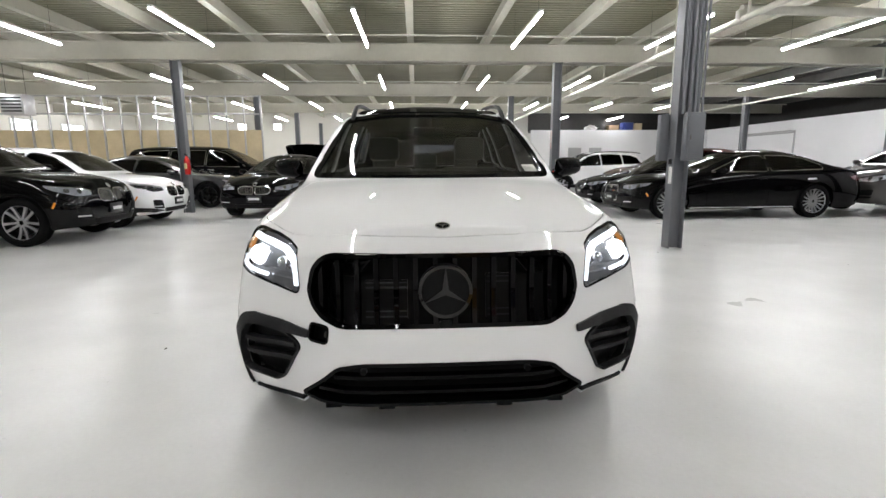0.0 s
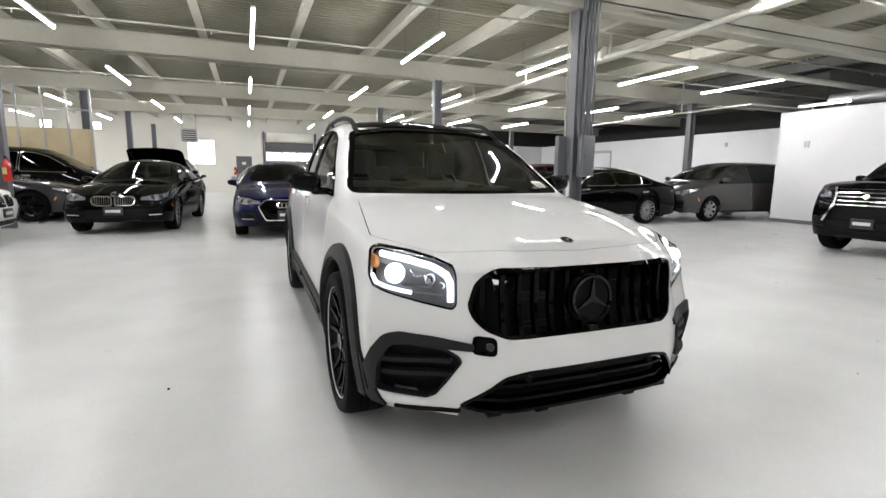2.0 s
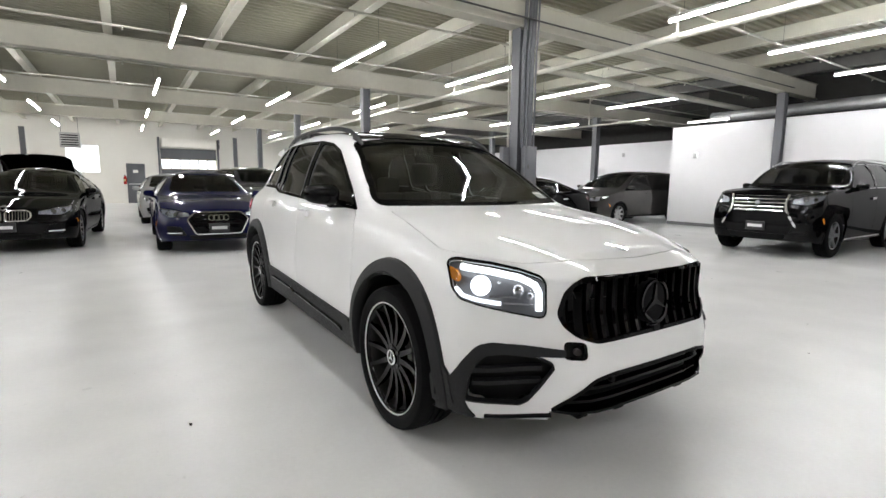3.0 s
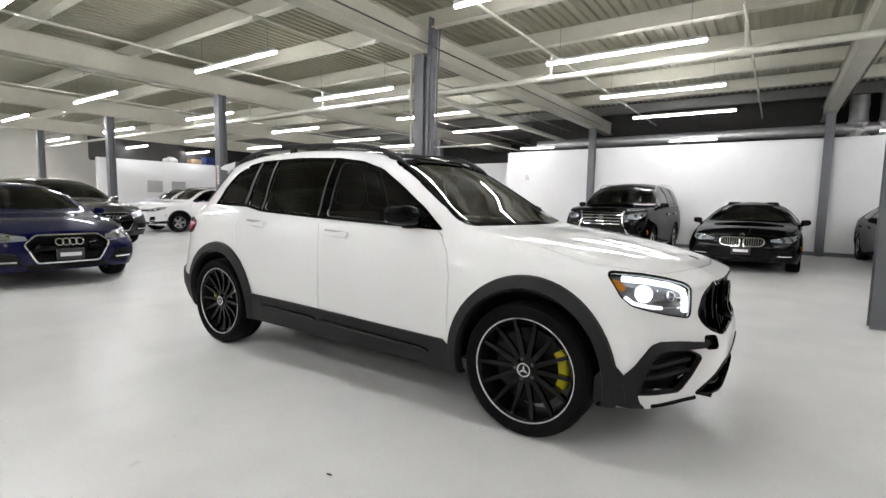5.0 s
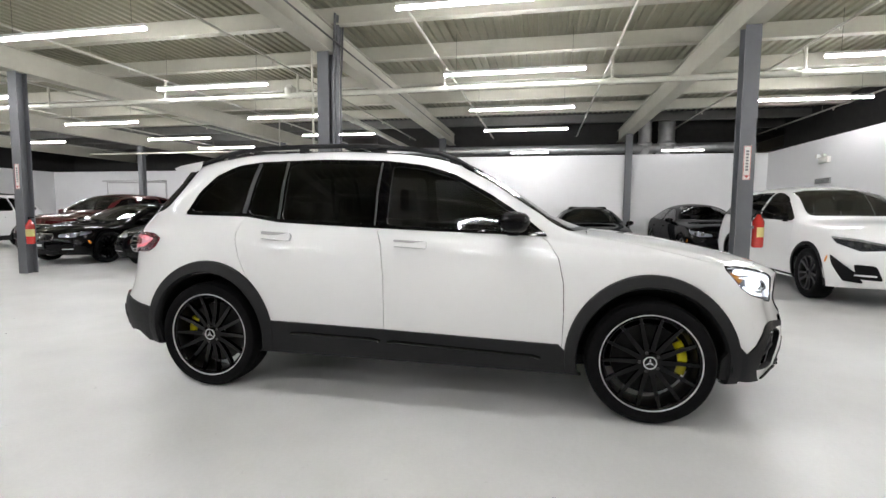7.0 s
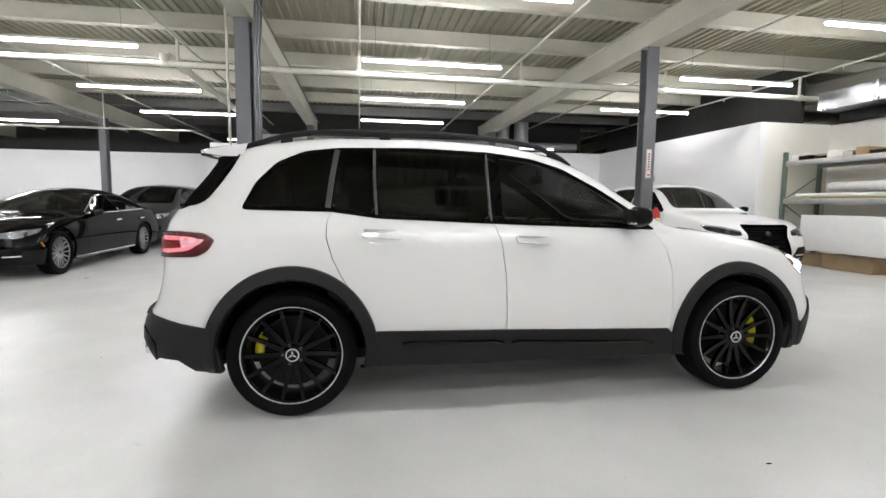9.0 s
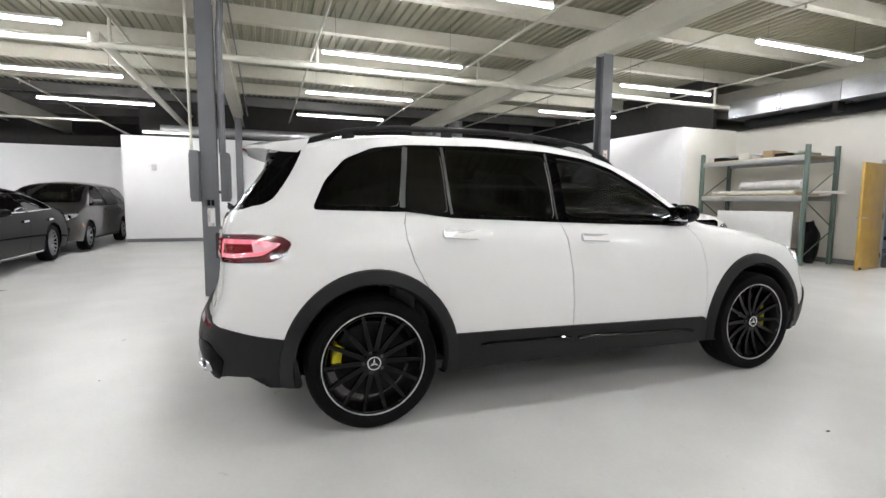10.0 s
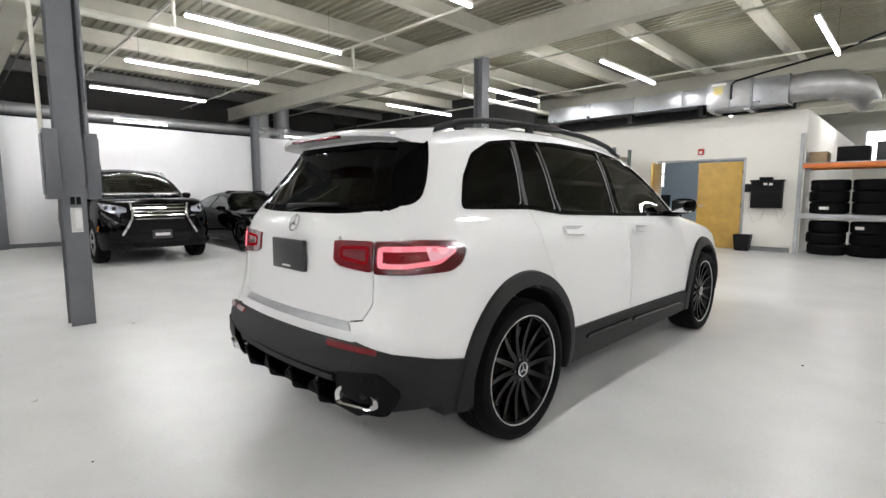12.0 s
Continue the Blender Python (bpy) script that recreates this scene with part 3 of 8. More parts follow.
        part("hub_emblem", bm, CHROME, w)
    if lip:
        for k in range(5):
            t = math.tau * (k + 0.5) / 5
            bm = bmesh.new()
            lathe(bm, [(h * 0.66, 0.009), (h * 0.70, 0.009), (h * 0.70, 0.0)], 8, centre=(0, 0.055 * math.cos(t), 0.055 * math.sin(t)))
            part("wheel_bolt", bm, STEEL, w)
    bm = bmesh.new()
    rd = rim * 0.74
    lathe(bm, [(-0.02, 0.06), (-0.02, rd), (0.005, rd), (0.005, 0.06)], 40)
    part("brake_disc", bm, WHEEL_SHADE, w)
    if caliper:
        bm = bmesh.new()
        a0, a1 = caliper
        rows = []
        for q in range(9):
            t = a0 + (a1 - a0) * q / 8
            rows.append([bm.verts.new((ax, r * math.cos(t), r * math.sin(t))) for ax, r in ((-0.05, rd * 0.80), (0.018, rd * 0.80), (0.026, rd * 0.86), (0.026, rd * 0.98), (0.016, rd * 1.05), (-0.05, rd * 1.05))])
        for a, b in zip(rows, rows[1:]):
            for c in range(6):
                bm.faces.new((a[c], a[(c + 1) % 6], b[(c + 1) % 6], b[c]))
        bm.faces.new(rows[0])
        bm.faces.new(rows[-1][::-1])
        bmesh.ops.recalc_face_normals(bm, faces=bm.faces)
        part("brake_caliper", bm, YELLOW, w, "yellow painted caliper")
    return w


def seat(parent, x, y, z, material, w=0.25, headrest=True):
    bm = boxes((x - w, y - 0.05, z, x + w, y + 0.48, z + 0.16), bevel=0.04)
    part("seat", bm, material, parent)
    bm = bmesh.new()
    box(bm, -w, -0.06, 0, w, 0.06, 0.62, bevel=0.045)
    bmesh.ops.transform(bm, matrix=pose(x, y + 0.52, z + 0.08, -14), verts=bm.verts)
    part("backrest", bm, material, parent)
    if headrest:
        bm = boxes((x - 0.13, y + 0.65, z + 0.74, x + 0.13, y + 0.75, z + 0.94), bevel=0.04)
        part("headrest", bm, material, parent)


def mirror(parent, x, y, z, side, paint, wide=0.10, high=0.064):
    """A door mirror: housing, foot and reflecting face."""
    bm = bmesh.new()
    bmesh.ops.create_uvsphere(bm, u_segments=20, v_segments=12, radius=1)
    cx = x + side * 0.10
    for v in bm.verts:
        c = v.co.copy()
        px = math.copysign(abs(c.x) ** 0.6, c.x) * wide
        pz = math.copysign(abs(c.z) ** 0.65, c.z) * high * (1.0 - 0.12 * px / wide * side)
        v.co = Vector((cx + px, y + (c.y * 0.095 if c.y < 0 else c.y * 0.05) + 0.03 * px / wide * side, z + pz + 0.006 * px / wide * side))
    ob = part("mirror_housing", bm, paint, parent, sharp=60)
    bm = boxes((min(x - side * 0.05, x + side * 0.06), y - 0.045, z - high - 0.02, max(x - side * 0.05, x + side * 0.06), y + 0.03, z - high + 0.025), bevel=0.012)
    part("mirror_foot", bm, GLOSS_BLACK, parent)
    bm = boxes((cx - wide * 0.78, y + 0.046, z - high * 0.72, cx + wide * 0.78, y + 0.052, z + high * 0.74), bevel=0.0025)
    part("mirror_glass", bm, CHROME, parent)
    return ob


# ---- parked cars ----
def scaled(L, H, pairs):
    return curve(*[(l * L, z * H) for l, z in pairs])


def car_shape(kind, L, W, H):
    """Curves of a saloon, suv or minivan of that length, half width and height."""
    k = dict(
        sedan=dict(
            belt=[(0, 0.49), (0.06, 0.53), (0.28, 0.63), (0.5, 0.655), (0.8, 0.69), (0.95, 0.68), (1, 0.64)],
            top=[(0, 0.52), (0.03, 0.555), (0.1, 0.615), (0.28, 0.685), (0.47, 0.965), (0.55, 0.995), (0.63, 1.0), (0.74, 0.955), (0.86, 0.80), (0.90, 0.765), (0.97, 0.755), (1, 0.72)],
            edge=[(0, 0.50), (0.03, 0.53), (0.1, 0.585), (0.28, 0.665), (0.47, 0.905), (0.55, 0.94), (0.63, 0.945), (0.74, 0.90), (0.86, 0.775), (0.90, 0.74), (1, 0.69)],
            w_edge=[(0, 0.6), (0.1, 0.68), (0.27, 0.78), (0.31, 0.79), (0.47, 0.63), (0.63, 0.61), (0.74, 0.62), (0.88, 0.72), (1, 0.66)],
            rear=[(0.1, 0.10), (0.35, 0), (0.55, 0.03), (0.75, 0.08), (1, 0.1)],
        ),
        suv=dict(
            belt=[(0, 0.52), (0.05, 0.56), (0.27, 0.625), (0.5, 0.655), (0.8, 0.68), (0.95, 0.69), (1, 0.66)],
            top=[(0, 0.55), (0.03, 0.585), (0.1, 0.625), (0.27, 0.67), (0.44, 0.95), (0.55, 0.99), (0.65, 1.0), (0.85, 0.985), (0.95, 0.955), (1, 0.94)],
            edge=[(0, 0.53), (0.03, 0.56), (0.1, 0.60), (0.27, 0.655), (0.44, 0.905), (0.55, 0.945), (0.65, 0.955), (0.85, 0.94), (0.95, 0.915), (1, 0.90)],
            w_edge=[(0, 0.62), (0.1, 0.70), (0.26, 0.80), (0.3, 0.80), (0.45, 0.68), (0.65, 0.67), (0.9, 0.65), (1, 0.62)],
            rear=[(0.1, 0.10), (0.3, 0), (0.5, 0.03), (0.65, 0.08), (0.72, 0.14), (0.95, 0.42), (1, 0.45)],
        ),
        boxy=dict(
            belt=[(0, 0.60), (0.05, 0.625), (0.27, 0.655), (0.5, 0.665), (0.8, 0.675), (0.95, 0.68), (1, 0.66)],
            top=[(0, 0.62), (0.03, 0.645), (0.1, 0.665), (0.27, 0.69), (0.40, 0.94), (0.5, 0.985), (0.65, 1.0), (0.88, 0.99), (0.96, 0.965), (1, 0.95)],
            edge=[(0, 0.61), (0.03, 0.63), (0.1, 0.648), (0.27, 0.675), (0.40, 0.895), (0.5, 0.94), (0.65, 0.955), (0.88, 0.945), (0.96, 0.92), (1, 0.91)],
            w_edge=[(0, 0.72), (0.1, 0.78), (0.26, 0.83), (0.3, 0.83), (0.42, 0.74), (0.65, 0.73), (0.9, 0.72), (1, 0.69)],
            rear=[(0.1, 0.08), (0.3, 0), (0.5, 0.02), (0.65, 0.05), (0.75, 0.09), (0.95, 0.22), (1, 0.25)],
        ),
        van=dict(
            belt=[(0, 0.46), (0.05, 0.50), (0.2, 0.60), (0.5, 0.62), (0.9, 0.63), (1, 0.62)],
            top=[(0, 0.48), (0.03, 0.52), (0.1, 0.58), (0.2, 0.65), (0.38, 0.95), (0.5, 0.99), (0.65, 1.0), (0.88, 0.985), (1, 0.95)],
            edge=[(0, 0.47), (0.03, 0.50), (0.1, 0.56), (0.2, 0.635), (0.38, 0.90), (0.5, 0.94), (0.65, 0.955), (0.88, 0.94), (1, 0.91)],
            w_edge=[(0, 0.62), (0.1, 0.70), (0.2, 0.80), (0.24, 0.80), (0.4, 0.70), (0.65, 0.68), (0.9, 0.67), (1, 0.64)],
            rear=[(0.1, 0.08), (0.3, 0), (0.6, 0.03), (0.95, 0.22), (1, 0.25)],
        ),
    )[kind]
    s = dict(L=L, W=W)
    for n in ("belt", "top", "edge"):
        s[n] = scaled(L, H, k[n])
    s["bottom"] = scaled(L, H, [(0, 0.16), (0.1, 0.14), (0.5, 0.145), (0.9, 0.15), (1, 0.19)])
    s["waist"] = scaled(L, H, [(0, 0.36), (1, 0.42)])
    s["w_edge"] = scaled(L, W, k["w_edge"])
    s["w_belt"] = scaled(L, W, [(0, 0.84), (0.1, 0.9), (0.3, 0.945), (0.6, 0.96), (0.85, 0.93), (1, 0.86)])
    s["w_waist"] = scaled(L, W, [(0, 0.97), (0.2, 1), (0.5, 0.985), (0.8, 1), (1, 0.96)])
    s["w_bottom"] = scaled(L, W, [(0, 0.93), (0.5, 0.94), (1, 0.93)])
    s["front"] = curve((0.1 * H, 0.12), (0.22 * H, 0.03), (0.33 * H, 0), (0.45 * H, 0.03), (0.54 * H, 0.12), (0.62 * H, 0.22), (H, 0.3))
    if kind == "boxy":
        s["front"] = curve((0.1 * H, 0.10), (0.22 * H, 0.03), (0.33 * H, 0), (0.5 * H, 0.02), (0.6 * H, 0.06), (0.66 * H, 0.14), (H, 0.3))
    s["lamp_rise"] = 0.075 if kind == "boxy" else 0.0
    s["rear"] = curve(*[(z * H, o) for z, o in k["rear"]])
    s["glass"] = dict(
        sedan=[[(0.335, 0.675), (0.405, 0.775), (0.465, 0.86), (0.525, 0.90), (0.56, 0.905), (0.565, 0.685)], [(0.578, 0.688), (0.574, 0.905), (0.66, 0.90), (0.735, 0.855), (0.80, 0.755), (0.795, 0.712)]],
        suv=[[(0.315, 0.655), (0.37, 0.76), (0.43, 0.86), (0.49, 0.905), (0.535, 0.915), (0.54, 0.668)], [(0.552, 0.67), (0.548, 0.915), (0.66, 0.915), (0.725, 0.905), (0.735, 0.69)], [(0.75, 0.692), (0.74, 0.905), (0.82, 0.89), (0.88, 0.83), (0.905, 0.71)]],
        boxy=[[(0.315, 0.675), (0.355, 0.775), (0.395, 0.865), (0.44, 0.91), (0.535, 0.925), (0.54, 0.68)], [(0.552, 0.682), (0.548, 0.925), (0.66, 0.925), (0.725, 0.922), (0.735, 0.69)], [(0.75, 0.692), (0.74, 0.922), (0.87, 0.912), (0.92, 0.87), (0.935, 0.70)]],
        van=[[(0.24, 0.625), (0.31, 0.76), (0.36, 0.85), (0.42, 0.9), (0.47, 0.91), (0.475, 0.635)], [(0.487, 0.637), (0.483, 0.91), (0.69, 0.91), (0.70, 0.645)], [(0.715, 0.647), (0.705, 0.91), (0.84, 0.90), (0.90, 0.84), (0.925, 0.66)]],
    )[kind]
    s["screen"] = dict(sedan=(0.71, 0.945, 0.70, 0.555), suv=(0.695, 0.945, 0.72, 0.60), boxy=(0.715, 0.945, 0.76, 0.68), van=(0.67, 0.945, 0.74, 0.62))[kind]
    s["screen_end"] = dict(sedan=0.5, suv=0.47, boxy=0.44, van=0.42)[kind]
    s["rear_screen"] = dict(sedan=(0.79, 0.93, 0.62, 0.50), suv=(0.72, 0.93, 0.62, 0.55), boxy=(0.70, 0.92, 0.66, 0.6), van=(0.66, 0.93, 0.64, 0.56))[kind]
    s["doors"] = dict(sedan=(0.315, 0.57, 0.775), suv=(0.30, 0.545, 0.735), boxy=(0.30, 0.545, 0.735), van=(0.23, 0.48, 0.70))[kind]
    return s


GRILLES = dict(
    kidney=dict(shapes=[[(0.025, 0.385), (0.025, 0.465), (0.06, 0.487), (0.32, 0.49), (0.385, 0.455), (0.37, 0.405), (0.31, 0.375), (0.06, 0.37)]], bars=9, frame=True),
    hexagon=dict(shapes=[[(-0.38, 0.49), (0.38, 0.49), (0.52, 0.41), (0.38, 0.235), (-0.38, 0.235), (-0.52, 0.41)]], bars=0, frame=True),
    upright=dict(shapes=[[(-0.3, 0.48), (0.3, 0.48), (0.36, 0.38), (0.30, 0.26), (-0.30, 0.26), (-0.36, 0.38)]], slats=4, frame=True),
    mesh=dict(shapes=[[(-0.46, 0.54), (0.46, 0.54), (0.36, 0.44), (0.50, 0.26), (0.42, 0.20), (-0.42, 0.20), (-0.50, 0.26), (-0.36, 0.44)]], bars=0, frame=False),
    waisted=dict(shapes=[[(-0.47, 0.60), (0.47, 0.60), (0.45, 0.50), (0.50, 0.43), (0.62, 0.31), (-0.62, 0.31), (-0.50, 0.43), (-0.45, 0.50)]], bars=0, frame=False),
    slots=dict(shapes=[[(-0.5, 0.475), (0.5, 0.475), (0.52, 0.44), (-0.52, 0.44)]], bars=0, frame=True),
)


def parked_car(name, label, kind, L, W, H, axle, base, paint, m, R=0.34, rim=0.24, style="five", spokes=5, rim_mat=RIM_SILVER, grille="kidney", category="car", lamps_on=False, trim=None, arch=None, hood_up=False, rails=False, plate=True, seats=INTERIOR, skirt=None, lamp=LAMP_BOWL):
    """A parked car that faces -y before its pose m."""
    top = thing(name, label, category, "parked cars")
    s = car_shape(kind, L, W, H)
    bm = body_shell(s, 44)
    tree = BVHTree.FromBMesh(bm)
    skin = Skin(bm)
    zw = R
    for ax in (axle, axle + base):
        ring = [(ax + (R + 0.055) * math.cos(t), zw + (R + 0.055) * math.sin(t)) for t in np.linspace(0, math.tau, 28, endpoint=False)]
        for v in (LEFT, RIGHT):
            cut(bm, side_of(v, ring), v, depth=-W * 0.5)
    for v in (LEFT, RIGHT):
        for g in s["glass"]:
            o = rounded([(l * L, z * H) for l, z in g], 0.05, 3)
            cut(bm, side_of(v, o), v, depth=0)
            part("side_window", patch(tree, side_of(v, o), v, -0.004, 0.004, 0.12), GLASS_DARK, top)
            rim_o = grown(o, 0.014)
            part("window_trim", patch(tree, side_of(v, rim_o), v, 0.003, 0.006, 0.12, hole=side_of(v, o)), trim or GLOSS_BLACK, top)
        d0, d1, d2 = (d * L for d in s["doors"])
        zb = 0.17 * H
        for line in ([(d0, 0.62 * H), (d0 - 0.02, 0.45 * H), (d0 + 0.02, zb)], [(d1, 0.655 * H), (d1, 0.4 * H), (d1 - 0.02, zb)], [(d2, 0.67 * H), (d2 - 0.02, 0.5 * H)]):
            cut(bm, side_of(v, strip(line, 0.007)), v, depth=-W * 0.5)
        for d in (d1 - 0.27, d2 - 0.27):
            o = rounded([(d, 0.555 * H), (d + 0.2, 0.56 * H), (d + 0.2, 0.582 * H), (d, 0.577 * H)], 0.012, 2)
            part("door_handle", patch(tree, side_of(v, o), v, 0.025, 0.025, 0.1), trim or paint, top)
        sill = rounded([(axle + R + 0.1, 0.158 * H), (axle + base - R - 0.1, 0.162 * H), (axle + base - R - 0.1, 0.178 * H), (axle + R + 0.1, 0.174 * H)], 0.01, 2)
        part("sill_trim", patch(tree, side_of(v, sill), v, 0.006, 0.012, 0.2), trim or GLOSS_BLACK, top)
        for ax in (axle, axle + base):
            a = np.linspace(-0.12 * math.pi, 1.12 * math.pi, 25)
            ro, ri = R + (0.095 if arch else 0.062), R + 0.045
            o = [(ax + ro * math.cos(t), zw + ro * math.sin(t)) for t in a] + [(ax + ri * math.cos(t), zw + ri * math.sin(t)) for t in a[::-1]]
            part("wheel_arch_trim", patch(tree, side_of(v, o), v, 0.006, 0.03, 9), arch or paint, top)
    # screens
    for vw, (z0, z1, x0, x1), lim, nm in ((FRONT, s["screen"], s["screen_end"] * L, "windshield"), (REAR, s["rear_screen"], -0.62 * L, "rear_window")):
        o = rounded([vw.flat(p) for p in ((-x0 * W, 0, z0 * H), (x0 * W, 0, z0 * H), (x1 * W, 0, z1 * H), (-x1 * W, 0, z1 * H))], 0.08, 3)
        cut(bm, o, vw, depth=lim)
        part(nm, patch(tree, o, vw, -0.004, 0.004, 0.1), GLASS_CLEAR if vw is FRONT else GLASS_DARK, top)
    # nose
    gr = GRILLES[grille]
    shapes = gr["shapes"] + ([[(-x, z) for x, z in gr["shapes"][0]][::-1]] if gr["shapes"][0][0][0] > 0 else [])
    for sh in shapes:
        o = rounded([(x * W, z * H) for x, z in sh], 0.04, 3)
        cut(bm, o, FRONT, depth=1.0)
        part("grille_back", patch(tree, o, FRONT, -0.05, 0.004, 0.1), PLASTIC_BLACK, top)
        part("grille_frame", patch(tree, grown(o, 0.007), FRONT, 0.008, 0.03, 0.1, hole=grown(o, -0.011)), CHROME if gr["frame"] else GLOSS_BLACK, top)
        xs, zs = [p[0] for p in o], [p[1] for p in o]
        n = gr.get("bars", 0)
        for i in range(n):
            x = min(xs) + (max(xs) - min(xs)) * (i + 0.5) / n
            bar = [(x - 0.0045, min(zs) + 0.012), (x + 0.0045, min(zs) + 0.012), (x + 0.0045, max(zs) - 0.01), (x - 0.0045, max(zs) - 0.01)]
            part("grille_bar", patch(tree, bar, FRONT, -0.01, 0.02, 0.2), CHROME, top)
        n = gr.get("slats", 0)
        for i in range(n):
            z = min(zs) + (max(zs) - min(zs)) * (i + 0.6) / n
            w = max(x for x in xs) * (0.94 if grille == "upright" else 0.74 + 0.26 * abs(2 * (z - min(zs)) / (max(zs) - min(zs)) - 0.9))
            bar = [(-w, z - 0.007), (w, z - 0.007), (w, z + 0.007), (-w, z + 0.007)]
            part("grille_slat", patch(tree, bar, FRONT, -0.008, 0.02, 0.2), CHROME, top)
        if grille == "mesh":
            for i in range(12):
                z = (0.225 + 0.025 * i) * H
                w = (0.36 + 0.5 * abs(0.44 - z / H)) * W
                part("grille_slat", patch(tree, [(-w, z - 0.006), (w, z - 0.006), (w, z + 0.006), (-w, z + 0.006)], FRONT, -0.012, 0.016, 0.2), GLOSS_BLACK, top)
        if grille == "waisted":
            for i in range(5):
                z, w = (0.452 + 0.036 * i) * H, (0.42 + 0.008 * i) * W
                part("grille_slat", patch(tree, [(-w, z - 0.010), (w, z - 0.010), (w, z + 0.010), (-w, z + 0.010)], FRONT, 0.004, 0.03, 0.2), CHROME, top)
            for sg in (-1, 1):
                line = [(sg * x * W, z * H) for x, z in ((0.49, 0.605), (0.455, 0.53), (0.475, 0.46), (0.55, 0.38), (0.64, 0.30))]
                part("grille_side_bar", patch(tree, strip(line, 0.034), FRONT, 0.012, 0.03, 0.06), CHROME, top)
        if grille == "hexagon":
            bar = rounded([(-0.34 * W, 0.262 * H), (0.34 * W, 0.262 * H), (0.48 * W, 0.41 * H), (0.36 * W, 0.47 * H), (-0.36 * W, 0.47 * H), (-0.48 * W, 0.41 * H)], 0.03, 2)
            part("grille_mesh", patch(tree, bar, FRONT, -0.02, 0.006, 0.1), GLOSS_BLACK, top)
    if grille == "hexagon":
        for i in range(4):
            c = ((i - 1.5) * 0.075, 0.425 * H)
            ring = [(c[0] + 0.05 * math.cos(t), c[1] + 0.05 * math.sin(t)) for t in np.linspace(0, math.tau, 20, endpoint=False)]
            part("badge_ring", patch(tree, ring, FRONT, 0.012, 0.01, 9, hole=grown(ring, -0.012)), CHROME, top)
    else:
        c = (0, {"kidney": 0.515, "waisted": 0.525}.get(grille, 0.46) * H)
        ring = [(c[0] + 0.045 * math.cos(t), c[1] + 0.04 * math.sin(t)) for t in np.linspace(0, math.tau, 20, endpoint=False)]
        part("badge", patch(tree, ring, FRONT, 0.02 if grille == "waisted" else 0.008, 0.01, 9), CHROME, top)
    dz = s["lamp_rise"] * H
    for sg in (-1, 1):
        vw = View((-sg * 0.55, 0.83, 0))
        o = rounded([vw.flat(p) for p in ((sg * (0.44 if not dz else 0.53) * W, 0.09, 0.445 * H + dz), (sg * (0.46 if not dz else 0.53) * W, 0.12, 0.49 * H + dz), (sg * 0.72 * W, 0.25, 0.525 * H + dz), (sg * 0.90 * W, 0.55, 0.54 * H + dz), (sg * 0.88 * W, 0.45, 0.49 * H + dz), (sg * 0.70 * W, 0.22, 0.435 * H + dz))], 0.03, 3)
        cut(bm, o, vw, depth=2.0)
        part("headlight_housing", patch(tree, grown(o, 0.006), vw, -0.03, 0.004, 0.1), lamp, top)
        brow = [vw.flat(p) for p in ((sg * (0.47 if not dz else 0.55) * W, 0.12, 0.480 * H + dz), (sg * 0.72 * W, 0.25, 0.513 * H + dz), (sg * 0.88 * W, 0.52, 0.530 * H + dz))]
        part("headlight_brow", light_bar(tree, vw, brow, 0.007, -0.006), LED if lamps_on else CHROME, top)
        sv = LEFT if sg < 0 else RIGHT
        mk = rounded([(axle - R - 0.16, 0.385 * H), (axle - R - 0.135, 0.39 * H), (axle - R - 0.10, 0.34 * H), (axle - R - 0.125, 0.335 * H)], 0.006, 2)
        part("side_marker", patch(tree, side_of(sv, mk), sv, 0.003, 0.006, 0.1), AMBER, top)
        for f, rr in ((0.32, 0.038), (0.62, 0.036)):
            c = Vector(o[0]) * (1 - f) + Vector(o[len(o) // 2 + 2]) * f
            c.y = sum(p[1] for p in o) / len(o) + (f - 0.5) * 0.03
            ring = [(c.x + rr * math.cos(t), c.y + rr * math.sin(t)) for t in np.linspace(0, math.tau, 16, endpoint=False)]
            part("headlight_projector", patch(tree, ring, vw, -0.015, 0.015, 9), LED if lamps_on else REFLECTOR, top)
        part("headlight_lens", patch(tree, o, vw, 0.0, 0.003, 0.08), GLASS_LENS, top)
        if grille == "mesh":
            o = rounded([vw.flat(p) for p in ((sg * 0.66 * W, 0.2, 0.20 * H), (sg * 0.72 * W, 0.22, 0.27 * H), (sg * 0.93 * W, 0.45, 0.40 * H), (sg * 0.92 * W, 0.42, 0.33 * H), (sg * 0.84 * W, 0.3, 0.21 * H))], 0.02, 2)
            part("corner_vent", patch(tree, o, vw, 0.014, 0.02, 0.05), PLASTIC_BLACK, top)
        if skirt:
            o = rounded([vw.flat(p) for p in ((sg * 0.50 * W, 0.08, 0.13 * H), (sg * 0.52 * W, 0.08, 0.20 * H), (sg * 0.80 * W, 0.2, 0.235 * H), (sg * 0.97 * W, 0.5, 0.25 * H), (sg * 0.97 * W, 0.5, 0.13 * H))], 0.02, 2)
            part("bumper_skirt", patch(tree, o, vw, 0.008, 0.02, 0.08), skirt, top)
            o = rounded([(axle + R + 0.07, 0.13 * H), (axle + base - R - 0.07, 0.135 * H), (axle + base - R - 0.07, 0.235 * H), (axle + R + 0.07, 0.225 * H)], 0.02, 2)
            part("sill_skirt", patch(tree, side_of(sv, o), sv, 0.009, 0.02, 0.15), skirt, top)
            o = rounded([(axle + base + R + 0.07, 0.14 * H), (L - 0.1, 0.18 * H), (L - 0.1, 0.30 * H), (axle + base + R + 0.09, 0.27 * H)], 0.02, 2)
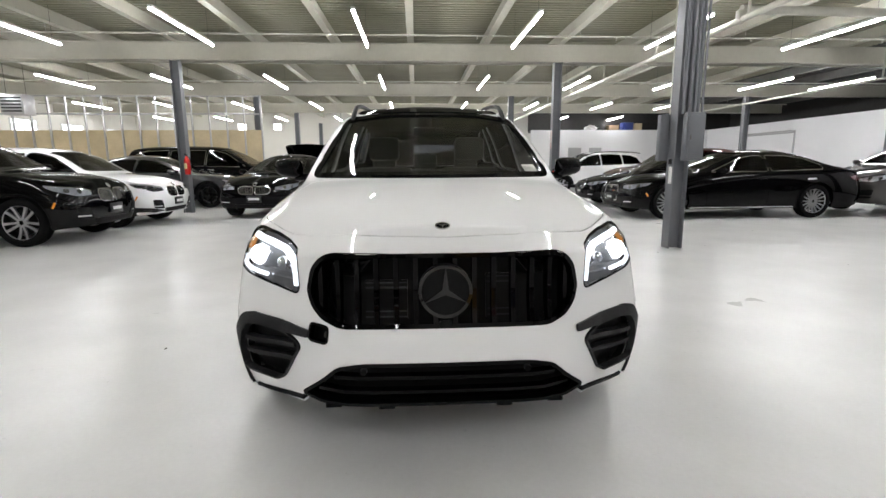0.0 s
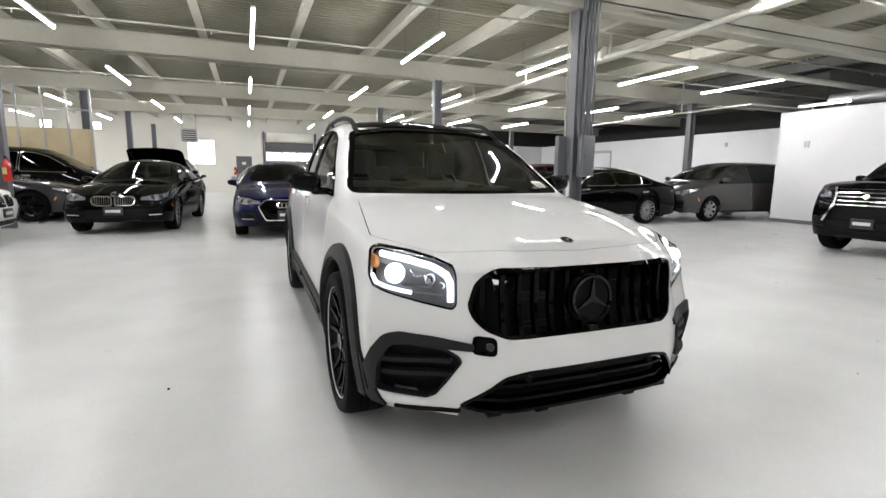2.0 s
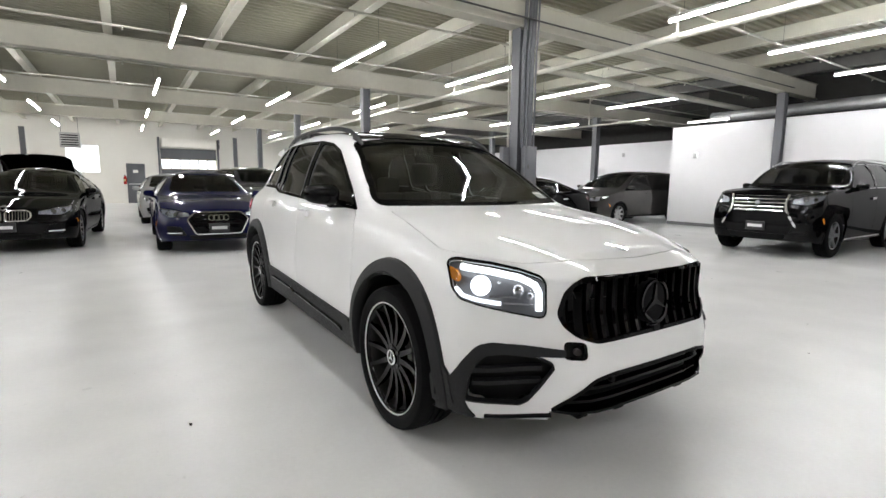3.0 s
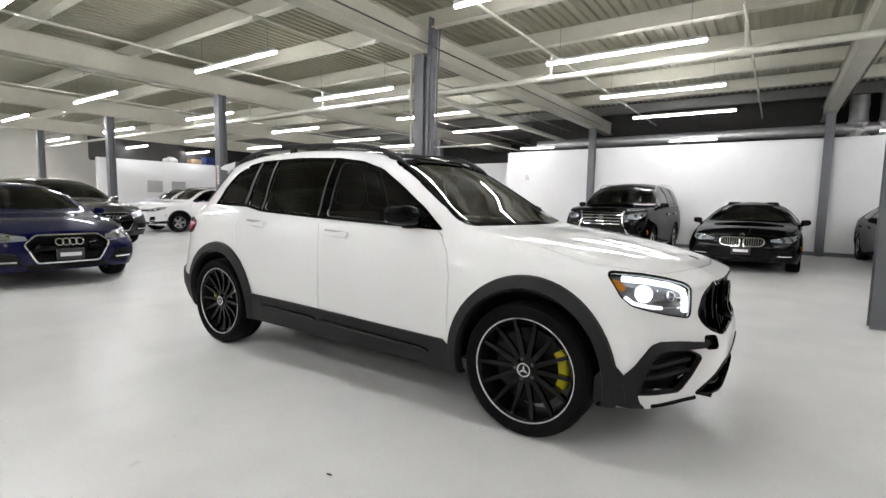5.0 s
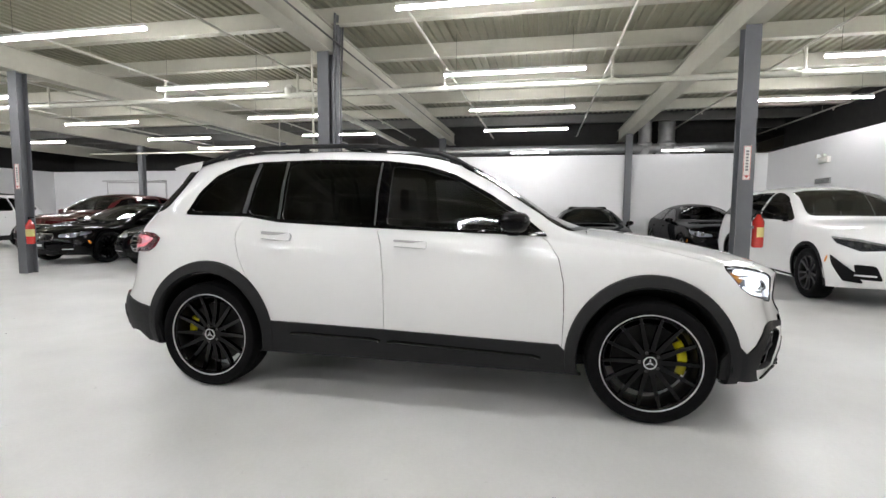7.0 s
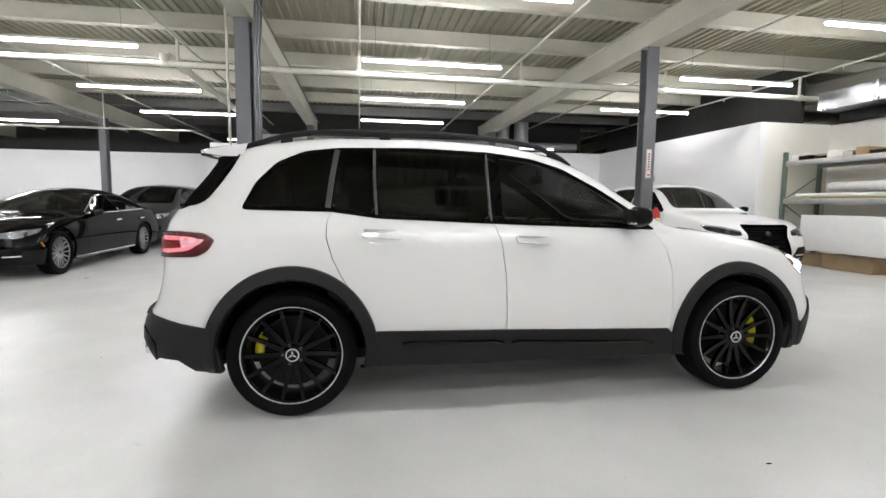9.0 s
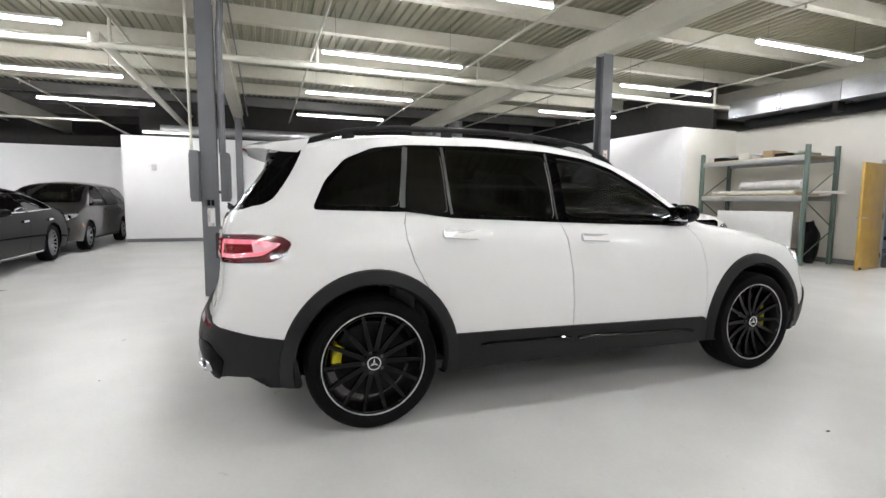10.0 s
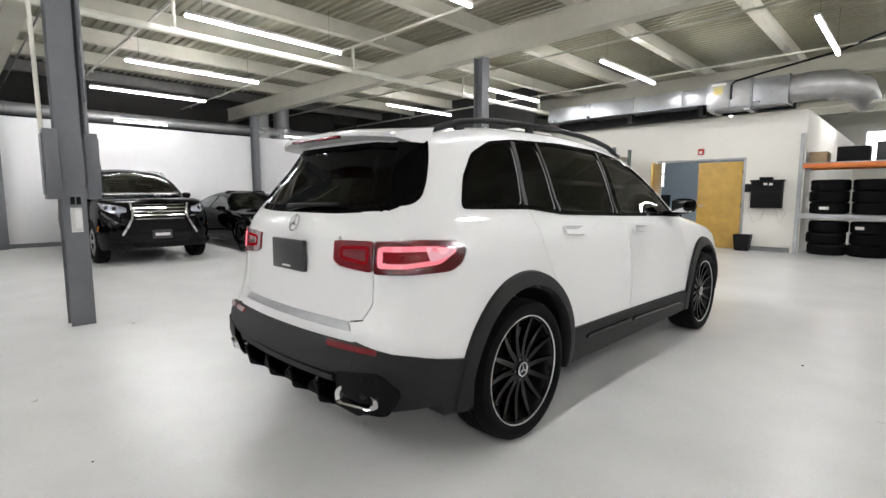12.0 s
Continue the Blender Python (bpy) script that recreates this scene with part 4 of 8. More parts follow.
            part("rear_skirt", patch(tree, side_of(sv, o), sv, 0.009, 0.02, 0.15), skirt, top)
        o = rounded([(sg * 0.52 * W, 0.22 * H), (sg * 0.62 * W, 0.33 * H), (sg * 0.84 * W, 0.34 * H), (sg * 0.80 * W, 0.23 * H)], 0.03, 2)
        part("bumper_vent", patch(tree, o, FRONT, 0.008, 0.016, 0.05), PLASTIC_BLACK, top)
        o = strip([(sg * 0.60 * W, 0.255 * H), (sg * 0.82 * W, 0.26 * H)], 0.02)
        part("bumper_blade", patch(tree, o, FRONT, 0.014, 0.012, 0.05), CHROME if grille in ("hexagon", "upright", "kidney") else paint, top)
        vw = View((-sg * 0.7, -0.7, 0))
        o = rounded([vw.flat(p) for p in ((sg * 0.98 * W, L - 0.42, 0.60 * H), (sg * 0.9 * W, L - 0.2, 0.62 * H), (sg * 0.55 * W, L - 0.06, 0.60 * H), (sg * 0.55 * W, L - 0.06, 0.53 * H), (sg * 0.95 * W, L - 0.35, 0.55 * H))], 0.03, 3)
        part("tail_light", patch(tree, o, vw, 0.004, 0.02, 0.08), RED_LENS, top)
        mirror(top, sg * W * 0.93, (s["glass"][0][0][0] + 0.03) * L, 0.685 * H, sg, GLOSS_BLACK if arch else paint, 0.09, 0.06)
        if rails:
            ls = np.linspace(0.42 * L, 0.92 * L, 9)
            bm2 = bmesh.new()
            tube(bm2, [(sg * (float(s["w_edge"](l)) - 0.03), l, float(s["edge"](l)) + 0.05 * min(1, 6 * (i + 0.3) / 9, 6 * (9 - i) / 9)) for i, l in enumerate(ls)], 0.018, 8)
            part("roof_rail", bm2, trim or GLOSS_BLACK, top)
    o = rounded([(-0.46 * W, 0.175 * H), (0.46 * W, 0.175 * H), (0.5 * W, 0.225 * H), (-0.5 * W, 0.225 * H)], 0.03, 2)
    part("lower_intake", patch(tree, o, FRONT, 0.008, 0.016, 0.05), PLASTIC_BLACK, top)
    if plate:
        y0 = float(s["front"](0.3 * H)) - 0.02
        part("front_plate", boxes((-0.155, y0 - 0.006, 0.255 * H, 0.155, y0 + 0.02, 0.255 * H + 0.15), bevel=0.003), PLATE, top)
        part("plate_text", boxes((-0.12, y0 - 0.010, 0.255 * H + 0.05, 0.12, y0 - 0.006, 0.255 * H + 0.10)), PLATE_WHITE, top)
    if hood_up:
        hood = bmesh.new()
        o = rounded([TOP.flat(p) for p in ((-0.8 * W, 0.16, 0), (0.8 * W, 0.16, 0), (0.85 * W, 0.27 * L, 0), (-0.85 * W, 0.27 * L, 0))], 0.12, 3)
        cut(bm, o, TOP)
        hood = patch(tree, o, TOP, 0.0, 0.02, 0.2)
        piv = Matrix.Translation((0, 0.27 * L, 0.68 * H))
        bmesh.ops.transform(hood, matrix=piv @ Matrix.Rotation(radians(-50), 4, "X") @ piv.inverted(), verts=hood.verts)
        part("hood", hood, paint, top, "raised hood")
        part("engine_cover", boxes((-0.6 * W, 0.3, 0.40 * H, 0.6 * W, 0.24 * L, 0.54 * H), bevel=0.03), PLASTIC_BLACK, top)
    shell_part("body", bm, paint, top, skin=skin)
    part("underbody", boxes((-W * 0.68, 0.25, 0.15 * H, W * 0.68, L - 0.25, 0.17 * H + 0.03)), PLASTIC_BLACK, top)
    for sg in (-1, 1):
        for ax in (axle, axle + base):
            wheel(top, sg * (W - 0.135), ax, R, sg, R, rim, 0.23, style, rim_mat, spokes, cap=False)
    yf = s["doors"][1] * L - 0.75
    for x in (-0.37, 0.37):
        seat(top, x, yf, 0.30 * H, seats)
    part("rear_bench", boxes((-W * 0.68, yf + 0.95, 0.30 * H, W * 0.68, yf + 1.4, 0.42 * H), (-W * 0.68, yf + 1.4, 0.32 * H, W * 0.68, yf + 1.55, 0.72 * H), bevel=0.04), seats, top)
    part("dashboard", boxes((-W * 0.8, s["doors"][0] * L - 0.05, 0.5 * H, W * 0.8, s["doors"][0] * L + 0.3, 0.64 * H), bevel=0.04), INTERIOR, top)
    top.matrix_world = m
    return top


# ---- the building ----
def slab(name, label, category, material, *rows, bevel=0.0):
    ob = mesh_ob(name, boxes(*rows, bevel=bevel), material, smooth=False)
    return tagged(ob, label, category, kind="structure")


GRID_X, GRID_Y = (-5.8, 3.47, 12.56), (0.70, 6.69, 12.67, 18.66, 24.65, 30.64)
XW, XE, YS, YN = -17.0, 17.0, -15.0, 31.3
slab("floor", "light grey glossy epoxy concrete floor with faint stains", "floor", FLOOR, (XW, YS, -0.2, XE, YN, 0.0))
slab("wall_north", "cream painted block end wall with a roller door", "wall", WALL_CREAM, (XW, YN, 0, -4.32, YN + 0.25, 5.2), (-4.32, YN, 0, -2.93, YN + 0.25, 1.55), (-4.32, YN, 2.98, -2.93, YN + 0.25, 5.2), (-2.93, YN, 0, -0.22, YN + 0.25, 5.2), (-0.22, YN, 2.95, 2.56, YN + 0.25, 5.2), (2.56, YN, 0, XE, YN + 0.25, 5.2))
slab("wall_west", "cream painted outer wall", "wall", WALL_CREAM, (XW - 0.25, YS, 0, XW, YN, 5.2))
slab("wall_south", "cream painted outer wall", "wall", WALL_CREAM, (XW, YS - 0.25, 0, XE, YS, 5.2))
slab("wall_east", "white drywall partition at the back of the bay", "wall", WALL_WHITE, (16.6, 9.78, 0, 16.8, 27.7, 3.02))
# outer wall takes the void colour, so its darkness is put into the paint
slab("wall_outer_east", "outer wall above the partitions, near-black in place of unlit depth", "wall", VOID_SHADE, (XE + 1.5, YS, 0, XE + 1.7, YN, 5.2))
slab("wall_showroom", "white drywall partition lower than the ceiling", "wall", WALL_WHITE, (12.66, -3.3, 0, 12.81, 9.74, 3.02))
slab("wall_showroom_return", "white drywall partition end", "wall", WALL_WHITE, (12.81, 9.59, 0, 16.6, 9.74, 3.02))
slab("wall_bay_south", "white drywall partition behind parked cars", "wall", WALL_WHITE, (5.6, -3.45, 0, 12.66, -3.3, 3.02))
slab("wall_bay_return", "cream painted partition return", "wall", WALL_CREAM, (5.6, -5.05, 0, 5.75, -3.45, 3.02))
slab("wall_office", "cream painted office wall with a double door", "wall", WALL_CREAM, (2.45, -5.2, 0, 5.75, -5.05, 3.0), (0.6, -5.2, 2.03, 2.45, -5.05, 3.0), (-0.35, -5.2, 0, 0.6, -5.05, 3.0))
slab("wall_office_side", "cream painted office side wall", "wall", WALL_CREAM, (-0.5, YS, 0, -0.35, -5.05, 3.0))
slab("wall_bay_north", "white drywall partition with two small windows", "wall", WALL_WHITE, (6.4, 27.7, 0, 16.6, 27.85, 3.02))
# three added screens, near-black so the space above the partitions reads unlit
slab("void_screen_east", "added near-black screen for the unlit void over the partition", "bulkhead", VOID_SHADE, (14.3, -3.3, 3.0, 14.4, 9.6, 4.32))
slab("void_screen_north", "added near-black screen for the unlit void behind the far partition top", "bulkhead", VOID_SHADE, (6.4, 28.5, 3.0, 18.4, 28.6, 4.32))
slab("void_screen_south", "added near-black screen for the unlit void behind the partition top", "bulkhead", VOID_SHADE, (5.75, -4.5, 3.0, 14.3, -4.4, 4.32))
slab("baseboard", "grey vinyl baseboard", "baseboard", BASE_GREY, (12.64, -3.28, 0, 12.66, 9.74, 0.1), (5.6, -3.3, 0, 12.66, -3.28, 0.1), (-0.35, -5.05, 0, 0.5, -5.03, 0.1), (2.55, -5.05, 0, 5.6, -5.03, 0.1), (16.58, 9.78, 0, 16.6, 27.7, 0.1))


def deck(x0, x1):
    """The ribbed sheet of the roof, ribs across the hall."""
    bm = bmesh.new()
    prev = None
    for y in np.arange(YS, YN + 0.2, 0.16):
        for dy, z in ((0.0, 4.325), (0.055, 4.325), (0.07, 4.365), (0.145, 4.365)):
            cur = [bm.verts.new((x, y + dy, z)) for x in (x0, x1)]
            if prev:
                bm.faces.new((prev[0], prev[1], cur[1], cur[0]))
            prev = cur
    return bm


tagged(mesh_ob("ceiling", deck(XW, 12.56), DECK_PAINT, smooth=False), "cream painted ribbed metal roof deck", "ceiling", kind="structure")
# side bay deck carries its shade in a darker colour
tagged(mesh_ob("ceiling_side_bay", deck(12.56, XE + 1.7), DECK_SHADE, smooth=False), "ribbed roof deck over the side bay, coloured dark as unlit", "ceiling", kind="structure")


def girder():
    top = thing("girder", "cream painted steel main roof girder", "girder", "roof girders", "structure")
    part("web", boxes((XW, -0.075, 3.66, XE + 1.5, 0.075, 4.03)), CEIL_PAINT, top)
    part("flange", boxes((XW, -0.13, 3.64, XE + 1.5, 0.13, 3.66)), CEIL_PAINT, top)
    part("flange", boxes((XW, -0.11, 4.03, XE + 1.5, 0.11, 4.05)), CEIL_PAINT, top)
    return top


_g = girder()
_g.location.y = GRID_Y[0]
for y in (-11.32, -5.32, *GRID_Y[1:5]):
    copy_thing(_g, pose(0, y, 0))


def joist(paint, label):
    top = thing("joist", label, "joist", "roof joists", "structure")
    part("web", boxes((-0.02, YS, 4.067, 0.02, YN, 4.32)), paint, top)
    part("flange", boxes((-0.075, YS, 4.052, 0.075, YN, 4.067)), paint, top)
    return top


# joists from the fifth on are coloured dark where the tubes don't reach
_j, _dark = joist(CEIL_PAINT, "cream painted steel roof joist"), joist(JOIST_SHADE, "steel roof joist over the side bay, coloured dark as unlit")
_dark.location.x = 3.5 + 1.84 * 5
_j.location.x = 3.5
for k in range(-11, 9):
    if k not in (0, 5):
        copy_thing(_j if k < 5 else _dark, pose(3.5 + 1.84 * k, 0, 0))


def column(h=3.64):
    top = thing("column", "grey painted steel building column", "column", "building columns", "structure")
    bm = bmesh.new()
    box(bm, -0.10, -0.095, 0, -0.087, 0.095, h)
    box(bm, 0.087, -0.095, 0, 0.10, 0.095, h)
    box(bm, -0.087, -0.006, 0, 0.087, 0.006, h)
    part("shaft", bm, COLUMN_GREY, top)
    return top


_c = column()
_c.location = (GRID_X[0], GRID_Y[2], 0)
for x in GRID_X:
    for y in GRID_Y:
        if (x, y) not in ((GRID_X[0], GRID_Y[2]), (GRID_X[0], GRID_Y[1]), (GRID_X[0], GRID_Y[0])):
            copy_thing(_c, pose(x, y, 0))


def tube_light():
    top = thing("tube_light", "white eight-foot LED tube light hung on wires", "tube light", "ceiling tube lights")
    part("housing", boxes((-0.035, -1.22, 3.635, 0.035, 1.22, 3.68), bevel=0.008), FIXTURE_WHITE, top)
    bm = bmesh.new()
    tube(bm, [(0, -1.215, 3.618), (0, 1.215, 3.618)], 0.022, 10)
    part("tube", bm, TUBE_GLOW, top)
    for y in (-1.0, 1.0):
        bm = bmesh.new()
        tube(bm, [(0, y, 3.675), (0, y, 4.33)], 0.003, 5)
        part("hanging_wire", bm, STEEL, top)
    return top


_l = tube_light()
_first = True
for x in (-13.4, -10.35, -7.3, -4.26, -1.08, 2.01, 4.93, 8.03, 11.04):
    for y in (-8.1, -2.1, 3.88, 9.81, 15.7, 21.7, 27.6):
        if (x > 2.5 and y < -5) or (x < -8 and y < 8) or (x > 10 and -3 < y < 0):
            continue
        if _first:
            _l.location, _first = (x, y, 0), False
        else:
            copy_thing(_l, pose(x, y, 0))
copy_thing(_l, pose(13.48, 15.6, 0))


def wall_strip():
    """A four-foot strip light on brackets along the top of a partition, which stands at x = 0.21."""
    top = thing("strip_light", "white four-foot strip light bracketed to the partition top", "strip light", "partition strip lights")
    part("housing", boxes((-0.03, -0.61, 3.118, 0.03, 0.61, 3.155), bevel=0.006), FIXTURE_WHITE, top)
    bm = bmesh.new()
    tube(bm, [(0, -0.605, 3.102), (0, 0.605, 3.102)], 0.02, 10)
    part("tube", bm, STRIP_GLOW, top)
    for y in (-0.4, 0.4):
        part("bracket", boxes((-0.02, y - 0.015, 3.155, 0.26, y + 0.015, 3.165), (0.24, y - 0.015, 3.02, 0.26, y + 0.015, 3.155)), STUD, top)
    return top


_s = wall_strip()
_s.location = (12.45, 3.78, 0)
for y in (-0.85, 8.55):
    copy_thing(_s, pose(12.45, y, 0))
copy_thing(_s, pose(14.4, 9.89, 0, 0, 0, -90))


# ---- pipes, ducts and fittings of the hall ----
def pipe_run(name, label, material, *runs, group=""):
    top = thing(name, label, "pipe", group)
    for pts, r in runs:
        bm = bmesh.new()
        tube(bm, pts, r, 10)
        part("pipe", bm, material, top)
    return top


main = [([(5.22, YS, 3.46), (5.22, YN, 3.46)], 0.048)]
main += [([(5.22, y - 0.06, 3.46), (5.22, y + 0.06, 3.46)], 0.062) for y in (-3.8, -0.75, 2.2, 5.15, 8.3, 11.1, 14.1, 17.0, 20.0)]
main += [([(5.22, y, 3.46), (5.22, y, 3.87)], 0.026) for y in (-3.8, -0.75, 2.2, 5.15, 8.1, 11.1, 14.1, 17.0, 20.0)]
pipe_run("sprinkler_main", "cream painted sprinkler main pipe under the joists", PIPE_PAINT, *main)
for y in (-3.8, -0.75, 2.2, 5.15, 8.1, 11.1, 14.1, 17.0, 20.0, 23.0):
    runs = [([(-16.5, y, 3.87), (17.5, y, 3.87)], 0.02)]
    runs += [([(x, y, 3.87), (x, y, 3.80)], 0.016) for x in np.arange(-14.0, 16.0, 3.05)]
    runs += [([(x, y, 3.87), (x, y, 4.33)], 0.004) for x in np.arange(-15.0, 16.0, 3.7)]
    pipe_run("sprinkler_branch", "thin cream painted sprinkler branch pipe with heads", PIPE_PAINT, *runs, group="sprinkler branches")
pipe_run("drain_pipe", "thick cream painted pipe running to the back wall", PIPE_PAINT, ([(5.22, 8.3, 3.62), (10.0, 8.3, 3.57), (16.8, 8.3, 3.51)], 0.07), ([(5.22, 8.3, 3.46), (5.22, 8.3, 3.60)], 0.08), ([(8.5, 8.3, 3.585), (8.62, 8.3, 3.585)], 0.085))
pipe_run("conduit_run", "thin steel conduit along the roof girder", STEEL, ([(-16.5, 6.42, 3.72), (12.5, 6.42, 3.72)], 0.014), ([(-16.5, 0.50, 3.72), (12.5, 0.50, 3.72)], 0.014))
pipe_run("wall_pipe", "white painted pipe along the top of the partition", PIPE_PAINT, ([(11.6, 9.9, 3.22), (16.4, 9.9, 3.22)], 0.03), ([(11.6, 9.9, 3.22), (11.6, 20.0, 3.22)], 0.03), ([(11.6, 12.2, 3.22), (11.6, 12.2, 4.33)], 0.02))
bm = bmesh.new()
tube(bm, [(13.2, y, 3.27) for y in np.arange(-2.6, 9.3, 0.6)], 0.15, 16)
for y in np.arange(-2.0, 9.0, 1.2):
    lathe(bm, [(y - 0.03, 0.152), (y, 0.162), (y + 0.03, 0.152)], 16, "y", (13.2, 0, 3.27))
tagged(mesh_ob("round_duct", bm, FOIL), "silver round duct lying along the partition top", "duct")
for x, y, r, z0, lb in ((13.28, 0.10, 0.20, 3.0, "galvanised riser duct with a crumpled foil collar"), (13.25, -0.55, 0.25, 3.0, "wide riser duct with a crumpled foil collar")):
    bm = bmesh.new()
    n = 28
    rings = []
    for z in np.linspace(z0, 4.33, 30):
        # crumpled wrap below, smooth sheet with beads above
        c = 1.0 if z < 3.42 else 0.0
        bead = 0.012 if abs(z - 3.46) < 0.03 or abs(z - 3.9) < 0.03 else 0.0
        ring = []
        for k in range(n):
            t = math.tau * k / n
            w = c * (0.05 * noise.noise(Vector((4 * math.cos(t), 4 * math.sin(t), 9 * z + x))) + 0.03 * noise.noise(Vector((9 * math.cos(t), 9 * math.sin(t), 20 * z))) + 0.04)
            ring.append(bm.verts.new((x + (r + w + bead) * math.cos(t), y + (r + w + bead) * math.sin(t), z)))
        rings.append(ring)
    for p, q in zip(rings, rings[1:]):
        for k in range(n):
            bm.faces.new((p[k], p[(k + 1) % n], q[(k + 1) % n], q[k]))
    tagged(mesh_ob("riser_duct", bm, FOIL, sharp=25), lb, "duct")


def transition(x0, x1, z0, z1, y0=-4.95, y1=-4.25, bead=0.02):
    """A length of cross-broken sheet duct with raised flanges."""
    bm = bmesh.new()
    box(bm, x0, y0, z0, x1, y1, z1)
    c = [bm.verts.new(p) for p in ((x0, y1, z0), (x1, y1, z0), (x1, y1, z1), (x0, y1, z1))]
    m = bm.verts.new(((x0 + x1) / 2, y1 + 0.07, (z0 + z1) / 2))
    for k in range(4):
        bm.faces.new((c[k], c[(k + 1) % 4], m))
    box(bm, x0 - 0.012, y0 - bead, z0 - bead, x0 + 0.012, y1 + bead, z1 + bead)
    bmesh.ops.recalc_face_normals(bm, faces=bm.faces)
    return bm


duct = thing("air_duct", "galvanised rectangular air duct on top of the office wall", "duct")
for x0, x1 in ((5.2, 4.0), (4.0, 2.85), (2.85, 1.75), (1.75, 1.22)):
    part("duct_section", transition(x1, x0, 3.20, 3.56), DUCT, duct)
part("duct_support", boxes((-0.3, -4.9, 3.0, 5.2, -4.8, 3.2), (2.9, -4.5, 3.0, 3.0, -4.3, 3.2), (1.3, -4.5, 3.0, 1.4, -4.3, 3.2)), PLASTIC_BLACK, duct)
unit = thing("air_handler", "grey metal air handler with a yellow label", "air handler")
part("cabinet", boxes((0.36, -4.95, 3.04, 1.20, -4.2, 3.64), bevel=0.012), DUCT, unit)
part("access_panel", boxes((0.40, -4.2, 3.08, 0.74, -4.185, 3.60), (0.78, -4.2, 3.08, 1.16, -4.185, 3.60), bevel=0.004), STUD, unit)
part("yellow_label", boxes((0.90, -4.185, 3.36, 1.08, -4.182, 3.52)), YELLOW_LABEL, unit)
part("white_label", boxes((0.84, -4.185, 3.54, 1.12, -4.182, 3.59)), PAPER, unit)
bm = bmesh.new()
tube(bm, [(0.72, -4.12, 3.22), (0.72, -4.12, 3.52), (0.66, -4.12, 3.58), (0.2, -4.1, 3.66), (-1.0, -3.9, 3.8), (-1.9, -3.6, 4.0)], 0.022, 8)
part("refrigerant_line", bm, PLASTIC_BLACK, unit)
for q in (0.4, 1.05):
    part("unit_foot", boxes((q, -4.9, 3.0, q + 0.1, -4.25, 3.04)), STUD, unit)
part("plenum", transition(-0.25, 0.36, 3.06, 3.60), DUCT, duct)
bm = bmesh.new()
tube(bm, [(-0.25, -4.6, 3.36), (-0.6, -4.6, 3.38), (-1.0, -4.65, 3.36), (-1.3, -4.9, 3.25), (-1.35, -5.3, 3.1)], [0.27, 0.275, 0.27, 0.25, 0.24], 18)
part("flexible_duct", bm, FOIL, duct)
pipe_run("white_pipe", "white plastic pipe along the office wall top", PIPE_PAINT, ([(1.2, -4.95, 3.06), (-0.36, -4.95, 3.06)], 0.02), ([(-0.5, -5.0, 3.0), (-4.0, -5.0, 3.05)], 0.03))


# ---- column fittings ----
def extinguisher(x, y, z, label):
    top = thing("fire_extinguisher", label, "fire extinguisher", "fire extinguishers")
    bm = bmesh.new()
    lathe(bm, [(0, 0.0), (0, 0.06), (0.02, 0.07), (0.34, 0.07), (0.38, 0.055), (0.41, 0.03), (0.44, 0.025), (0.44, 0)], 20, "z")
    part("cylinder", bm, RED_ENAMEL, top)
    bm = bmesh.new()
    lathe(bm, [(0.14, 0.0712), (0.27, 0.0712)], 10, "z", span=2.4)
    bmesh.ops.transform(bm, matrix=pose(0, 0, 0, 0, 0, 150), verts=bm.verts)
    part("instruction_label", bm, YELLOW_LABEL, top)
    part("valve", boxes((-0.02, -0.02, 0.44, 0.02, 0.02, 0.48), (-0.01, -0.10, 0.475, 0.01, 0.03, 0.495), bevel=0.004), PLASTIC_BLACK, top)
    bm = bmesh.new()
    tube(bm, [(0, 0.02, 0.45), (0.05, 0.06, 0.40), (0.078, 0.03, 0.28), (0.078, 0.02, 0.10)], 0.011, 8)
    part("hose", bm, PLASTIC_BLACK, top)
    part("bracket", boxes((-0.03, 0.06, 0.25, 0.03, 0.10, 0.29)), COLUMN_GREY, top)
    top.location = (x, y, z)
    return top


extinguisher(3.415, 0.505, 0.75, "red fire extinguisher hung on the grey column")
extinguisher(-5.67, 12.49, 0.95, "red fire extinguisher hung on the column by the partition")
extinguisher(3.40, 12.49, 0.55, "red fire extinguisher hung low on the far column")
extinguisher(-1.9, 31.2, 1.0, "red fire extinguisher on the end wall")


def arrow_sign(x, y, z0, z1):
    top = thing("extinguisher_sign", "narrow white sign with a red border and arrow", "sign")
    part("plate", boxes((x - 0.004, y - 0.045, z0, x, y + 0.045, z1)), PAPER, top)
    part("border", boxes((x - 0.006, y - 0.042, z0 + 0.005, x - 0.004, y - 0.037, z1 - 0.005), (x - 0.006, y + 0.037, z0 + 0.005, x - 0.004, y + 0.042, z1 - 0.005), (x - 0.006, y - 0.037, z1 - 0.01, x - 0.004, y + 0.037, z1 - 0.005), (x - 0.006, y - 0.037, z0 + 0.005, x - 0.004, y + 0.037, z0 + 0.01)), LABEL_RED, top)
    for q in range(7):
        zq = z0 + 0.12 + 0.04 * q
        part("lettering", boxes((x - 0.006, y - 0.016, zq, x - 0.004, y + 0.016, zq + 0.024)), COLUMN_GREY, top)
    bm = bmesh.new()
    a = [bm.verts.new((x - 0.0065, *p)) for p in ((y - 0.03, z0 + 0.06), (y + 0.03, z0 + 0.06), (y, z0 + 0.02))]
    f = bm.faces.new(a)
    bm.normal_update()
    thicken(bm, -0.002)
    part("arrow", bm, LABEL_RED, top)


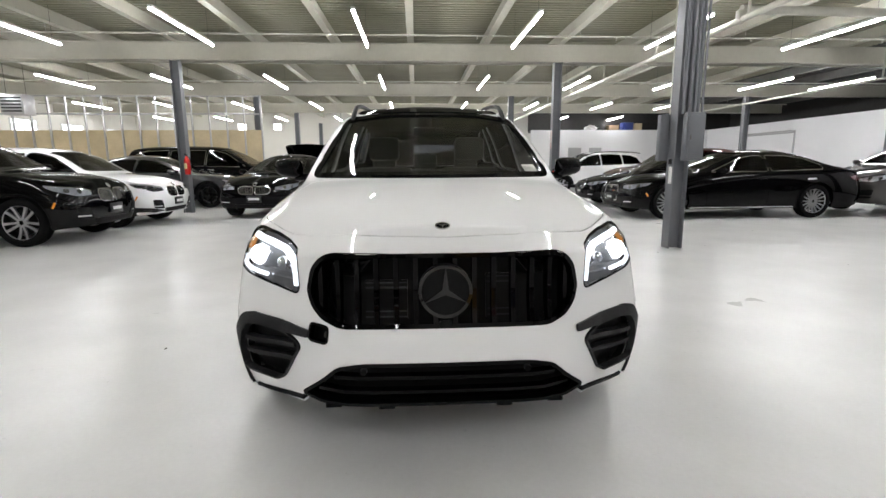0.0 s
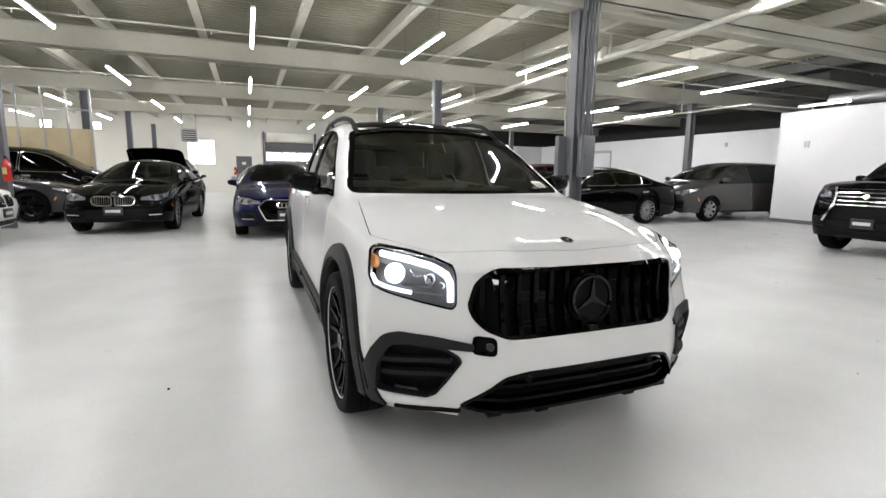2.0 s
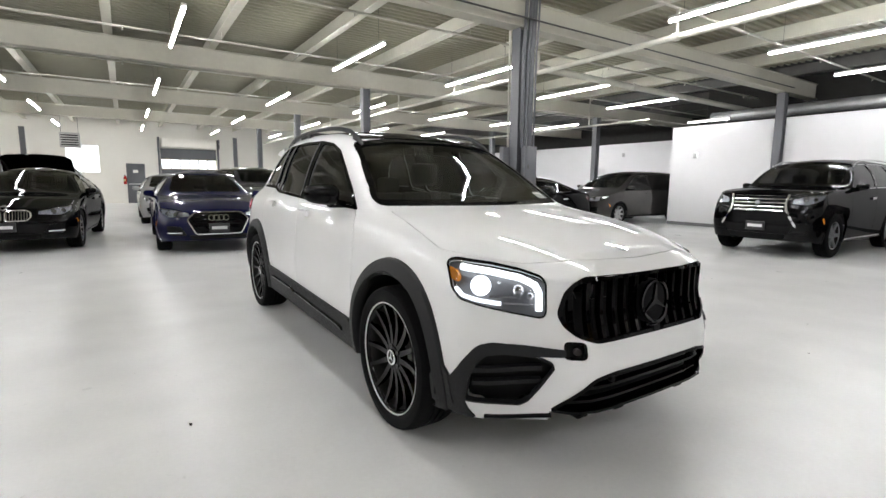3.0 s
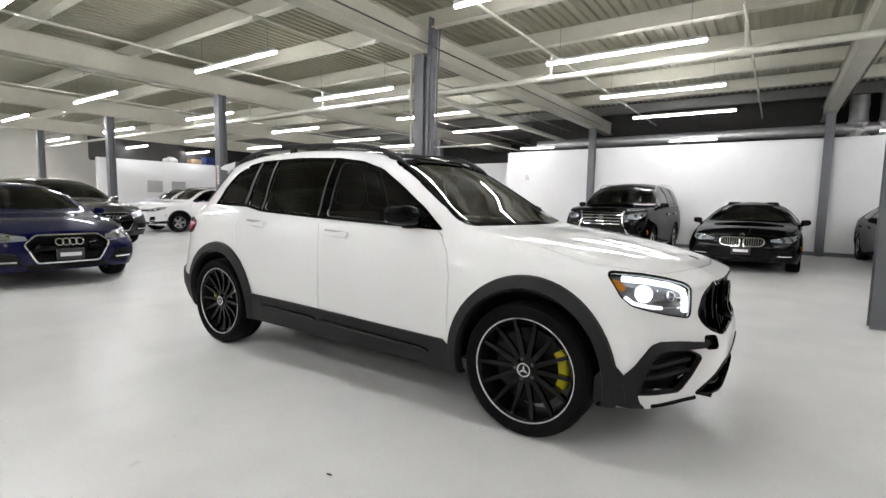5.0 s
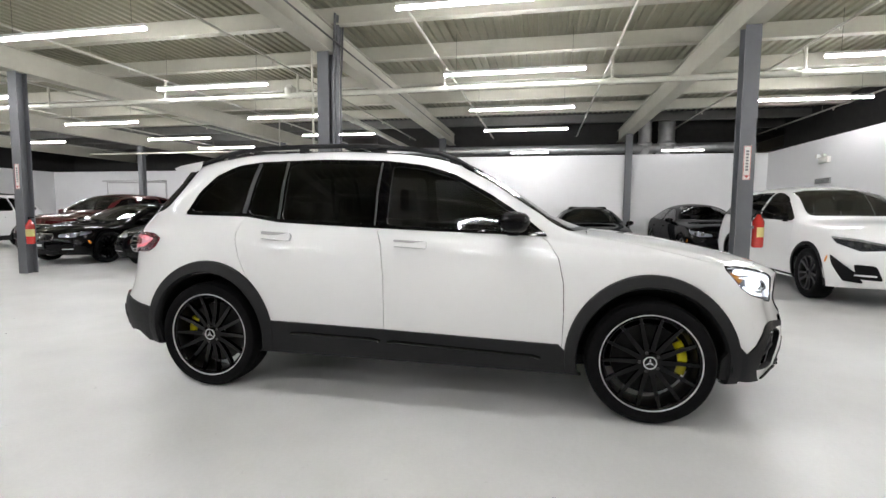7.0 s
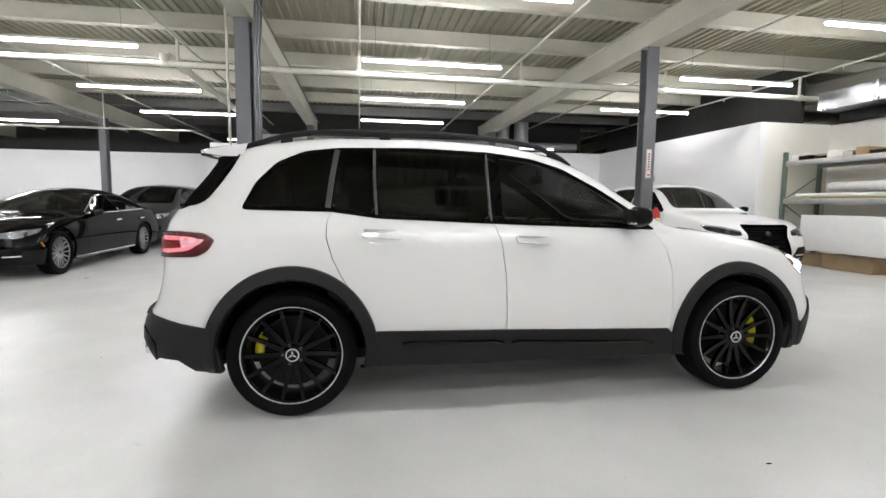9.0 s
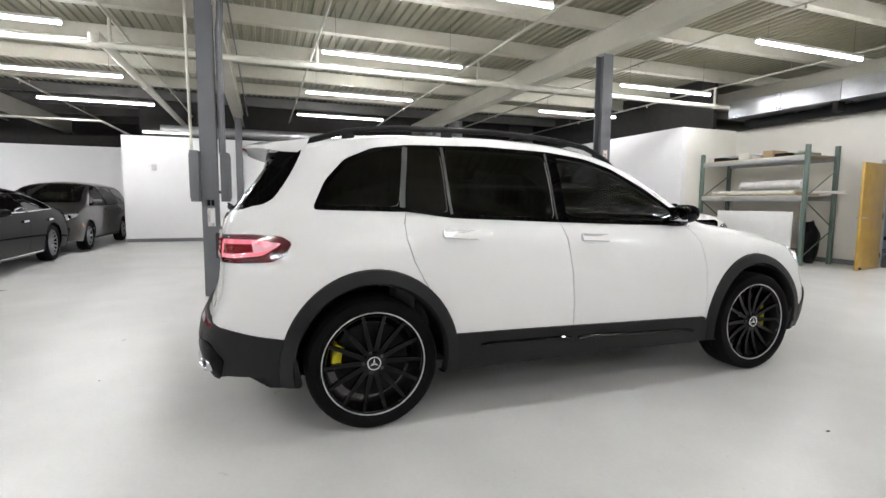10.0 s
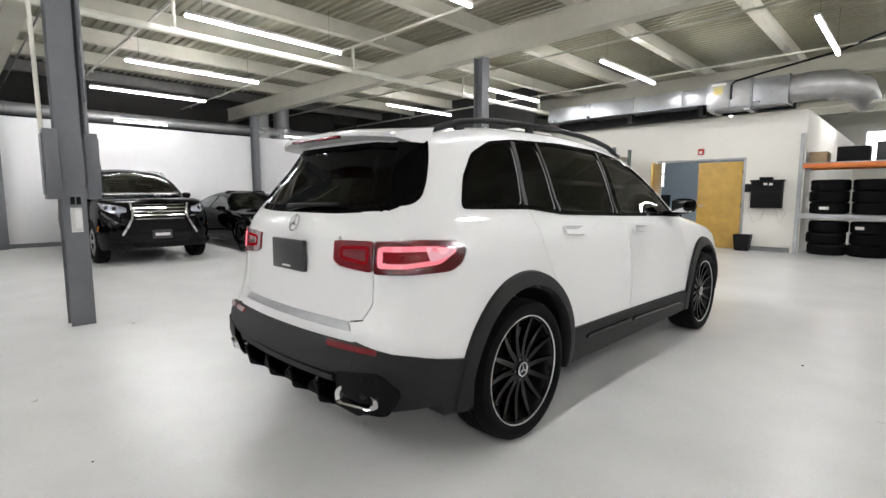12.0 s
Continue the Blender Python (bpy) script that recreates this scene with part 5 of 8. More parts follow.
arrow_sign(3.37, 0.70, 1.645, 2.09)
arrow_sign(3.37, 12.67, 1.55, 2.0)
for y0, y1, x0, x1, nm in ((6.38, 6.485, 3.43, 3.68, "south"), (6.71, 6.81, 3.25, 3.46, "north")):
    top = thing("electrical_panel", "grey steel electrical panel strapped to the column", "electrical panel")
    part("cabinet", boxes((x0, y0, 1.20, x1, y1, 1.82), bevel=0.006), COLUMN_GREY, top)
    yy = y0 - 0.012 if nm == "south" else y1
    part("door", boxes((x0 + 0.03, yy, 1.24, x1 - 0.03, yy + 0.012, 1.78), bevel=0.003), COLUMN_GREY, top)
    part("latch", boxes((x0 + 0.045, yy - 0.008, 1.47, x0 + 0.06, yy + 0.014, 1.53)), STEEL, top)
    top.location.y = 0.08
    part("mounting_strut", boxes((3.44, y1, 1.3, 3.60, y1 + 0.032, 1.34) if nm == "south" else (3.38, y0 - 0.02, 1.3, 3.60, y0, 1.34)), STEEL, top)
top = thing("column_conduits", "grey steel conduits bundled up the column", "conduit")
top.location.y = 0.08
for x, y, r, z0 in ((3.42, 6.47, 0.022, 1.8), (3.49, 6.46, 0.028, 1.8), (3.56, 6.465, 0.022, 1.8), (3.65, 6.44, 0.016, 1.8), (3.61, 6.47, 0.022, 1.8), (3.385, 6.46, 0.014, 2.1)):
    bm = bmesh.new()
    tube(bm, [(x, y, z0), (x, y, 3.3), (x, y - 0.02, 3.45), (x, y - 0.05, 4.2)], r, 10)
    part("conduit", bm, COLUMN_GREY, top)
bm = bmesh.new()
tube(bm, [(3.42, 6.80, 1.8), (3.42, 6.82, 4.3)], 0.018, 8)
part("conduit", bm, PIPE_PAINT, top, "cream painted conduit")
part("outlet_box", boxes((3.36, 6.54, 1.13, 3.371, 6.66, 1.24), bevel=0.003), COLUMN_GREY, top)
part("outlet_face", boxes((3.355, 6.56, 1.15, 3.36, 6.595, 1.22), (3.355, 6.605, 1.15, 3.36, 6.64, 1.22)), PLASTIC_BLACK, top)
tag = thing("inspection_tag", "small white printed tag on the column", "tag")
tag.location.y = 0.08
part("sheet", boxes((3.370, 6.555, 0.89, 3.374, 6.645, 1.12)), PAPER, tag)
part("print", boxes((3.368, 6.565, 0.93, 3.370, 6.60, 1.10), (3.368, 6.60, 0.93, 3.370, 6.61, 1.08)), PLATE_WHITE, tag)


# ---- office wall, doors and office ----
def door_leaf(name, label, m, w=0.92):
    top = thing(name, label, "door")
    part("leaf", boxes((0, -0.022, 0.01, w, 0.022, 1.985), bevel=0.003), OAK, top)
    for s in (-1, 1):
        bm = bmesh.new()
        lathe(bm, [(0.022 * s, 0.028), (0.030 * s, 0.028), (0.032 * s, 0.0)], 16, "y", (w - 0.07, 0, 0.98))
        tube(bm, [(w - 0.07, 0.03 * s, 0.98), (w - 0.07, 0.065 * s, 0.98), (w - 0.19, 0.065 * s, 0.98)], 0.009, 8)
        part("lever_handle", bm, RIM_SILVER, top)
    for z in (0.25, 1.0, 1.75):
        bm = bmesh.new()
        tube(bm, [(0, 0.024, z - 0.05), (0, 0.024, z + 0.05)], 0.008, 8)
        part("hinge", bm, STEEL, top)
    part("kick_stop", boxes((w - 0.12, 0.022, 0.02, w - 0.08, 0.05, 0.06)), PLASTIC_BLACK, top)
    top.matrix_world = m
    tagged(top, kind="structure")
    return top


left = door_leaf("door_1", "open oak veneer door leaf swung into the hall", pose(2.42, -5.03, 0, 0, 0, 99))
part("notice", boxes((0.40, -0.026, 1.35, 0.58, -0.023, 1.62)), PAPER, left, "white paper notice")
door_leaf("door_2", "closed oak veneer door leaf with steel lever", pose(0.62, -5.06, 0, 0, 0, 0))
slab("door_frame", "grey steel frame of the double door", "door frame", STUD, (0.56, -5.22, 0, 0.60, -5.035, 2.03), (2.45, -5.22, 0, 2.49, -5.035, 2.03), (0.56, -5.22, 2.03, 2.49, -5.035, 2.07))
slab("office_floor", "grey office carpet", "floor", CARPET, (-0.35, -10.0, 0.0, 5.75, -5.2, 0.006))
slab("office_walls", "blue grey painted office walls", "wall", WALL_BLUE, (-0.35, -10.15, 0, 4.1, -10.0, 2.9), (4.9, -10.15, 0, 5.75, -10.0, 2.9), (4.1, -10.15, 0, 4.9, -10.0, 1.5), (4.1, -10.15, 2.4, 4.9, -10.0, 2.9), (5.75, -10.15, 0, 5.9, -5.2, 2.9), (-0.349, -10.0, 0, -0.34, -5.2, 2.9))
slab("office_ceiling", "white office ceiling", "ceiling", WALL_WHITE, (-0.34, -10.0, 2.9, 5.75, -5.2, 2.98))
# unseen fill panel, added so that the office is bright enough
lamp = thing("office_fill_panel", "unseen glowing panel added under the office ceiling to brighten the room", "ceiling light")
part("frame", boxes((1.4, -8.0, 2.86, 2.6, -7.4, 2.9), bevel=0.004), FIXTURE_WHITE, lamp)
part("diffuser", boxes((1.43, -7.97, 2.85, 2.57, -7.43, 2.86)), glow("office_fill_glow", (0.97, 1.0, 1.0), 34.0), lamp)
win = thing("window_3", "bright office window with a white middle rail", "window", kind="structure")
part("window_frame", boxes((4.1, -10.1, 1.5, 4.14, -10.0, 2.4), (4.86, -10.1, 1.5, 4.9, -10.0, 2.4), (4.14, -10.1, 1.5, 4.86, -10.0, 1.54), (4.14, -10.1, 2.36, 4.86, -10.0, 2.4), (4.14, -10.1, 1.92, 4.86, -9.99, 1.97)), FIXTURE_WHITE, win)
part("pane", boxes((4.14, -10.12, 1.54, 4.86, -10.11, 2.36)), SKY_GLOW, win)
desk = thing("desk", "grey office desk on a metal pedestal", "desk")
part("desktop", boxes((2.70, -8.3, 0.72, 4.10, -7.6, 0.75), bevel=0.006), STUD, desk)
for x in (2.85, 3.95):
    part("leg", boxes((x - 0.03, -7.98, 0.04, x + 0.03, -7.92, 0.72), bevel=0.005), PLASTIC_BLACK, desk)
    part("foot", boxes((x - 0.03, -8.25, 0.006, x + 0.03, -7.65, 0.04), bevel=0.008), PLASTIC_BLACK, desk)
mon = thing("monitor", "black computer monitor on the desk", "monitor")
part("screen", boxes((3.20, -8.06, 0.88, 3.75, -8.02, 1.24), bevel=0.008), PLASTIC_BLACK, mon)
part("stand", boxes((3.45, -8.09, 0.75, 3.51, -8.05, 0.95), (3.35, -8.15, 0.75, 3.61, -7.97, 0.762), bevel=0.004), PLASTIC_BLACK, mon)
box1 = thing("tissue_box", "small cream carton on the desk", "box")
part("carton", boxes((2.95, -7.82, 0.75, 3.21, -7.70, 0.83), bevel=0.004), PAPER, box1)
chair = thing("office_chair", "black office chair on a five-star base", "chair")
part("seat", boxes((3.05, -7.5, 0.42, 3.5, -7.05, 0.5), bevel=0.03), PLASTIC_BLACK, chair)
part("column", boxes((3.26, -7.30, 0.12, 3.3, -7.26, 0.42)), STEEL, chair)
for k in range(5):
    t = math.tau * k / 5
    bm = bmesh.new()
    tube(bm, [(3.28, -7.28, 0.13), (3.28 + 0.3 * math.cos(t), -7.28 + 0.3 * math.sin(t), 0.07)], [0.022, 0.014], 8)
    lathe(bm, [(-0.02, 0.0), (-0.02, 0.03), (0.02, 0.03), (0.02, 0)], 10, "x", (3.28 + 0.3 * math.cos(t), -7.28 + 0.3 * math.sin(t), 0.036))
    part("castor_leg", bm, RIM_SILVER, chair)
al = thing("fire_alarm", "small red fire alarm strobe over the door", "alarm")
part("base", boxes((1.44, -5.05, 2.17, 1.57, -5.01, 2.31), bevel=0.006), RED_ENAMEL, al)
part("strobe", boxes((1.475, -5.01, 2.20, 1.535, -4.99, 2.26), bevel=0.008), FIXTURE_WHITE, al)
tb = thing("wall_cabinet", "black wall cabinet with a device on top and hanging cables", "cabinet")
part("cabinet", boxes((-0.17, -5.05, 0.95, 0.40, -4.85, 1.52), bevel=0.01), PLASTIC_BLACK, tb)
for z in (1.12, 1.30):
    part("drawer_gap", boxes((-0.16, -4.85, z, 0.39, -4.845, z + 0.008)), LAMP_HOUSING, tb)
part("shelf", boxes((-0.19, -5.05, 1.52, 0.42, -4.82, 1.56), bevel=0.004), PLASTIC_BLACK, tb)
part("device", boxes((0.02, -5.0, 1.56, 0.26, -4.86, 1.62), (0.44, -5.04, 1.3, 0.54, -4.95, 1.48), bevel=0.008), PLASTIC_BLACK, tb)
part("stickers", boxes((0.0, -4.849, 1.44, 0.07, -4.846, 1.49), (0.1, -4.849, 1.45, 0.17, -4.846, 1.49)), PAPER, tb)
for pts in ([(0.45, -5.03, 1.3), (0.46, -5.02, 0.9), (0.36, -5.02, 0.62), (0.2, -5.02, 0.72), (0.16, -5.02, 0.95)], [(-0.05, -5.02, 0.95), (-0.12, -5.02, 0.62), (-0.24, -5.02, 0.86), (-0.18, -5.02, 0.95)]):
    bm = bmesh.new()
    tube(bm, pts, 0.005, 6)
    part("cable", bm, STUD, tb)
bn = thing("waste_bin", "black plastic waste bin by the wall", "bin")
bm = bmesh.new()
rows = [[bm.verts.new((0.50 + sx * w, -4.86 + sy * d, z)) for sx, sy in ((-1, -1), (1, -1), (1, 1), (-1, 1))] for w, d, z in ((0.13, 0.10, 0.0), (0.165, 0.13, 0.36), (0.155, 0.12, 0.36), (0.12, 0.09, 0.02))]
for a, b in zip(rows, rows[1:]):
    for k in range(4):
        bm.faces.new((a[k], a[(k + 1) % 4], b[(k + 1) % 4], b[k]))
bm.faces.new(rows[0][::-1])
bm.faces.new(rows[-1])
part("bucket", bm, PLASTIC_BLACK, bn)


# ---- green storage rack with boxes and rolls ----
def rack(name, label, x0, x1, y0, y1, h, levels, post, beam, deck_mat, m=None):
    top = thing(name, label, "shelving")
    for x in (x0, x1):
        for y in (y0, y1):
            bm = bmesh.new()
            box(bm, x - 0.035, y - 0.035, 0, x - 0.028, y + 0.035, h)
            box(bm, x + 0.028, y - 0.035, 0, x + 0.035, y + 0.035, h)
            box(bm, x - 0.028, y + 0.028, 0, x + 0.028, y + 0.035, h)
            part("post", bm, post, top)
        bm = bmesh.new()
        for k in range(int(h / 0.6)):
            z = 0.15 + 0.6 * k
            tube(bm, [(x, y0, z), (x, y1, min(h, z + 0.55))] if k % 2 else [(x, y1, z), (x, y0, min(h, z + 0.55))], 0.012, 6)
        part("brace", bm, post, top)
    for z, th, *own in levels:
        for y in (y0, y1):
            part("beam", boxes((x0, y - 0.025, z - th, x1, y + 0.025, z), bevel=0.004), own[0] if own else beam, top)
        part("shelf_board", boxes((x0 + 0.04, y0 - 0.02, z, x1 - 0.04, y1 + 0.02, z + 0.018)), deck_mat, top)
    return top


_rack = rack("storage_rack", "green steel storage rack loaded with cartons and rolls", 3.12, 5.52, -4.78, -3.90, 2.38, ((2.17, 0.10), (1.38, 0.10)), RACK_GREEN, RACK_GALV, PLY)


part("front_panel", boxes((3.30, -3.872, 0.34, 5.0, -3.852, 1.06), bevel=0.004), FIXTURE_WHITE, _rack, "large white panel fixed across the front")


def loose_box(name, label, x0, y0, z0, x1, y1, z1, material, rz=0):
    bm = bmesh.new()
    box(bm, -(x1 - x0) / 2, -(y1 - y0) / 2, 0, (x1 - x0) / 2, (y1 - y0) / 2, z1 - z0, bevel=0.006)
    ob = tagged(mesh_ob(name, bm, material), label, "box", "stored boxes")
    ob.matrix_world = pose((x0 + x1) / 2, (y0 + y1) / 2, z0, 0, 0, rz)
    return ob


random.seed(4)
x = 3.25
while x < 5.4:
    w, h = random.uniform(0.14, 0.38), random.uniform(0.05, 0.16)
    mt = random.choice((CARDBOARD, CARDBOARD, PAPER, RACK_GREEN, PLASTIC_BLACK, STUD))
    loose_box("carton", "flat carton lying on the top shelf", x, -4.5, 2.188, x + w, -3.98, 2.188 + h, mt, random.uniform(-8, 8))
    if random.random() < 0.5:
        loose_box("carton", "small carton stacked on another", x + 0.02, -4.3, 2.190 + h, x + w * 0.8, -4.0, 2.19 + h + random.uniform(0.03, 0.07), random.choice((CARDBOARD, PAPER, STUD)), random.uniform(-10, 10))
    x += w + random.uniform(0.02, 0.08)
for k, (x0, x1, z, r, mt, lb) in enumerate(((3.25, 4.55, 1.62, 0.085, CANVAS, "thick roll wrapped in white plastic"), (3.3, 4.7, 1.565, 0.05, PAPER, "cream paper roll on the middle shelf"), (2.6, 3.9, 1.45, 0.03, FIXTURE_WHITE, "white tube sticking out past the rack"), (3.4, 5.3, 1.46, 0.045, PAPER, "long pale paper roll on the middle shelf"))):
    bm = bmesh.new()
    tube(bm, [(x0 + (x1 - x0) * q / 14, -4.02 - 0.11 * (k % 3), z) for q in range(15)], [r * (1 + 0.05 * math.sin(3.1 * q + k)) for q in range(15)], 14)
    tagged(mesh_ob("roll", bm, mt), lb, "roll")
loose_box("board_stack", "stack of flat boards on the middle shelf", 3.3, -4.6, 1.40, 5.0, -4.05, 1.455, CARDBOARD)
loose_box("carton", "brown carton on the floor below the rack", 3.6, -4.6, 0.0, 4.6, -4.0, 0.28, CARDBOARD)
loose_box("carton", "brown carton on the floor below the rack", 4.7, -4.6, 0.0, 5.3, -4.1, 0.24, CARDBOARD)
bm = bmesh.new()
bmesh.ops.create_icosphere(bm, subdivisions=3, radius=1)
for v in bm.verts:
    n = noise.noise(v.co * 1.7) * 0.25
    v.co = Vector((3.32 + v.co.x * 0.15 * (1 + n), -4.45 + v.co.y * 0.2 * (1 + n), max(0.0, 0.42 + v.co.z * 0.45 * (1 + n))))
tagged(mesh_ob("bag", bm, PLASTIC_BLACK), "black bag slumped beside the rack post", "bag")


# ---- tyre rack ----
rack("tyre_rack", "galvanised rack with an orange top beam holding tyres", -0.45, -3.1, -6.0, -4.95, 2.5, ((1.88, 0.10), (0.83, 0.08, RACK_GALV)), RACK_GALV, RACK_ORANGE, RACK_GALV)


def tyre(labelled=False):
    top = thing("tyre", "black car tyre with a paper label stacked on the rack" if labelled else "black car tyre stacked flat on the rack", "tyre", "stacked tyres")
    bm = bmesh.new()
    w, R, r = 0.115, 0.335, 0.225
    prof = [(-w * 0.8, r), (-w, r + 0.03), (-w, r + 0.07), (-w * 0.85, R - 0.01), (-w * 0.6, R)]
    for q in (-0.3, 0.0, 0.3):
        prof += [(w * (q - 0.05), R), (w * (q - 0.04), R - 0.008), (w * (q + 0.04), R - 0.008), (w * (q + 0.05), R)]
    prof += [(-a, b) for a, b in prof[4::-1]]
    lathe(bm, prof, 36, "z")
    part("carcass", bm, RUBBER, top)
    if labelled:
        bm = bmesh.new()
        lathe(bm, [(-0.03, 0.3355), (0.03, 0.3355)], 6, "z", span=0.5)
        bmesh.ops.transform(bm, matrix=pose(0, 0, 0, 0, 0, 45), verts=bm.verts)
        part("paper_label", bm, PAPER, top)
    return top


_t, _u = tyre(), tyre(True)
_u.matrix_world = pose(-2.32, -5.32, 0.85 + 0.118 + 0.232 * 3, 0, 0, 10)
_n = 0
for x in (-0.93, -1.62, -2.32):
    for base, count in ((0.0, 3), (0.85, 3)):
        for k in range(count):
            m = pose(x + random.uniform(-0.02, 0.02), -5.32 + random.uniform(-0.03, 0.03), base + 0.118 + 0.232 * k, 0, 0, random.uniform(0, 70) if x > -1.3 else random.uniform(-10, 20))
            if _n == 0:
                _t.matrix_world = m
            else:
                copy_thing(_u if _n in (3, 8, 13) else _t, m)
            _n += 1
for x0, x1, h, mt, lb in ((-0.55, -0.85, 0.22, CARDBOARD, "brown carton on top of the tyre rack"), (-1.0, -1.5, 0.30, PLASTIC_BLACK, "black bundle on top of the tyre rack"), (-1.6, -2.3, 0.36, LAMP_HOUSING, "dark crate on top of the tyre rack"), (-2.4, -3.0, 0.3, CARDBOARD, "brown carton on top of the tyre rack")):
    loose_box("carton", lb, x1, -5.7, 1.90, x0, -5.1, 1.90 + h, mt)
win = thing("window_2", "bright high window beyond the tyre rack", "window", kind="structure")
part("window_frame", boxes((-2.6, YS, 2.1, -0.7, YS + 0.06, 3.5), bevel=0.01), FIXTURE_WHITE, win)
part("pane", boxes((-2.5, YS + 0.06, 2.2, -0.8, YS + 0.07, 3.4)), SKY_GLOW, win)

# ---- stud partition with plywood ----
part_wall = thing("wall_partition", "open metal stud partition with plywood sheets below", "partition", kind="structure")
for x in np.arange(-16.6, -5.6, 0.61):
    part("stud", boxes((x - 0.02, 18.42, 0, x + 0.02, 18.50, 3.6)), STUD, part_wall)
for x in np.arange(-16.6, -6.5, 1.22):
    part("plywood_sheet", boxes((x + 0.004, 18.502, 0, x + 1.216, 18.53, 2.42), bevel=0.002), PLY, part_wall)
part("rail", boxes((-16.9, 18.43, 2.95, -5.7, 18.49, 3.0), (-16.9, 18.42, 3.57, -5.7, 18.50, 3.6)), STUD, part_wall)


def window_unit(name, label, x0, x1, z0, z1, y, n):
    top = thing(name, label, "window", kind="structure")
    rows = [(x0, y - 0.06, z0, x1, y, z0 + 0.05), (x0, y - 0.06, z1 - 0.05, x1, y, z1)]
    for k in range(n + 1):
        x = x0 + (x1 - x0) * k / n
        rows.append((x - 0.025, y - 0.05, z0 + 0.05, x + 0.025, y, z1 - 0.05))
    part("window_frame", boxes(*rows), FIXTURE_WHITE, top)
    for k in range(n):
        a, b = x0 + (x1 - x0) * k / n + 0.025, x0 + (x1 - x0) * (k + 1) / n - 0.025
        part("pane", boxes((a, y - 0.02, z0 + 0.05, b, y - 0.012, z1 - 0.05)), SKY_GLOW, top)
    return top


window_unit("window_1", "bright daylight window in the end wall", -4.32, -2.93, 1.55, 2.98, YN + 0.2, 2)
rd = thing("roller_door", "grey sectional loading door with a row of bright panes", "garage door", kind="structure")
for z0, z1 in ((0.0, 0.46), (0.46, 0.92), (0.92, 1.38), (1.38, 1.83), (2.40, 2.95)):
    part("panel", boxes((-0.22, YN + 0.08, z0 + 0.005, 2.56, YN + 0.12, z1 - 0.005), bevel=0.004), ROLLER_GREY, rd)
part("pane_rail", boxes((-0.22, YN + 0.08, 1.83, 2.56, YN + 0.12, 1.875), (-0.22, YN + 0.08, 2.345, 2.56, YN + 0.12, 2.40)), ROLLER_GREY, rd)
for q in range(6):
    x0 = -0.22 + 0.456 * q
    part("mullion", boxes((x0, YN + 0.08, 1.875, x0 + 0.05, YN + 0.12, 2.345)), ROLLER_GREY, rd)
    part("pane", boxes((x0 + 0.05, YN + 0.10, 1.875, x0 + 0.456, YN + 0.105, 2.345)), SKY_GLOW, rd)
part("lintel_box", boxes((-0.15, YN - 0.40, 3.0, 2.50, YN - 0.01, 3.45), bevel=0.01), WALL_CREAM, rd)
for x in (-0.34, 2.60):
    part("door_track", boxes((x, YN - 0.10, 0, x + 0.09, YN - 0.01, 3.0), (x, YN - 0.45, 3.0, x + 0.09, YN - 0.01, 3.5), bevel=0.004), ROLLER_GREY, rd)
dr = thing("door_3", "grey steel exit door in the end wall", "door", kind="structure")
part("leaf", boxes((-1.82, YN - 0.05, 0, -0.98, YN - 0.005, 2.08), bevel=0.004), ROLLER_GREY, dr)
part("push_bar", boxes((-1.76, YN - 0.10, 0.98, -1.04, YN - 0.05, 1.04), bevel=0.01), STUD, dr)
part("notice", boxes((-1.52, YN - 0.056, 1.6, -1.30, YN - 0.05, 1.75)), PAPER, dr)


def unit_heater(name, label, x, y, z):
    top = thing(name, label, "heater")
    part("cabinet", boxes((x - 0.35, y - 0.25, z, x + 0.35, y + 0.25, z + 0.62), bevel=0.01), STUD, top)
    for k in range(5):
        part("louvre", boxes((x - 0.30, y - 0.275, z + 0.08 + 0.1 * k, x + 0.30, y - 0.25, z + 0.13 + 0.1 * k)), LAMP_HOUSING, top)
    bm = bmesh.new()
    for sx in (-0.3, 0.3):
        tube(bm, [(x + sx, y, z + 0.6), (x + sx, y, 4.33)], 0.008, 6)
    part("hanger_rod", bm, STEEL, top)


unit_heater("unit_heater", "grey unit heater hung near the end wall", -3.78, 27.2, 2.58)
unit_heater("unit_heater", "grey unit heater hung before the stud partition", -12.6, 16.7, 2.76)


def floodlight(x, z):
    """A lit flood lamp on the end wall: housing, yoke and bright face."""
    top = thing("floodlight", "lit white floodlight on the far end wall", "floodlight", "end wall floodlights")
    part("housing", boxes((x - 0.25, YN - 0.34, z - 0.19, x + 0.25, YN - 0.22, z + 0.19), bevel=0.03), PLASTIC_BLACK, top)
    part("face", boxes((x - 0.23, YN - 0.352, z - 0.17, x + 0.23, YN - 0.342, z + 0.17), bevel=0.004), glow("floodlight_glow", (1.0, 1.0, 0.98), 9.0), top)
    part("yoke", boxes((x - 0.03, YN - 0.22, z - 0.05, x + 0.03, YN, z + 0.05), bevel=0.008), STEEL, top)


for x in (-10.56, -8.46):
    floodlight(x, 3.45)


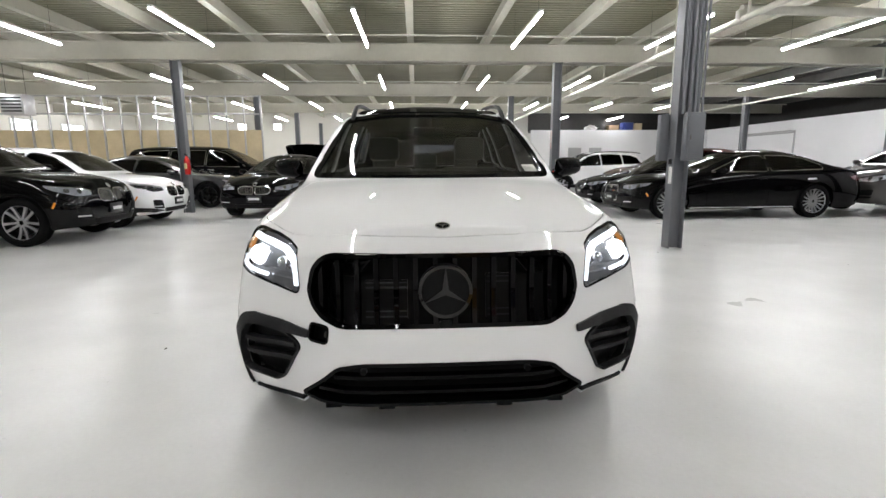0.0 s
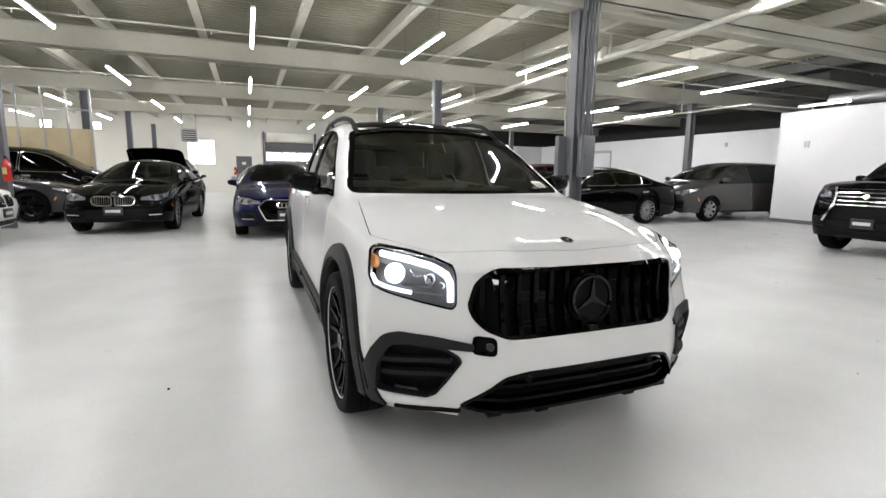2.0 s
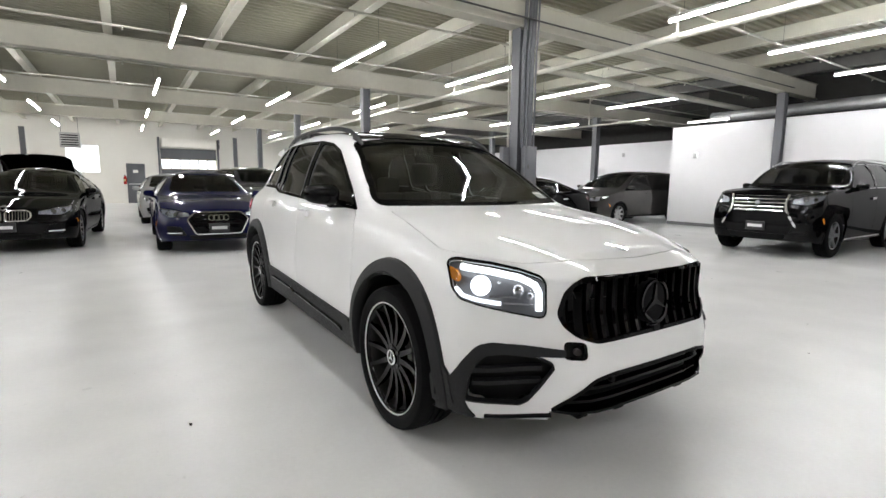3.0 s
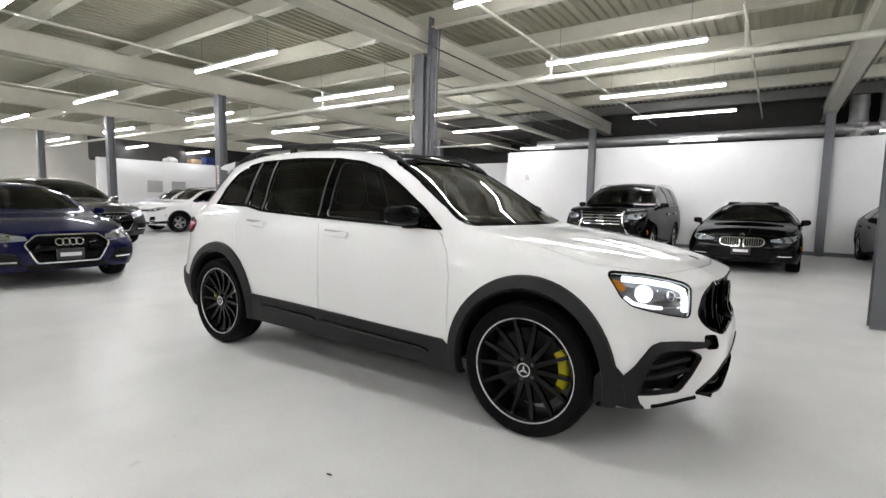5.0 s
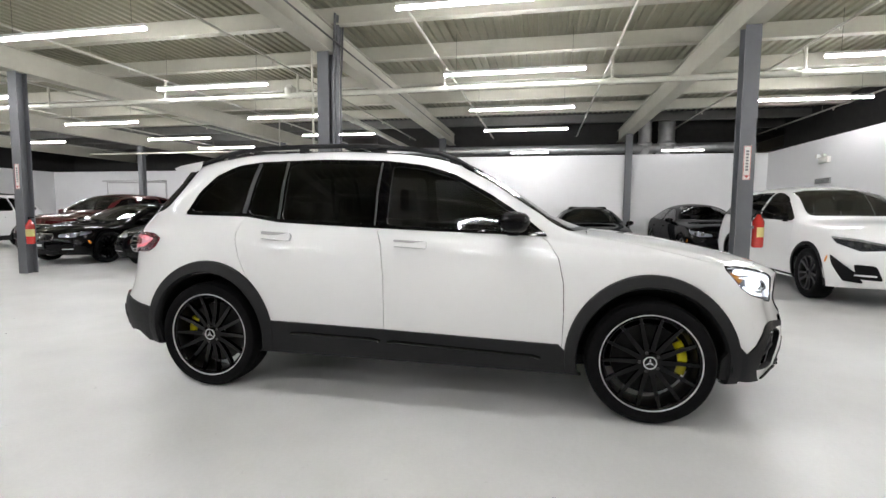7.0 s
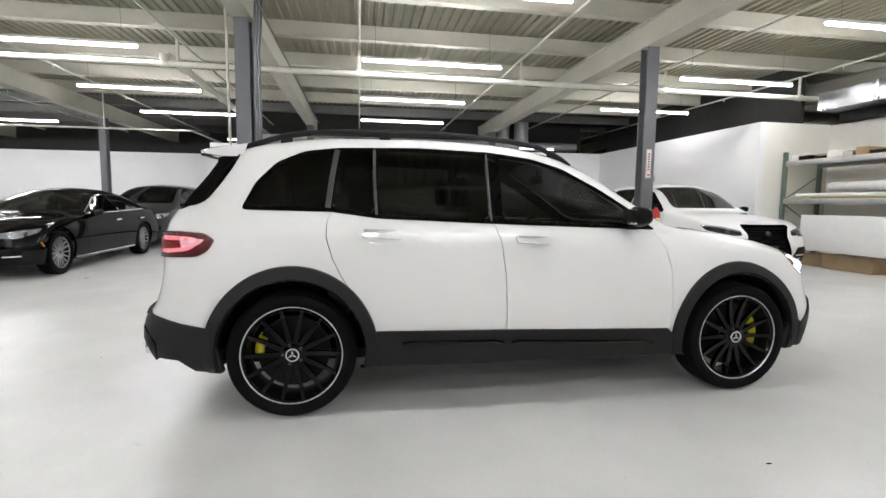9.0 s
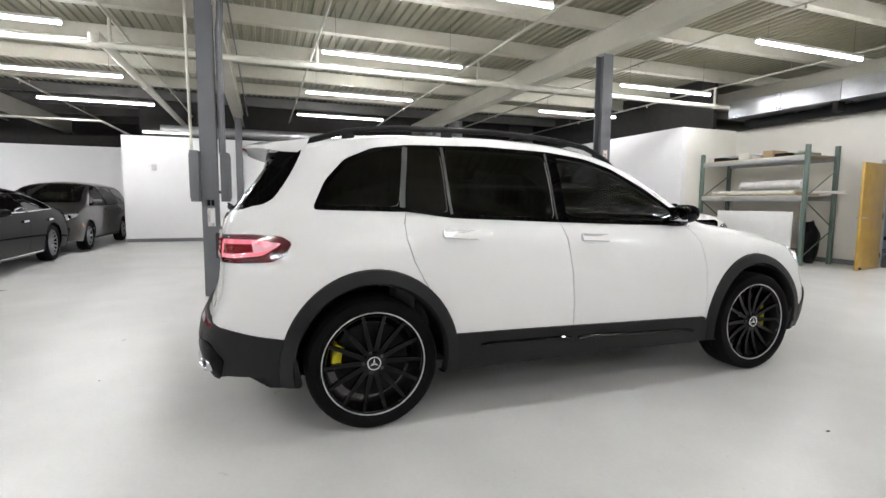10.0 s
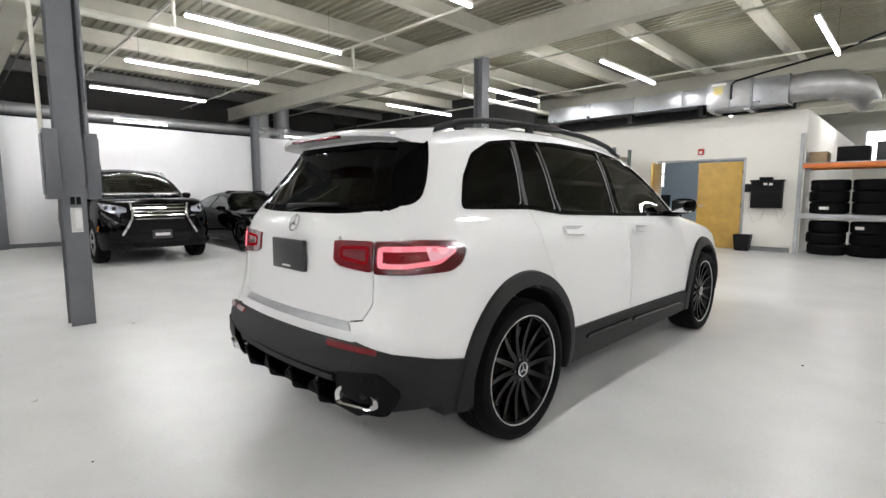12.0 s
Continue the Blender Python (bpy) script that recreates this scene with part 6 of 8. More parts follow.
def side_window(name, y0, y1, z0, z1):
    """A low bright window in the outer side wall, two panes in a frame."""
    top = thing(name, "bright strip window in the outer side wall", "window", kind="structure")
    ym = (y0 + y1) / 2
    part("window_frame", boxes((XW, y0, z0, XW + 0.06, y1, z0 + 0.05), (XW, y0, z1 - 0.05, XW + 0.06, y1, z1), (XW, y0, z0 + 0.05, XW + 0.06, y0 + 0.05, z1 - 0.05), (XW, y1 - 0.05, z0 + 0.05, XW + 0.06, y1, z1 - 0.05), (XW, ym - 0.025, z0 + 0.05, XW + 0.05, ym + 0.025, z1 - 0.05)), FIXTURE_WHITE, top)
    for a, b in ((y0 + 0.05, ym - 0.025), (ym + 0.025, y1 - 0.05)):
        part("pane", boxes((XW + 0.005, a, z0 + 0.05, XW + 0.02, b, z1 - 0.05)), SKY_GLOW, top)


for name, y0, y1 in (("window_8", 21.9, 23.4), ("window_9", 24.9, 26.5), ("window_10", 28.3, 30.1)):
    side_window(name, y0, y1, 2.2, 3.2)
pipe_run("gas_pipe", "dark pipe across the room behind the partition", ROLLER_GREY, ([(-17.0, 25.0, 3.62), (-13.4, 25.0, 3.62)], 0.05))
# ledge added to carry the boxes, in the near-black of the unlit void
slab("storage_ledge", "added ledge under the stored boxes, near-black like the unlit void", "ledge", VOID_SHADE, (6.4, 27.85, 2.9, 16.6, 28.5, 3.02))

STORE_BLUE = mat("blue_plastic_bin", (0.02, 0.035, 0.16), 0.5, var=0.15)
loose_box("storage_bin", "blue plastic bin on the ledge above the partition", 11.75, 27.92, 3.02, 12.35, 28.4, 3.45, STORE_BLUE)
loose_box("carton", "tan carton on the ledge above the partition", 12.42, 27.92, 3.02, 12.85, 28.4, 3.40, PLY)
loose_box("carton", "brown carton on the ledge above the partition", 10.95, 27.95, 3.02, 11.5, 28.4, 3.30, CARDBOARD)
bm = bmesh.new()
bmesh.ops.create_icosphere(bm, subdivisions=3, radius=1)
for v in bm.verts:
    k = 1 + 0.3 * noise.noise(v.co * 2.1)
    v.co = Vector((9.95 + v.co.x * 0.36 * k, 28.15 + v.co.y * 0.2 * k, max(3.02, 3.14 + v.co.z * 0.17 * k)))
tagged(mesh_ob("bag", bm, CANVAS), "white plastic bag slumped on the partition ledge", "bag")

# ---- openings and fittings on the white partitions ----
for x0, x1 in ((8.5, 9.33), (9.69, 10.5)):
    w = thing("window_5" if x0 < 9 else "window_6", "small grey hatch window in the white partition", "window", kind="structure")
    part("window_frame", boxes((x0, 27.67, 1.40, x1, 27.7, 1.45), (x0, 27.67, 2.04, x1, 27.7, 2.09), (x0, 27.67, 1.45, x0 + 0.04, 27.7, 2.04), (x1 - 0.04, 27.67, 1.45, x1, 27.7, 2.04)), FIXTURE_WHITE, w)
    part("pane", boxes((x0 + 0.04, 27.685, 1.45, x1 - 0.04, 27.69, 2.04)), HATCH_GREY, w)
w = thing("window_7", "grey framed service opening in the white partition", "window", kind="structure")
part("window_frame", boxes((16.56, 21.1, 1.2, 16.6, 21.16, 2.5), (16.56, 24.44, 1.2, 16.6, 24.5, 2.5), (16.56, 21.1, 2.44, 16.6, 24.5, 2.5)), STUD, w)
part("pane", boxes((16.58, 21.16, 1.2, 16.595, 24.44, 2.44)), WALL_WHITE, w)
part("light_shelf", boxes((16.3, 21.1, 2.5, 16.6, 24.5, 2.56)), STUD, w)
el = thing("emergency_light", "twin-head emergency light high on the white wall", "lamp")
part("battery_box", boxes((9.35, -3.3, 2.42, 9.75, -3.22, 2.56), bevel=0.012), PAPER, el)
for x in (9.42, 9.68):
    bm = bmesh.new()
    lathe(bm, [(-3.22, 0.0), (-3.22, 0.03), (-3.14, 0.055), (-3.13, 0.0)], 14, "y", (x, 0, 2.58))
    part("lamp_head", bm, PAPER, el)
vt = thing("wall_vent", "grey slotted wall vent", "vent")
part("vent_frame", boxes((9.3, -3.3, 1.92, 9.95, -3.27, 2.06), bevel=0.004), STUD, vt)
for k in range(4):
    part("slat", boxes((9.33, -3.272, 1.94 + 0.028 * k, 9.92, -3.262, 1.955 + 0.028 * k)), LAMP_HOUSING, vt)
for y, z, lb in ((8.9, 2.05, "small grey thermostat on the white wall"), (14.4, 2.45, "small grey sensor on the white wall")):
    t = thing("wall_sensor", lb, "sensor")
    xx = 12.66 if y < 9.5 else 16.6
    part("case", boxes((xx - 0.03, y, z, xx, y + 0.12, z + 0.16), bevel=0.006), STUD, t)

# ---- small marks lying on the floor ----
random.seed(11)
fl = bmesh.new()
for k in range(64):
    x, y = random.uniform(-7, 7), random.uniform(-3.5, 9.0)
    if abs(x) < 1.2 and 1.6 < y < 6.6:
        continue
    n, r, st, a0 = random.randint(5, 7), random.uniform(0.004, 0.012), random.uniform(1, 2.6), random.uniform(0, 3)
    pts = []
    for q in range(n):
        t = math.tau * q / n
        u, v = r * st * math.cos(t) * random.uniform(0.6, 1), r * math.sin(t) * random.uniform(0.5, 1)
        pts.append(fl.verts.new((x + u * math.cos(a0) - v * math.sin(a0), y + u * math.sin(a0) + v * math.cos(a0), 0.0015)))
    fl.faces.new(pts)
fl.normal_update()
for f in fl.faces:
    if f.normal.z < 0:
        f.normal_flip()
tagged(mesh_ob("floor_debris", fl, LAMP_HOUSING, smooth=False), "scattered small dark flecks and scuffs on the floor", "debris", kind="stuff")


# ---- parked cars in the hall ----
def facing(x, y, rz):
    return pose(x, y, 0, 0, 0, rz)


parked_car("suv", "black suv with twin rounded chrome grilles, parked by the partition", "suv", 4.72, 0.945, 1.67, 0.84, 2.86, BLACK_PAINT, facing(-5.02, 8.40, 92), R=0.36, rim=0.26, style="twin", spokes=10)
parked_car("suv", "white compact suv with a twin grille", "suv", 4.42, 0.90, 1.54, 0.83, 2.67, WHITE_PAINT, facing(-5.02, 10.52, 90), R=0.34, rim=0.24, spokes=5, arch=CLADDING, skirt=CLADDING, lamp=LAMP_HOUSING)
parked_car("sedan", "dark grey sedan with black wheels behind the column", "sedan", 5.0, 0.95, 1.46, 0.9, 3.05, DARKGREY_PAINT, facing(-4.98, 14.95, 90), R=0.35, rim=0.26, rim_mat=RIM_BLACK, grille="slots")
parked_car("suv", "long black suv parked beside the plywood partition", "van", 5.2, 1.0, 1.8, 1.0, 3.1, BLACK_PAINT, facing(-4.32, 17.2, 90), R=0.38, rim=0.26, trim=CHROME, grille="slots")
parked_car("sedan", "black sedan with twin chrome grilles, facing the aisle", "sedan", 4.95, 0.93, 1.46, 0.88, 2.97, BLACK_PAINT, facing(-3.6, 10.87, -4), R=0.34, rim=0.25, style="multi", spokes=12)
parked_car("suv", "black suv with its hood raised", "suv", 4.8, 0.95, 1.7, 0.9, 2.85, BLACK_PAINT, facing(-3.9, 17.4, 0), R=0.36, rim=0.26, hood_up=True)
parked_car("sedan", "black sedan parked far down the aisle", "sedan", 4.7, 0.92, 1.45, 0.9, 2.8, BLACK_PAINT, facing(-3.85, 23.75, 180))
parked_car("sedan", "dark blue sedan with a large six-sided grille", "sedan", 4.76, 0.925, 1.43, 0.87, 2.82, BLUE_PAINT, facing(-0.64, 9.52, -1), R=0.335, rim=0.25, style="multi", spokes=12, grille="hexagon")
parked_car("sedan", "silver sedan behind the blue one", "sedan", 4.7, 0.91, 1.44, 0.9, 2.8, SILVER_PAINT, facing(-0.72, 15.78, 0), grille="slots")
parked_car("suv", "dark grey suv with a large grille and lit headlights", "suv", 4.98, 0.99, 1.7, 0.95, 2.99, DARKGREY_PAINT, facing(1.9, 14.66, 8), R=0.37, rim=0.28, grille="hexagon", lamps_on=True)
parked_car("suv", "white compact suv with black roof rails", "suv", 4.4, 0.91, 1.64, 0.88, 2.64, WHITE_PAINT, facing(4.75, 19.82, -90), R=0.34, rim=0.22, grille="slots", rails=True, arch=CLADDING, skirt=CLADDING)
parked_car("suv", "silver suv beside the far partition", "suv", 4.6, 0.92, 1.65, 0.9, 2.7, SILVER_PAINT, facing(5.48, 22.85, -90), grille="slots")
parked_car("coupe", "black low sports coupe with black wheels", "sedan", 4.87, 0.95, 1.35, 0.85, 2.83, BLACK_PAINT, facing(4.55, 13.78, -92), R=0.345, rim=0.27, rim_mat=RIM_BLACK, style="twin", spokes=10)
parked_car("suv", "dark red suv behind the black coupe", "suv", 4.6, 0.93, 1.65, 0.9, 2.75, RED_PAINT, facing(6.15, 15.93, -90), grille="slots")
parked_car("sedan", "long black luxury sedan with chrome trim and multi-spoke wheels", "sedan", 5.29, 0.955, 1.45, 0.87, 3.2, BLACK_PAINT, facing(4.25, 10.85, -89), R=0.355, rim=0.265, style="multi", spokes=16, grille="upright", trim=CHROME)
parked_car("minivan", "grey minivan parked beyond the partition corner", "van", 5.2, 0.995, 1.70, 0.95, 3.0, GREY_PAINT, facing(9.65, 10.98, -90), R=0.345, rim=0.24, style="five", spokes=8, grille="slots")
parked_car("suv", "black boxy suv with a chrome slatted grille", "boxy", 4.88, 0.945, 1.80, 0.85, 2.79, BLACK_PAINT, facing(7.52, 4.82, -90), R=0.385, rim=0.25, style="five", spokes=6, grille="waisted", rails=True, trim=CHROME)
parked_car("coupe", "black sports coupe with twin grille", "sedan", 4.85, 0.95, 1.35, 0.85, 2.82, BLACK_PAINT, facing(7.42, 2.17, -91), R=0.345, rim=0.26, rim_mat=RIM_BLACK)
parked_car("sedan", "black sedan parked against the white wall", "sedan", 4.8, 0.91, 1.45, 0.85, 2.85, BLACK_PAINT, facing(8.55, -1.02, -88), R=0.335, rim=0.24, grille="upright")
parked_car("suv", "white suv with a black mesh spindle grille", "suv", 4.89, 0.945, 1.69, 0.96, 2.79, WHITE_PAINT, facing(3.10, -1.32, -90), R=0.36, rim=0.26, style="twin", spokes=10, rim_mat=DARKGREY_PAINT, grille="mesh", arch=PLASTIC_BLACK, lamp=LAMP_HOUSING)


# ---- the white suv in the middle ----
def hero_shape():
    s = dict(L=4.634, W=0.905)
    s["bottom"] = curve((0, 0.266), (0.5, 0.262), (1.4, 0.262), (3.3, 0.272), (4.2, 0.27), (4.634, 0.30))
    s["waist"] = curve((0, 0.56), (0.5, 0.62), (4.634, 0.64))
    s["belt"] = curve((0, 0.83), (0.15, 0.858), (0.5, 0.92), (1.0, 0.975), (1.5, 1.015), (2.3, 1.05), (3.3, 1.08), (4.3, 1.095), (4.634, 1.08))
    s["shoulder"] = curve((0, 0.0), (1.15, 0.0), (1.5, 0.03), (2.5, 0.04), (3.2, 0.06), (3.55, 0.095), (4.1, 0.105), (4.634, 0.09))
    s["top"] = curve((0, 0.86), (0.1, 0.908), (0.25, 0.952), (0.6, 1.02), (1.0, 1.073), (1.32, 1.112), (1.6, 1.285), (1.88, 1.465), (2.05, 1.548), (2.3, 1.605), (2.6, 1.638), (3.0, 1.652), (3.5, 1.645), (4.0, 1.618), (4.634, 1.55))
    s["edge"] = curve((0, 0.845), (0.1, 0.885), (0.25, 0.922), (0.6, 0.985), (1.0, 1.037), (1.32, 1.08), (1.6, 1.24), (1.88, 1.418), (2.05, 1.50), (2.3, 1.565), (2.6, 1.600), (3.0, 1.616), (3.5, 1.61), (4.0, 1.575), (4.634, 1.50))
    s["w_edge"] = curve((0, 0.60), (0.3, 0.66), (1.0, 0.715), (1.35, 0.745), (1.75, 0.685), (2.1, 0.62), (2.5, 0.593), (2.8, 0.58), (3.6, 0.553), (4.3, 0.52), (4.634, 0.50))
    s["w_belt"] = curve((0, 0.80), (0.5, 0.815), (1.0, 0.828), (1.5, 0.834), (2.5, 0.838), (3.5, 0.836), (4.2, 0.822), (4.634, 0.80))
    s["w_waist"] = curve((0, 0.852), (0.5, 0.872), (0.9, 0.888), (1.5, 0.888), (3.0, 0.888), (3.8, 0.898), (4.634, 0.875))
    s["w_bottom"] = curve((0, 0.805), (0.5, 0.845), (0.9, 0.862), (1.5, 0.865), (3.3, 0.865), (4.0, 0.86), (4.634, 0.82))
    s["front"] = curve((0.2, 0.09), (0.27, 0.045), (0.35, 0.03), (0.45, 0.021), (0.52, 0.024), (0.6, 0.045), (0.66, 0.063), (0.7, 0.072), (0.85, 0.074), (0.93, 0.106), (1.0, 0.13), (1.6, 0.2))
    s["bow"] = curve((0, 0), (0.3, 0.006), (0.4, 0.022), (0.5, 0.075), (0.55, 0.11), (0.65, 0.18), (0.8, 0.215), (0.92, 0.24))
    s["rear"] = curve((0.25, 0.10), (0.35, 0.03), (0.45, 0.0), (0.55, 0.015), (0.65, 0.07), (0.8, 0.105), (1.0, 0.12), (1.1, 0.14), (1.17, 0.18), (1.5, 0.39), (1.56, 0.36), (1.65, 0.32))
    s.update(round_f=0.25, cap_f=0.74, fade_f=1.0, round_r=0.45, cap_r=0.78, bow_r=0.12, fade_r=1.3, soft=2)
    return s


def circle(c, r, n=24, sx=1.0):
    return [(c[0] + sx * r * math.cos(t), c[1] + r * math.sin(t)) for t in np.linspace(0, math.tau, n, endpoint=False)]


def star(tree, view, c, r, parent, name, material, off=0.006, ring=0.008, depth=0.008):
    """A round badge: a ring with three spokes."""
    o = circle(c, r, 28)
    part(name + "_ring", patch(tree, o, view, off, depth, 9, hole=circle(c, r - ring, 28)), material, parent)
    for k in range(3):
        t = math.pi / 2 + math.tau * k / 3
        d, n = Vector((math.cos(t), math.sin(t))), Vector((-math.sin(t), math.cos(t)))
        q = Vector(c)
        tri = [tuple(q + n * r * 0.13), tuple(q - n * r * 0.13), tuple(q + d * (r - ring * 0.5))]
        part(name + "_spoke", patch(tree, tri, view, off, depth, 9), material, parent)


def hero():
    top = thing("suv", "white compact suv with black cladding, black grille and black multi-spoke wheels", "car")
    s = hero_shape()
    L, W, R = s["L"], s["W"], 0.358
    AX = (0.908, 3.738)
    bm = body_shell(s, 72, 2)
    tree = BVHTree.FromBMesh(bm)
    whole = bm.copy()
    skin = Skin(bm)
    RECEDE = curve((0.2, 0.045), (0.45, 0.04), (0.6, 0.036), (0.7, 0.022), (0.85, 0.012), (0.93, 0.006))
    ra = 0.425
    sides = ((LEFT, -1), (RIGHT, 1))
    glass = [
        [(1.53, 1.083), (1.66, 1.175), (1.86, 1.305), (2.08, 1.425), (2.28, 1.487), (2.50, 1.515), (2.50, 1.118)],
        [(2.585, 1.122), (2.585, 1.520), (3.0, 1.535), (3.255, 1.535), (3.245, 1.148)],
        [(3.28, 1.152), (3.285, 1.535), (3.475, 1.527), (3.52, 1.185), (3.40, 1.168)],
        [(3.56, 1.188), (3.505, 1.525), (3.66, 1.505), (3.82, 1.438), (3.93, 1.325), (4.0, 1.20)],
    ]
    doors = [
        [(1.40, 0.40), (1.395, 0.62), (1.40, 0.80), (1.43, 0.94), (1.49, 1.03), (1.545, 1.073), (2.0, 1.092), (2.56, 1.112), (2.52, 1.0), (2.495, 0.8), (2.487, 0.6), (2.485, 0.40)],
        [(2.491, 0.40), (2.493, 0.6), (2.501, 0.8), (2.526, 1.0), (2.566, 1.112), (3.25, 1.140), (3.52, 1.168), (3.545, 1.10), (3.545, 1.02), (3.51, 0.90), (3.46, 0.80), (3.35, 0.62), (3.30, 0.40)],
    ]
    for v, sg in sides:
        for d in doors:
            o = side_of(v, d)
            dm = cut(whole.copy(), o, v, keep=True, depth=-0.4)
            cut(bm, grown(o, 0.0045), v, depth=-0.4)
            shell_part("front_door" if d is doors[0] else "rear_door", dm, WHITE_PAINT, top, thick=0.03, skin=skin)
        for ax in AX:
            ring = [(ax + ra * math.cos(t), R + ra * math.sin(t)) for t in np.linspace(0, math.tau, 40, endpoint=False)]
            cut(bm, side_of(v, ring), v, depth=-0.4)
        for g in glass:
            o = rounded(g, 0.045, 4)
            cut(bm, side_of(v, o), v, depth=0)
            part("side_window", patch(tree, side_of(v, o), v, -0.004, 0.004, 0.08), GLASS_SIDE if g is glass[0] else GLASS_DARK, top)
        allg = rounded([(1.485, 1.062), (1.64, 1.185), (1.85, 1.32), (2.08, 1.445), (2.28, 1.505), (2.55, 1.54), (3.0, 1.556), (3.48, 1.546), (3.68, 1.522), (3.84, 1.452), (3.955, 1.33), (4.03, 1.172), (3.52, 1.163), (3.26, 1.128), (2.55, 1.098)], 0.03, 3)
        sur = patch(tree, side_of(v, allg), v, 0.004, 0, 0.08)
        for g in glass:
            cut(sur, side_of(v, rounded(g, 0.045, 4)), v, depth=0)
        thicken(sur, 0.009)
        part("window_surround", sur, GLOSS_BLACK, top, "gloss black window surround and pillars")
        for a, b, w in (((3.262, 1.146), (3.270, 1.536), 0.016), ((3.543, 1.182), (3.490, 1.530), 0.030), ((2.575, 1.116), (2.575, 1.522), 0.010)):
            mid = ((a[0] + b[0]) / 2 + 0.004, (a[1] + b[1]) / 2)
            part("window_divider", patch(tree, side_of(v, strip([a, mid, b], w)), v, 0.010, 0.006, 0.06), WINDOW_TRIM, top, "satin grey upright trim")
        line = [(1.50, 1.068), (2.0, 1.084), (2.55, 1.102), (3.26, 1.131), (3.52, 1.166), (4.0, 1.176)]
        part("belt_strip", patch(tree, side_of(v, strip(line, 0.010)), v, 0.008, 0.008, 0.08), GLOSS_BLACK, top)
        # cladding round the wheels and along the sill
        for ax in AX:
            a = np.linspace(-0.12 * math.pi, 1.12 * math.pi, 45)
            hw, top_z = (0.483, 0.508) if ax > 2 else (0.478, 0.503)
            q = bmesh.new()
            rows = []
            for t in a:
                c, s_ = math.cos(t), math.sin(t)
                row = []
                for w, dx in ((0.0, 0.0), (0.06, 0.020), (0.5, 0.028), (0.86, 0.030), (0.97, 0.018), (1.0, -0.03)):
                    u = side_of(v, [(ax + c * (hw + (0.405 - hw) * w), R + s_ * (top_z + (0.425 - top_z) * w))])[0]
                    hit = tree.ray_cast(v.solid(*u) - v.way * 5, v.way)[0]
                    hit = hit or tree.find_nearest(v.solid(*u) - v.way * 0.85)[0]
                    row.append(q.verts.new((sg * (abs(hit.x) + dx), hit.y, hit.z)))
                rows.append(row)
            for ra_, rb_ in zip(rows, rows[1:]):
                for k in range(5):
                    q.faces.new((ra_[k], ra_[k + 1], rb_[k + 1], rb_[k]))
            bmesh.ops.recalc_face_normals(q, faces=q.faces)
            if sum(f.normal.x * sg for f in q.faces) < 0:
                bmesh.ops.reverse_faces(q, faces=q.faces[:])
            part("wheel_arch_cladding", q, CLADDING, top)
            lin = bmesh.new()
            t0 = -0.02 * math.pi
            rows = []
            for x in (0.50, 0.885):
                rows.append([lin.verts.new((sg * x, ax + 0.425 * math.cos(t), R + 0.425 * math.sin(t))) for t in np.linspace(t0, math.pi - t0, 28)])
            for k in range(27):
                lin.faces.new((rows[0][k], rows[0][k + 1], rows[1][k + 1], rows[1][k]))
            lin.faces.new(rows[0])
            bmesh.ops.recalc_face_normals(lin, faces=lin.faces)
            thicken(lin, 0.006)
            part("wheel_arch_liner", lin, PLASTIC_BLACK, top)
        sill = [(1.36, 0.262), (3.30, 0.272), (3.27, 0.40), (3.285, 0.482), (2.5, 0.466), (1.42, 0.437), (1.38, 0.40)]
        part("sill_cladding", patch(tree, side_of(v, sill), v, 0.016, 0.03, 0.08), CLADDING, top)
        for a, b in (((1.52, 0.350), (2.46, 0.388)), ((2.51, 0.390), (3.12, 0.405))):
            line = [a, (a[0] + 0.05, a[1] + 0.012), ((a[0] + b[0]) / 2, (a[1] + b[1]) / 2 + 0.008), (b[0] - 0.05, b[1] + 0.006), b]
            part("sill_blade", light_bar(tree, v, side_of(v, line), 0.011, 0.020), PIANO_BLACK, top, "rounded gloss black blade")
        # handles in shallow cups
        for l0, z0 in ((2.216, 0.99), (3.127, 1.021)):
            o = circle((l0 + 0.105, z0 + 0.002), 0.040, 28, 2.4)
            part("handle_cup", patch(tree, side_of(v, o), v, 0.0012, 0.004, 0.05), WHITE_PAINT, top)
            bar = rounded([(l0, z0 - 0.016), (l0 + 0.22, z0 - 0.006), (l0 + 0.22, z0 + 0.034), (l0, z0 + 0.024)], 0.017, 4)
            part("door_handle", patch(tree, side_of(v, bar), v, 0.036, 0.022, 0.1), WHITE_PAINT, top)
            strp = rounded([(l0 + 0.10, z0 + 0.014), (l0 + 0.21, z0 + 0.018), (l0 + 0.21, z0 + 0.031), (l0 + 0.02, z0 + 0.024)], 0.004, 2)
            part("handle_strip", patch(tree, side_of(v, strp), v, 0.039, 0.02, 0.1), RIM_SILVER, top, "chrome handle strip")
        part("parking_sensor", patch(tree, side_of(v, circle((0.368, 0.588), 0.013, 14)), v, 0.002, 0.004, 9), WHITE_PAINT, top)
        # front corner: cladding blade, dark vent with fins
        ob = View((-sg * 0.6, 0.8, 0))
        def on(rows):
            return [ob.flat((sg * x, l + float(RECEDE(z)) * (1 - l) ** 1.6, z)) for x, l, z in rows]
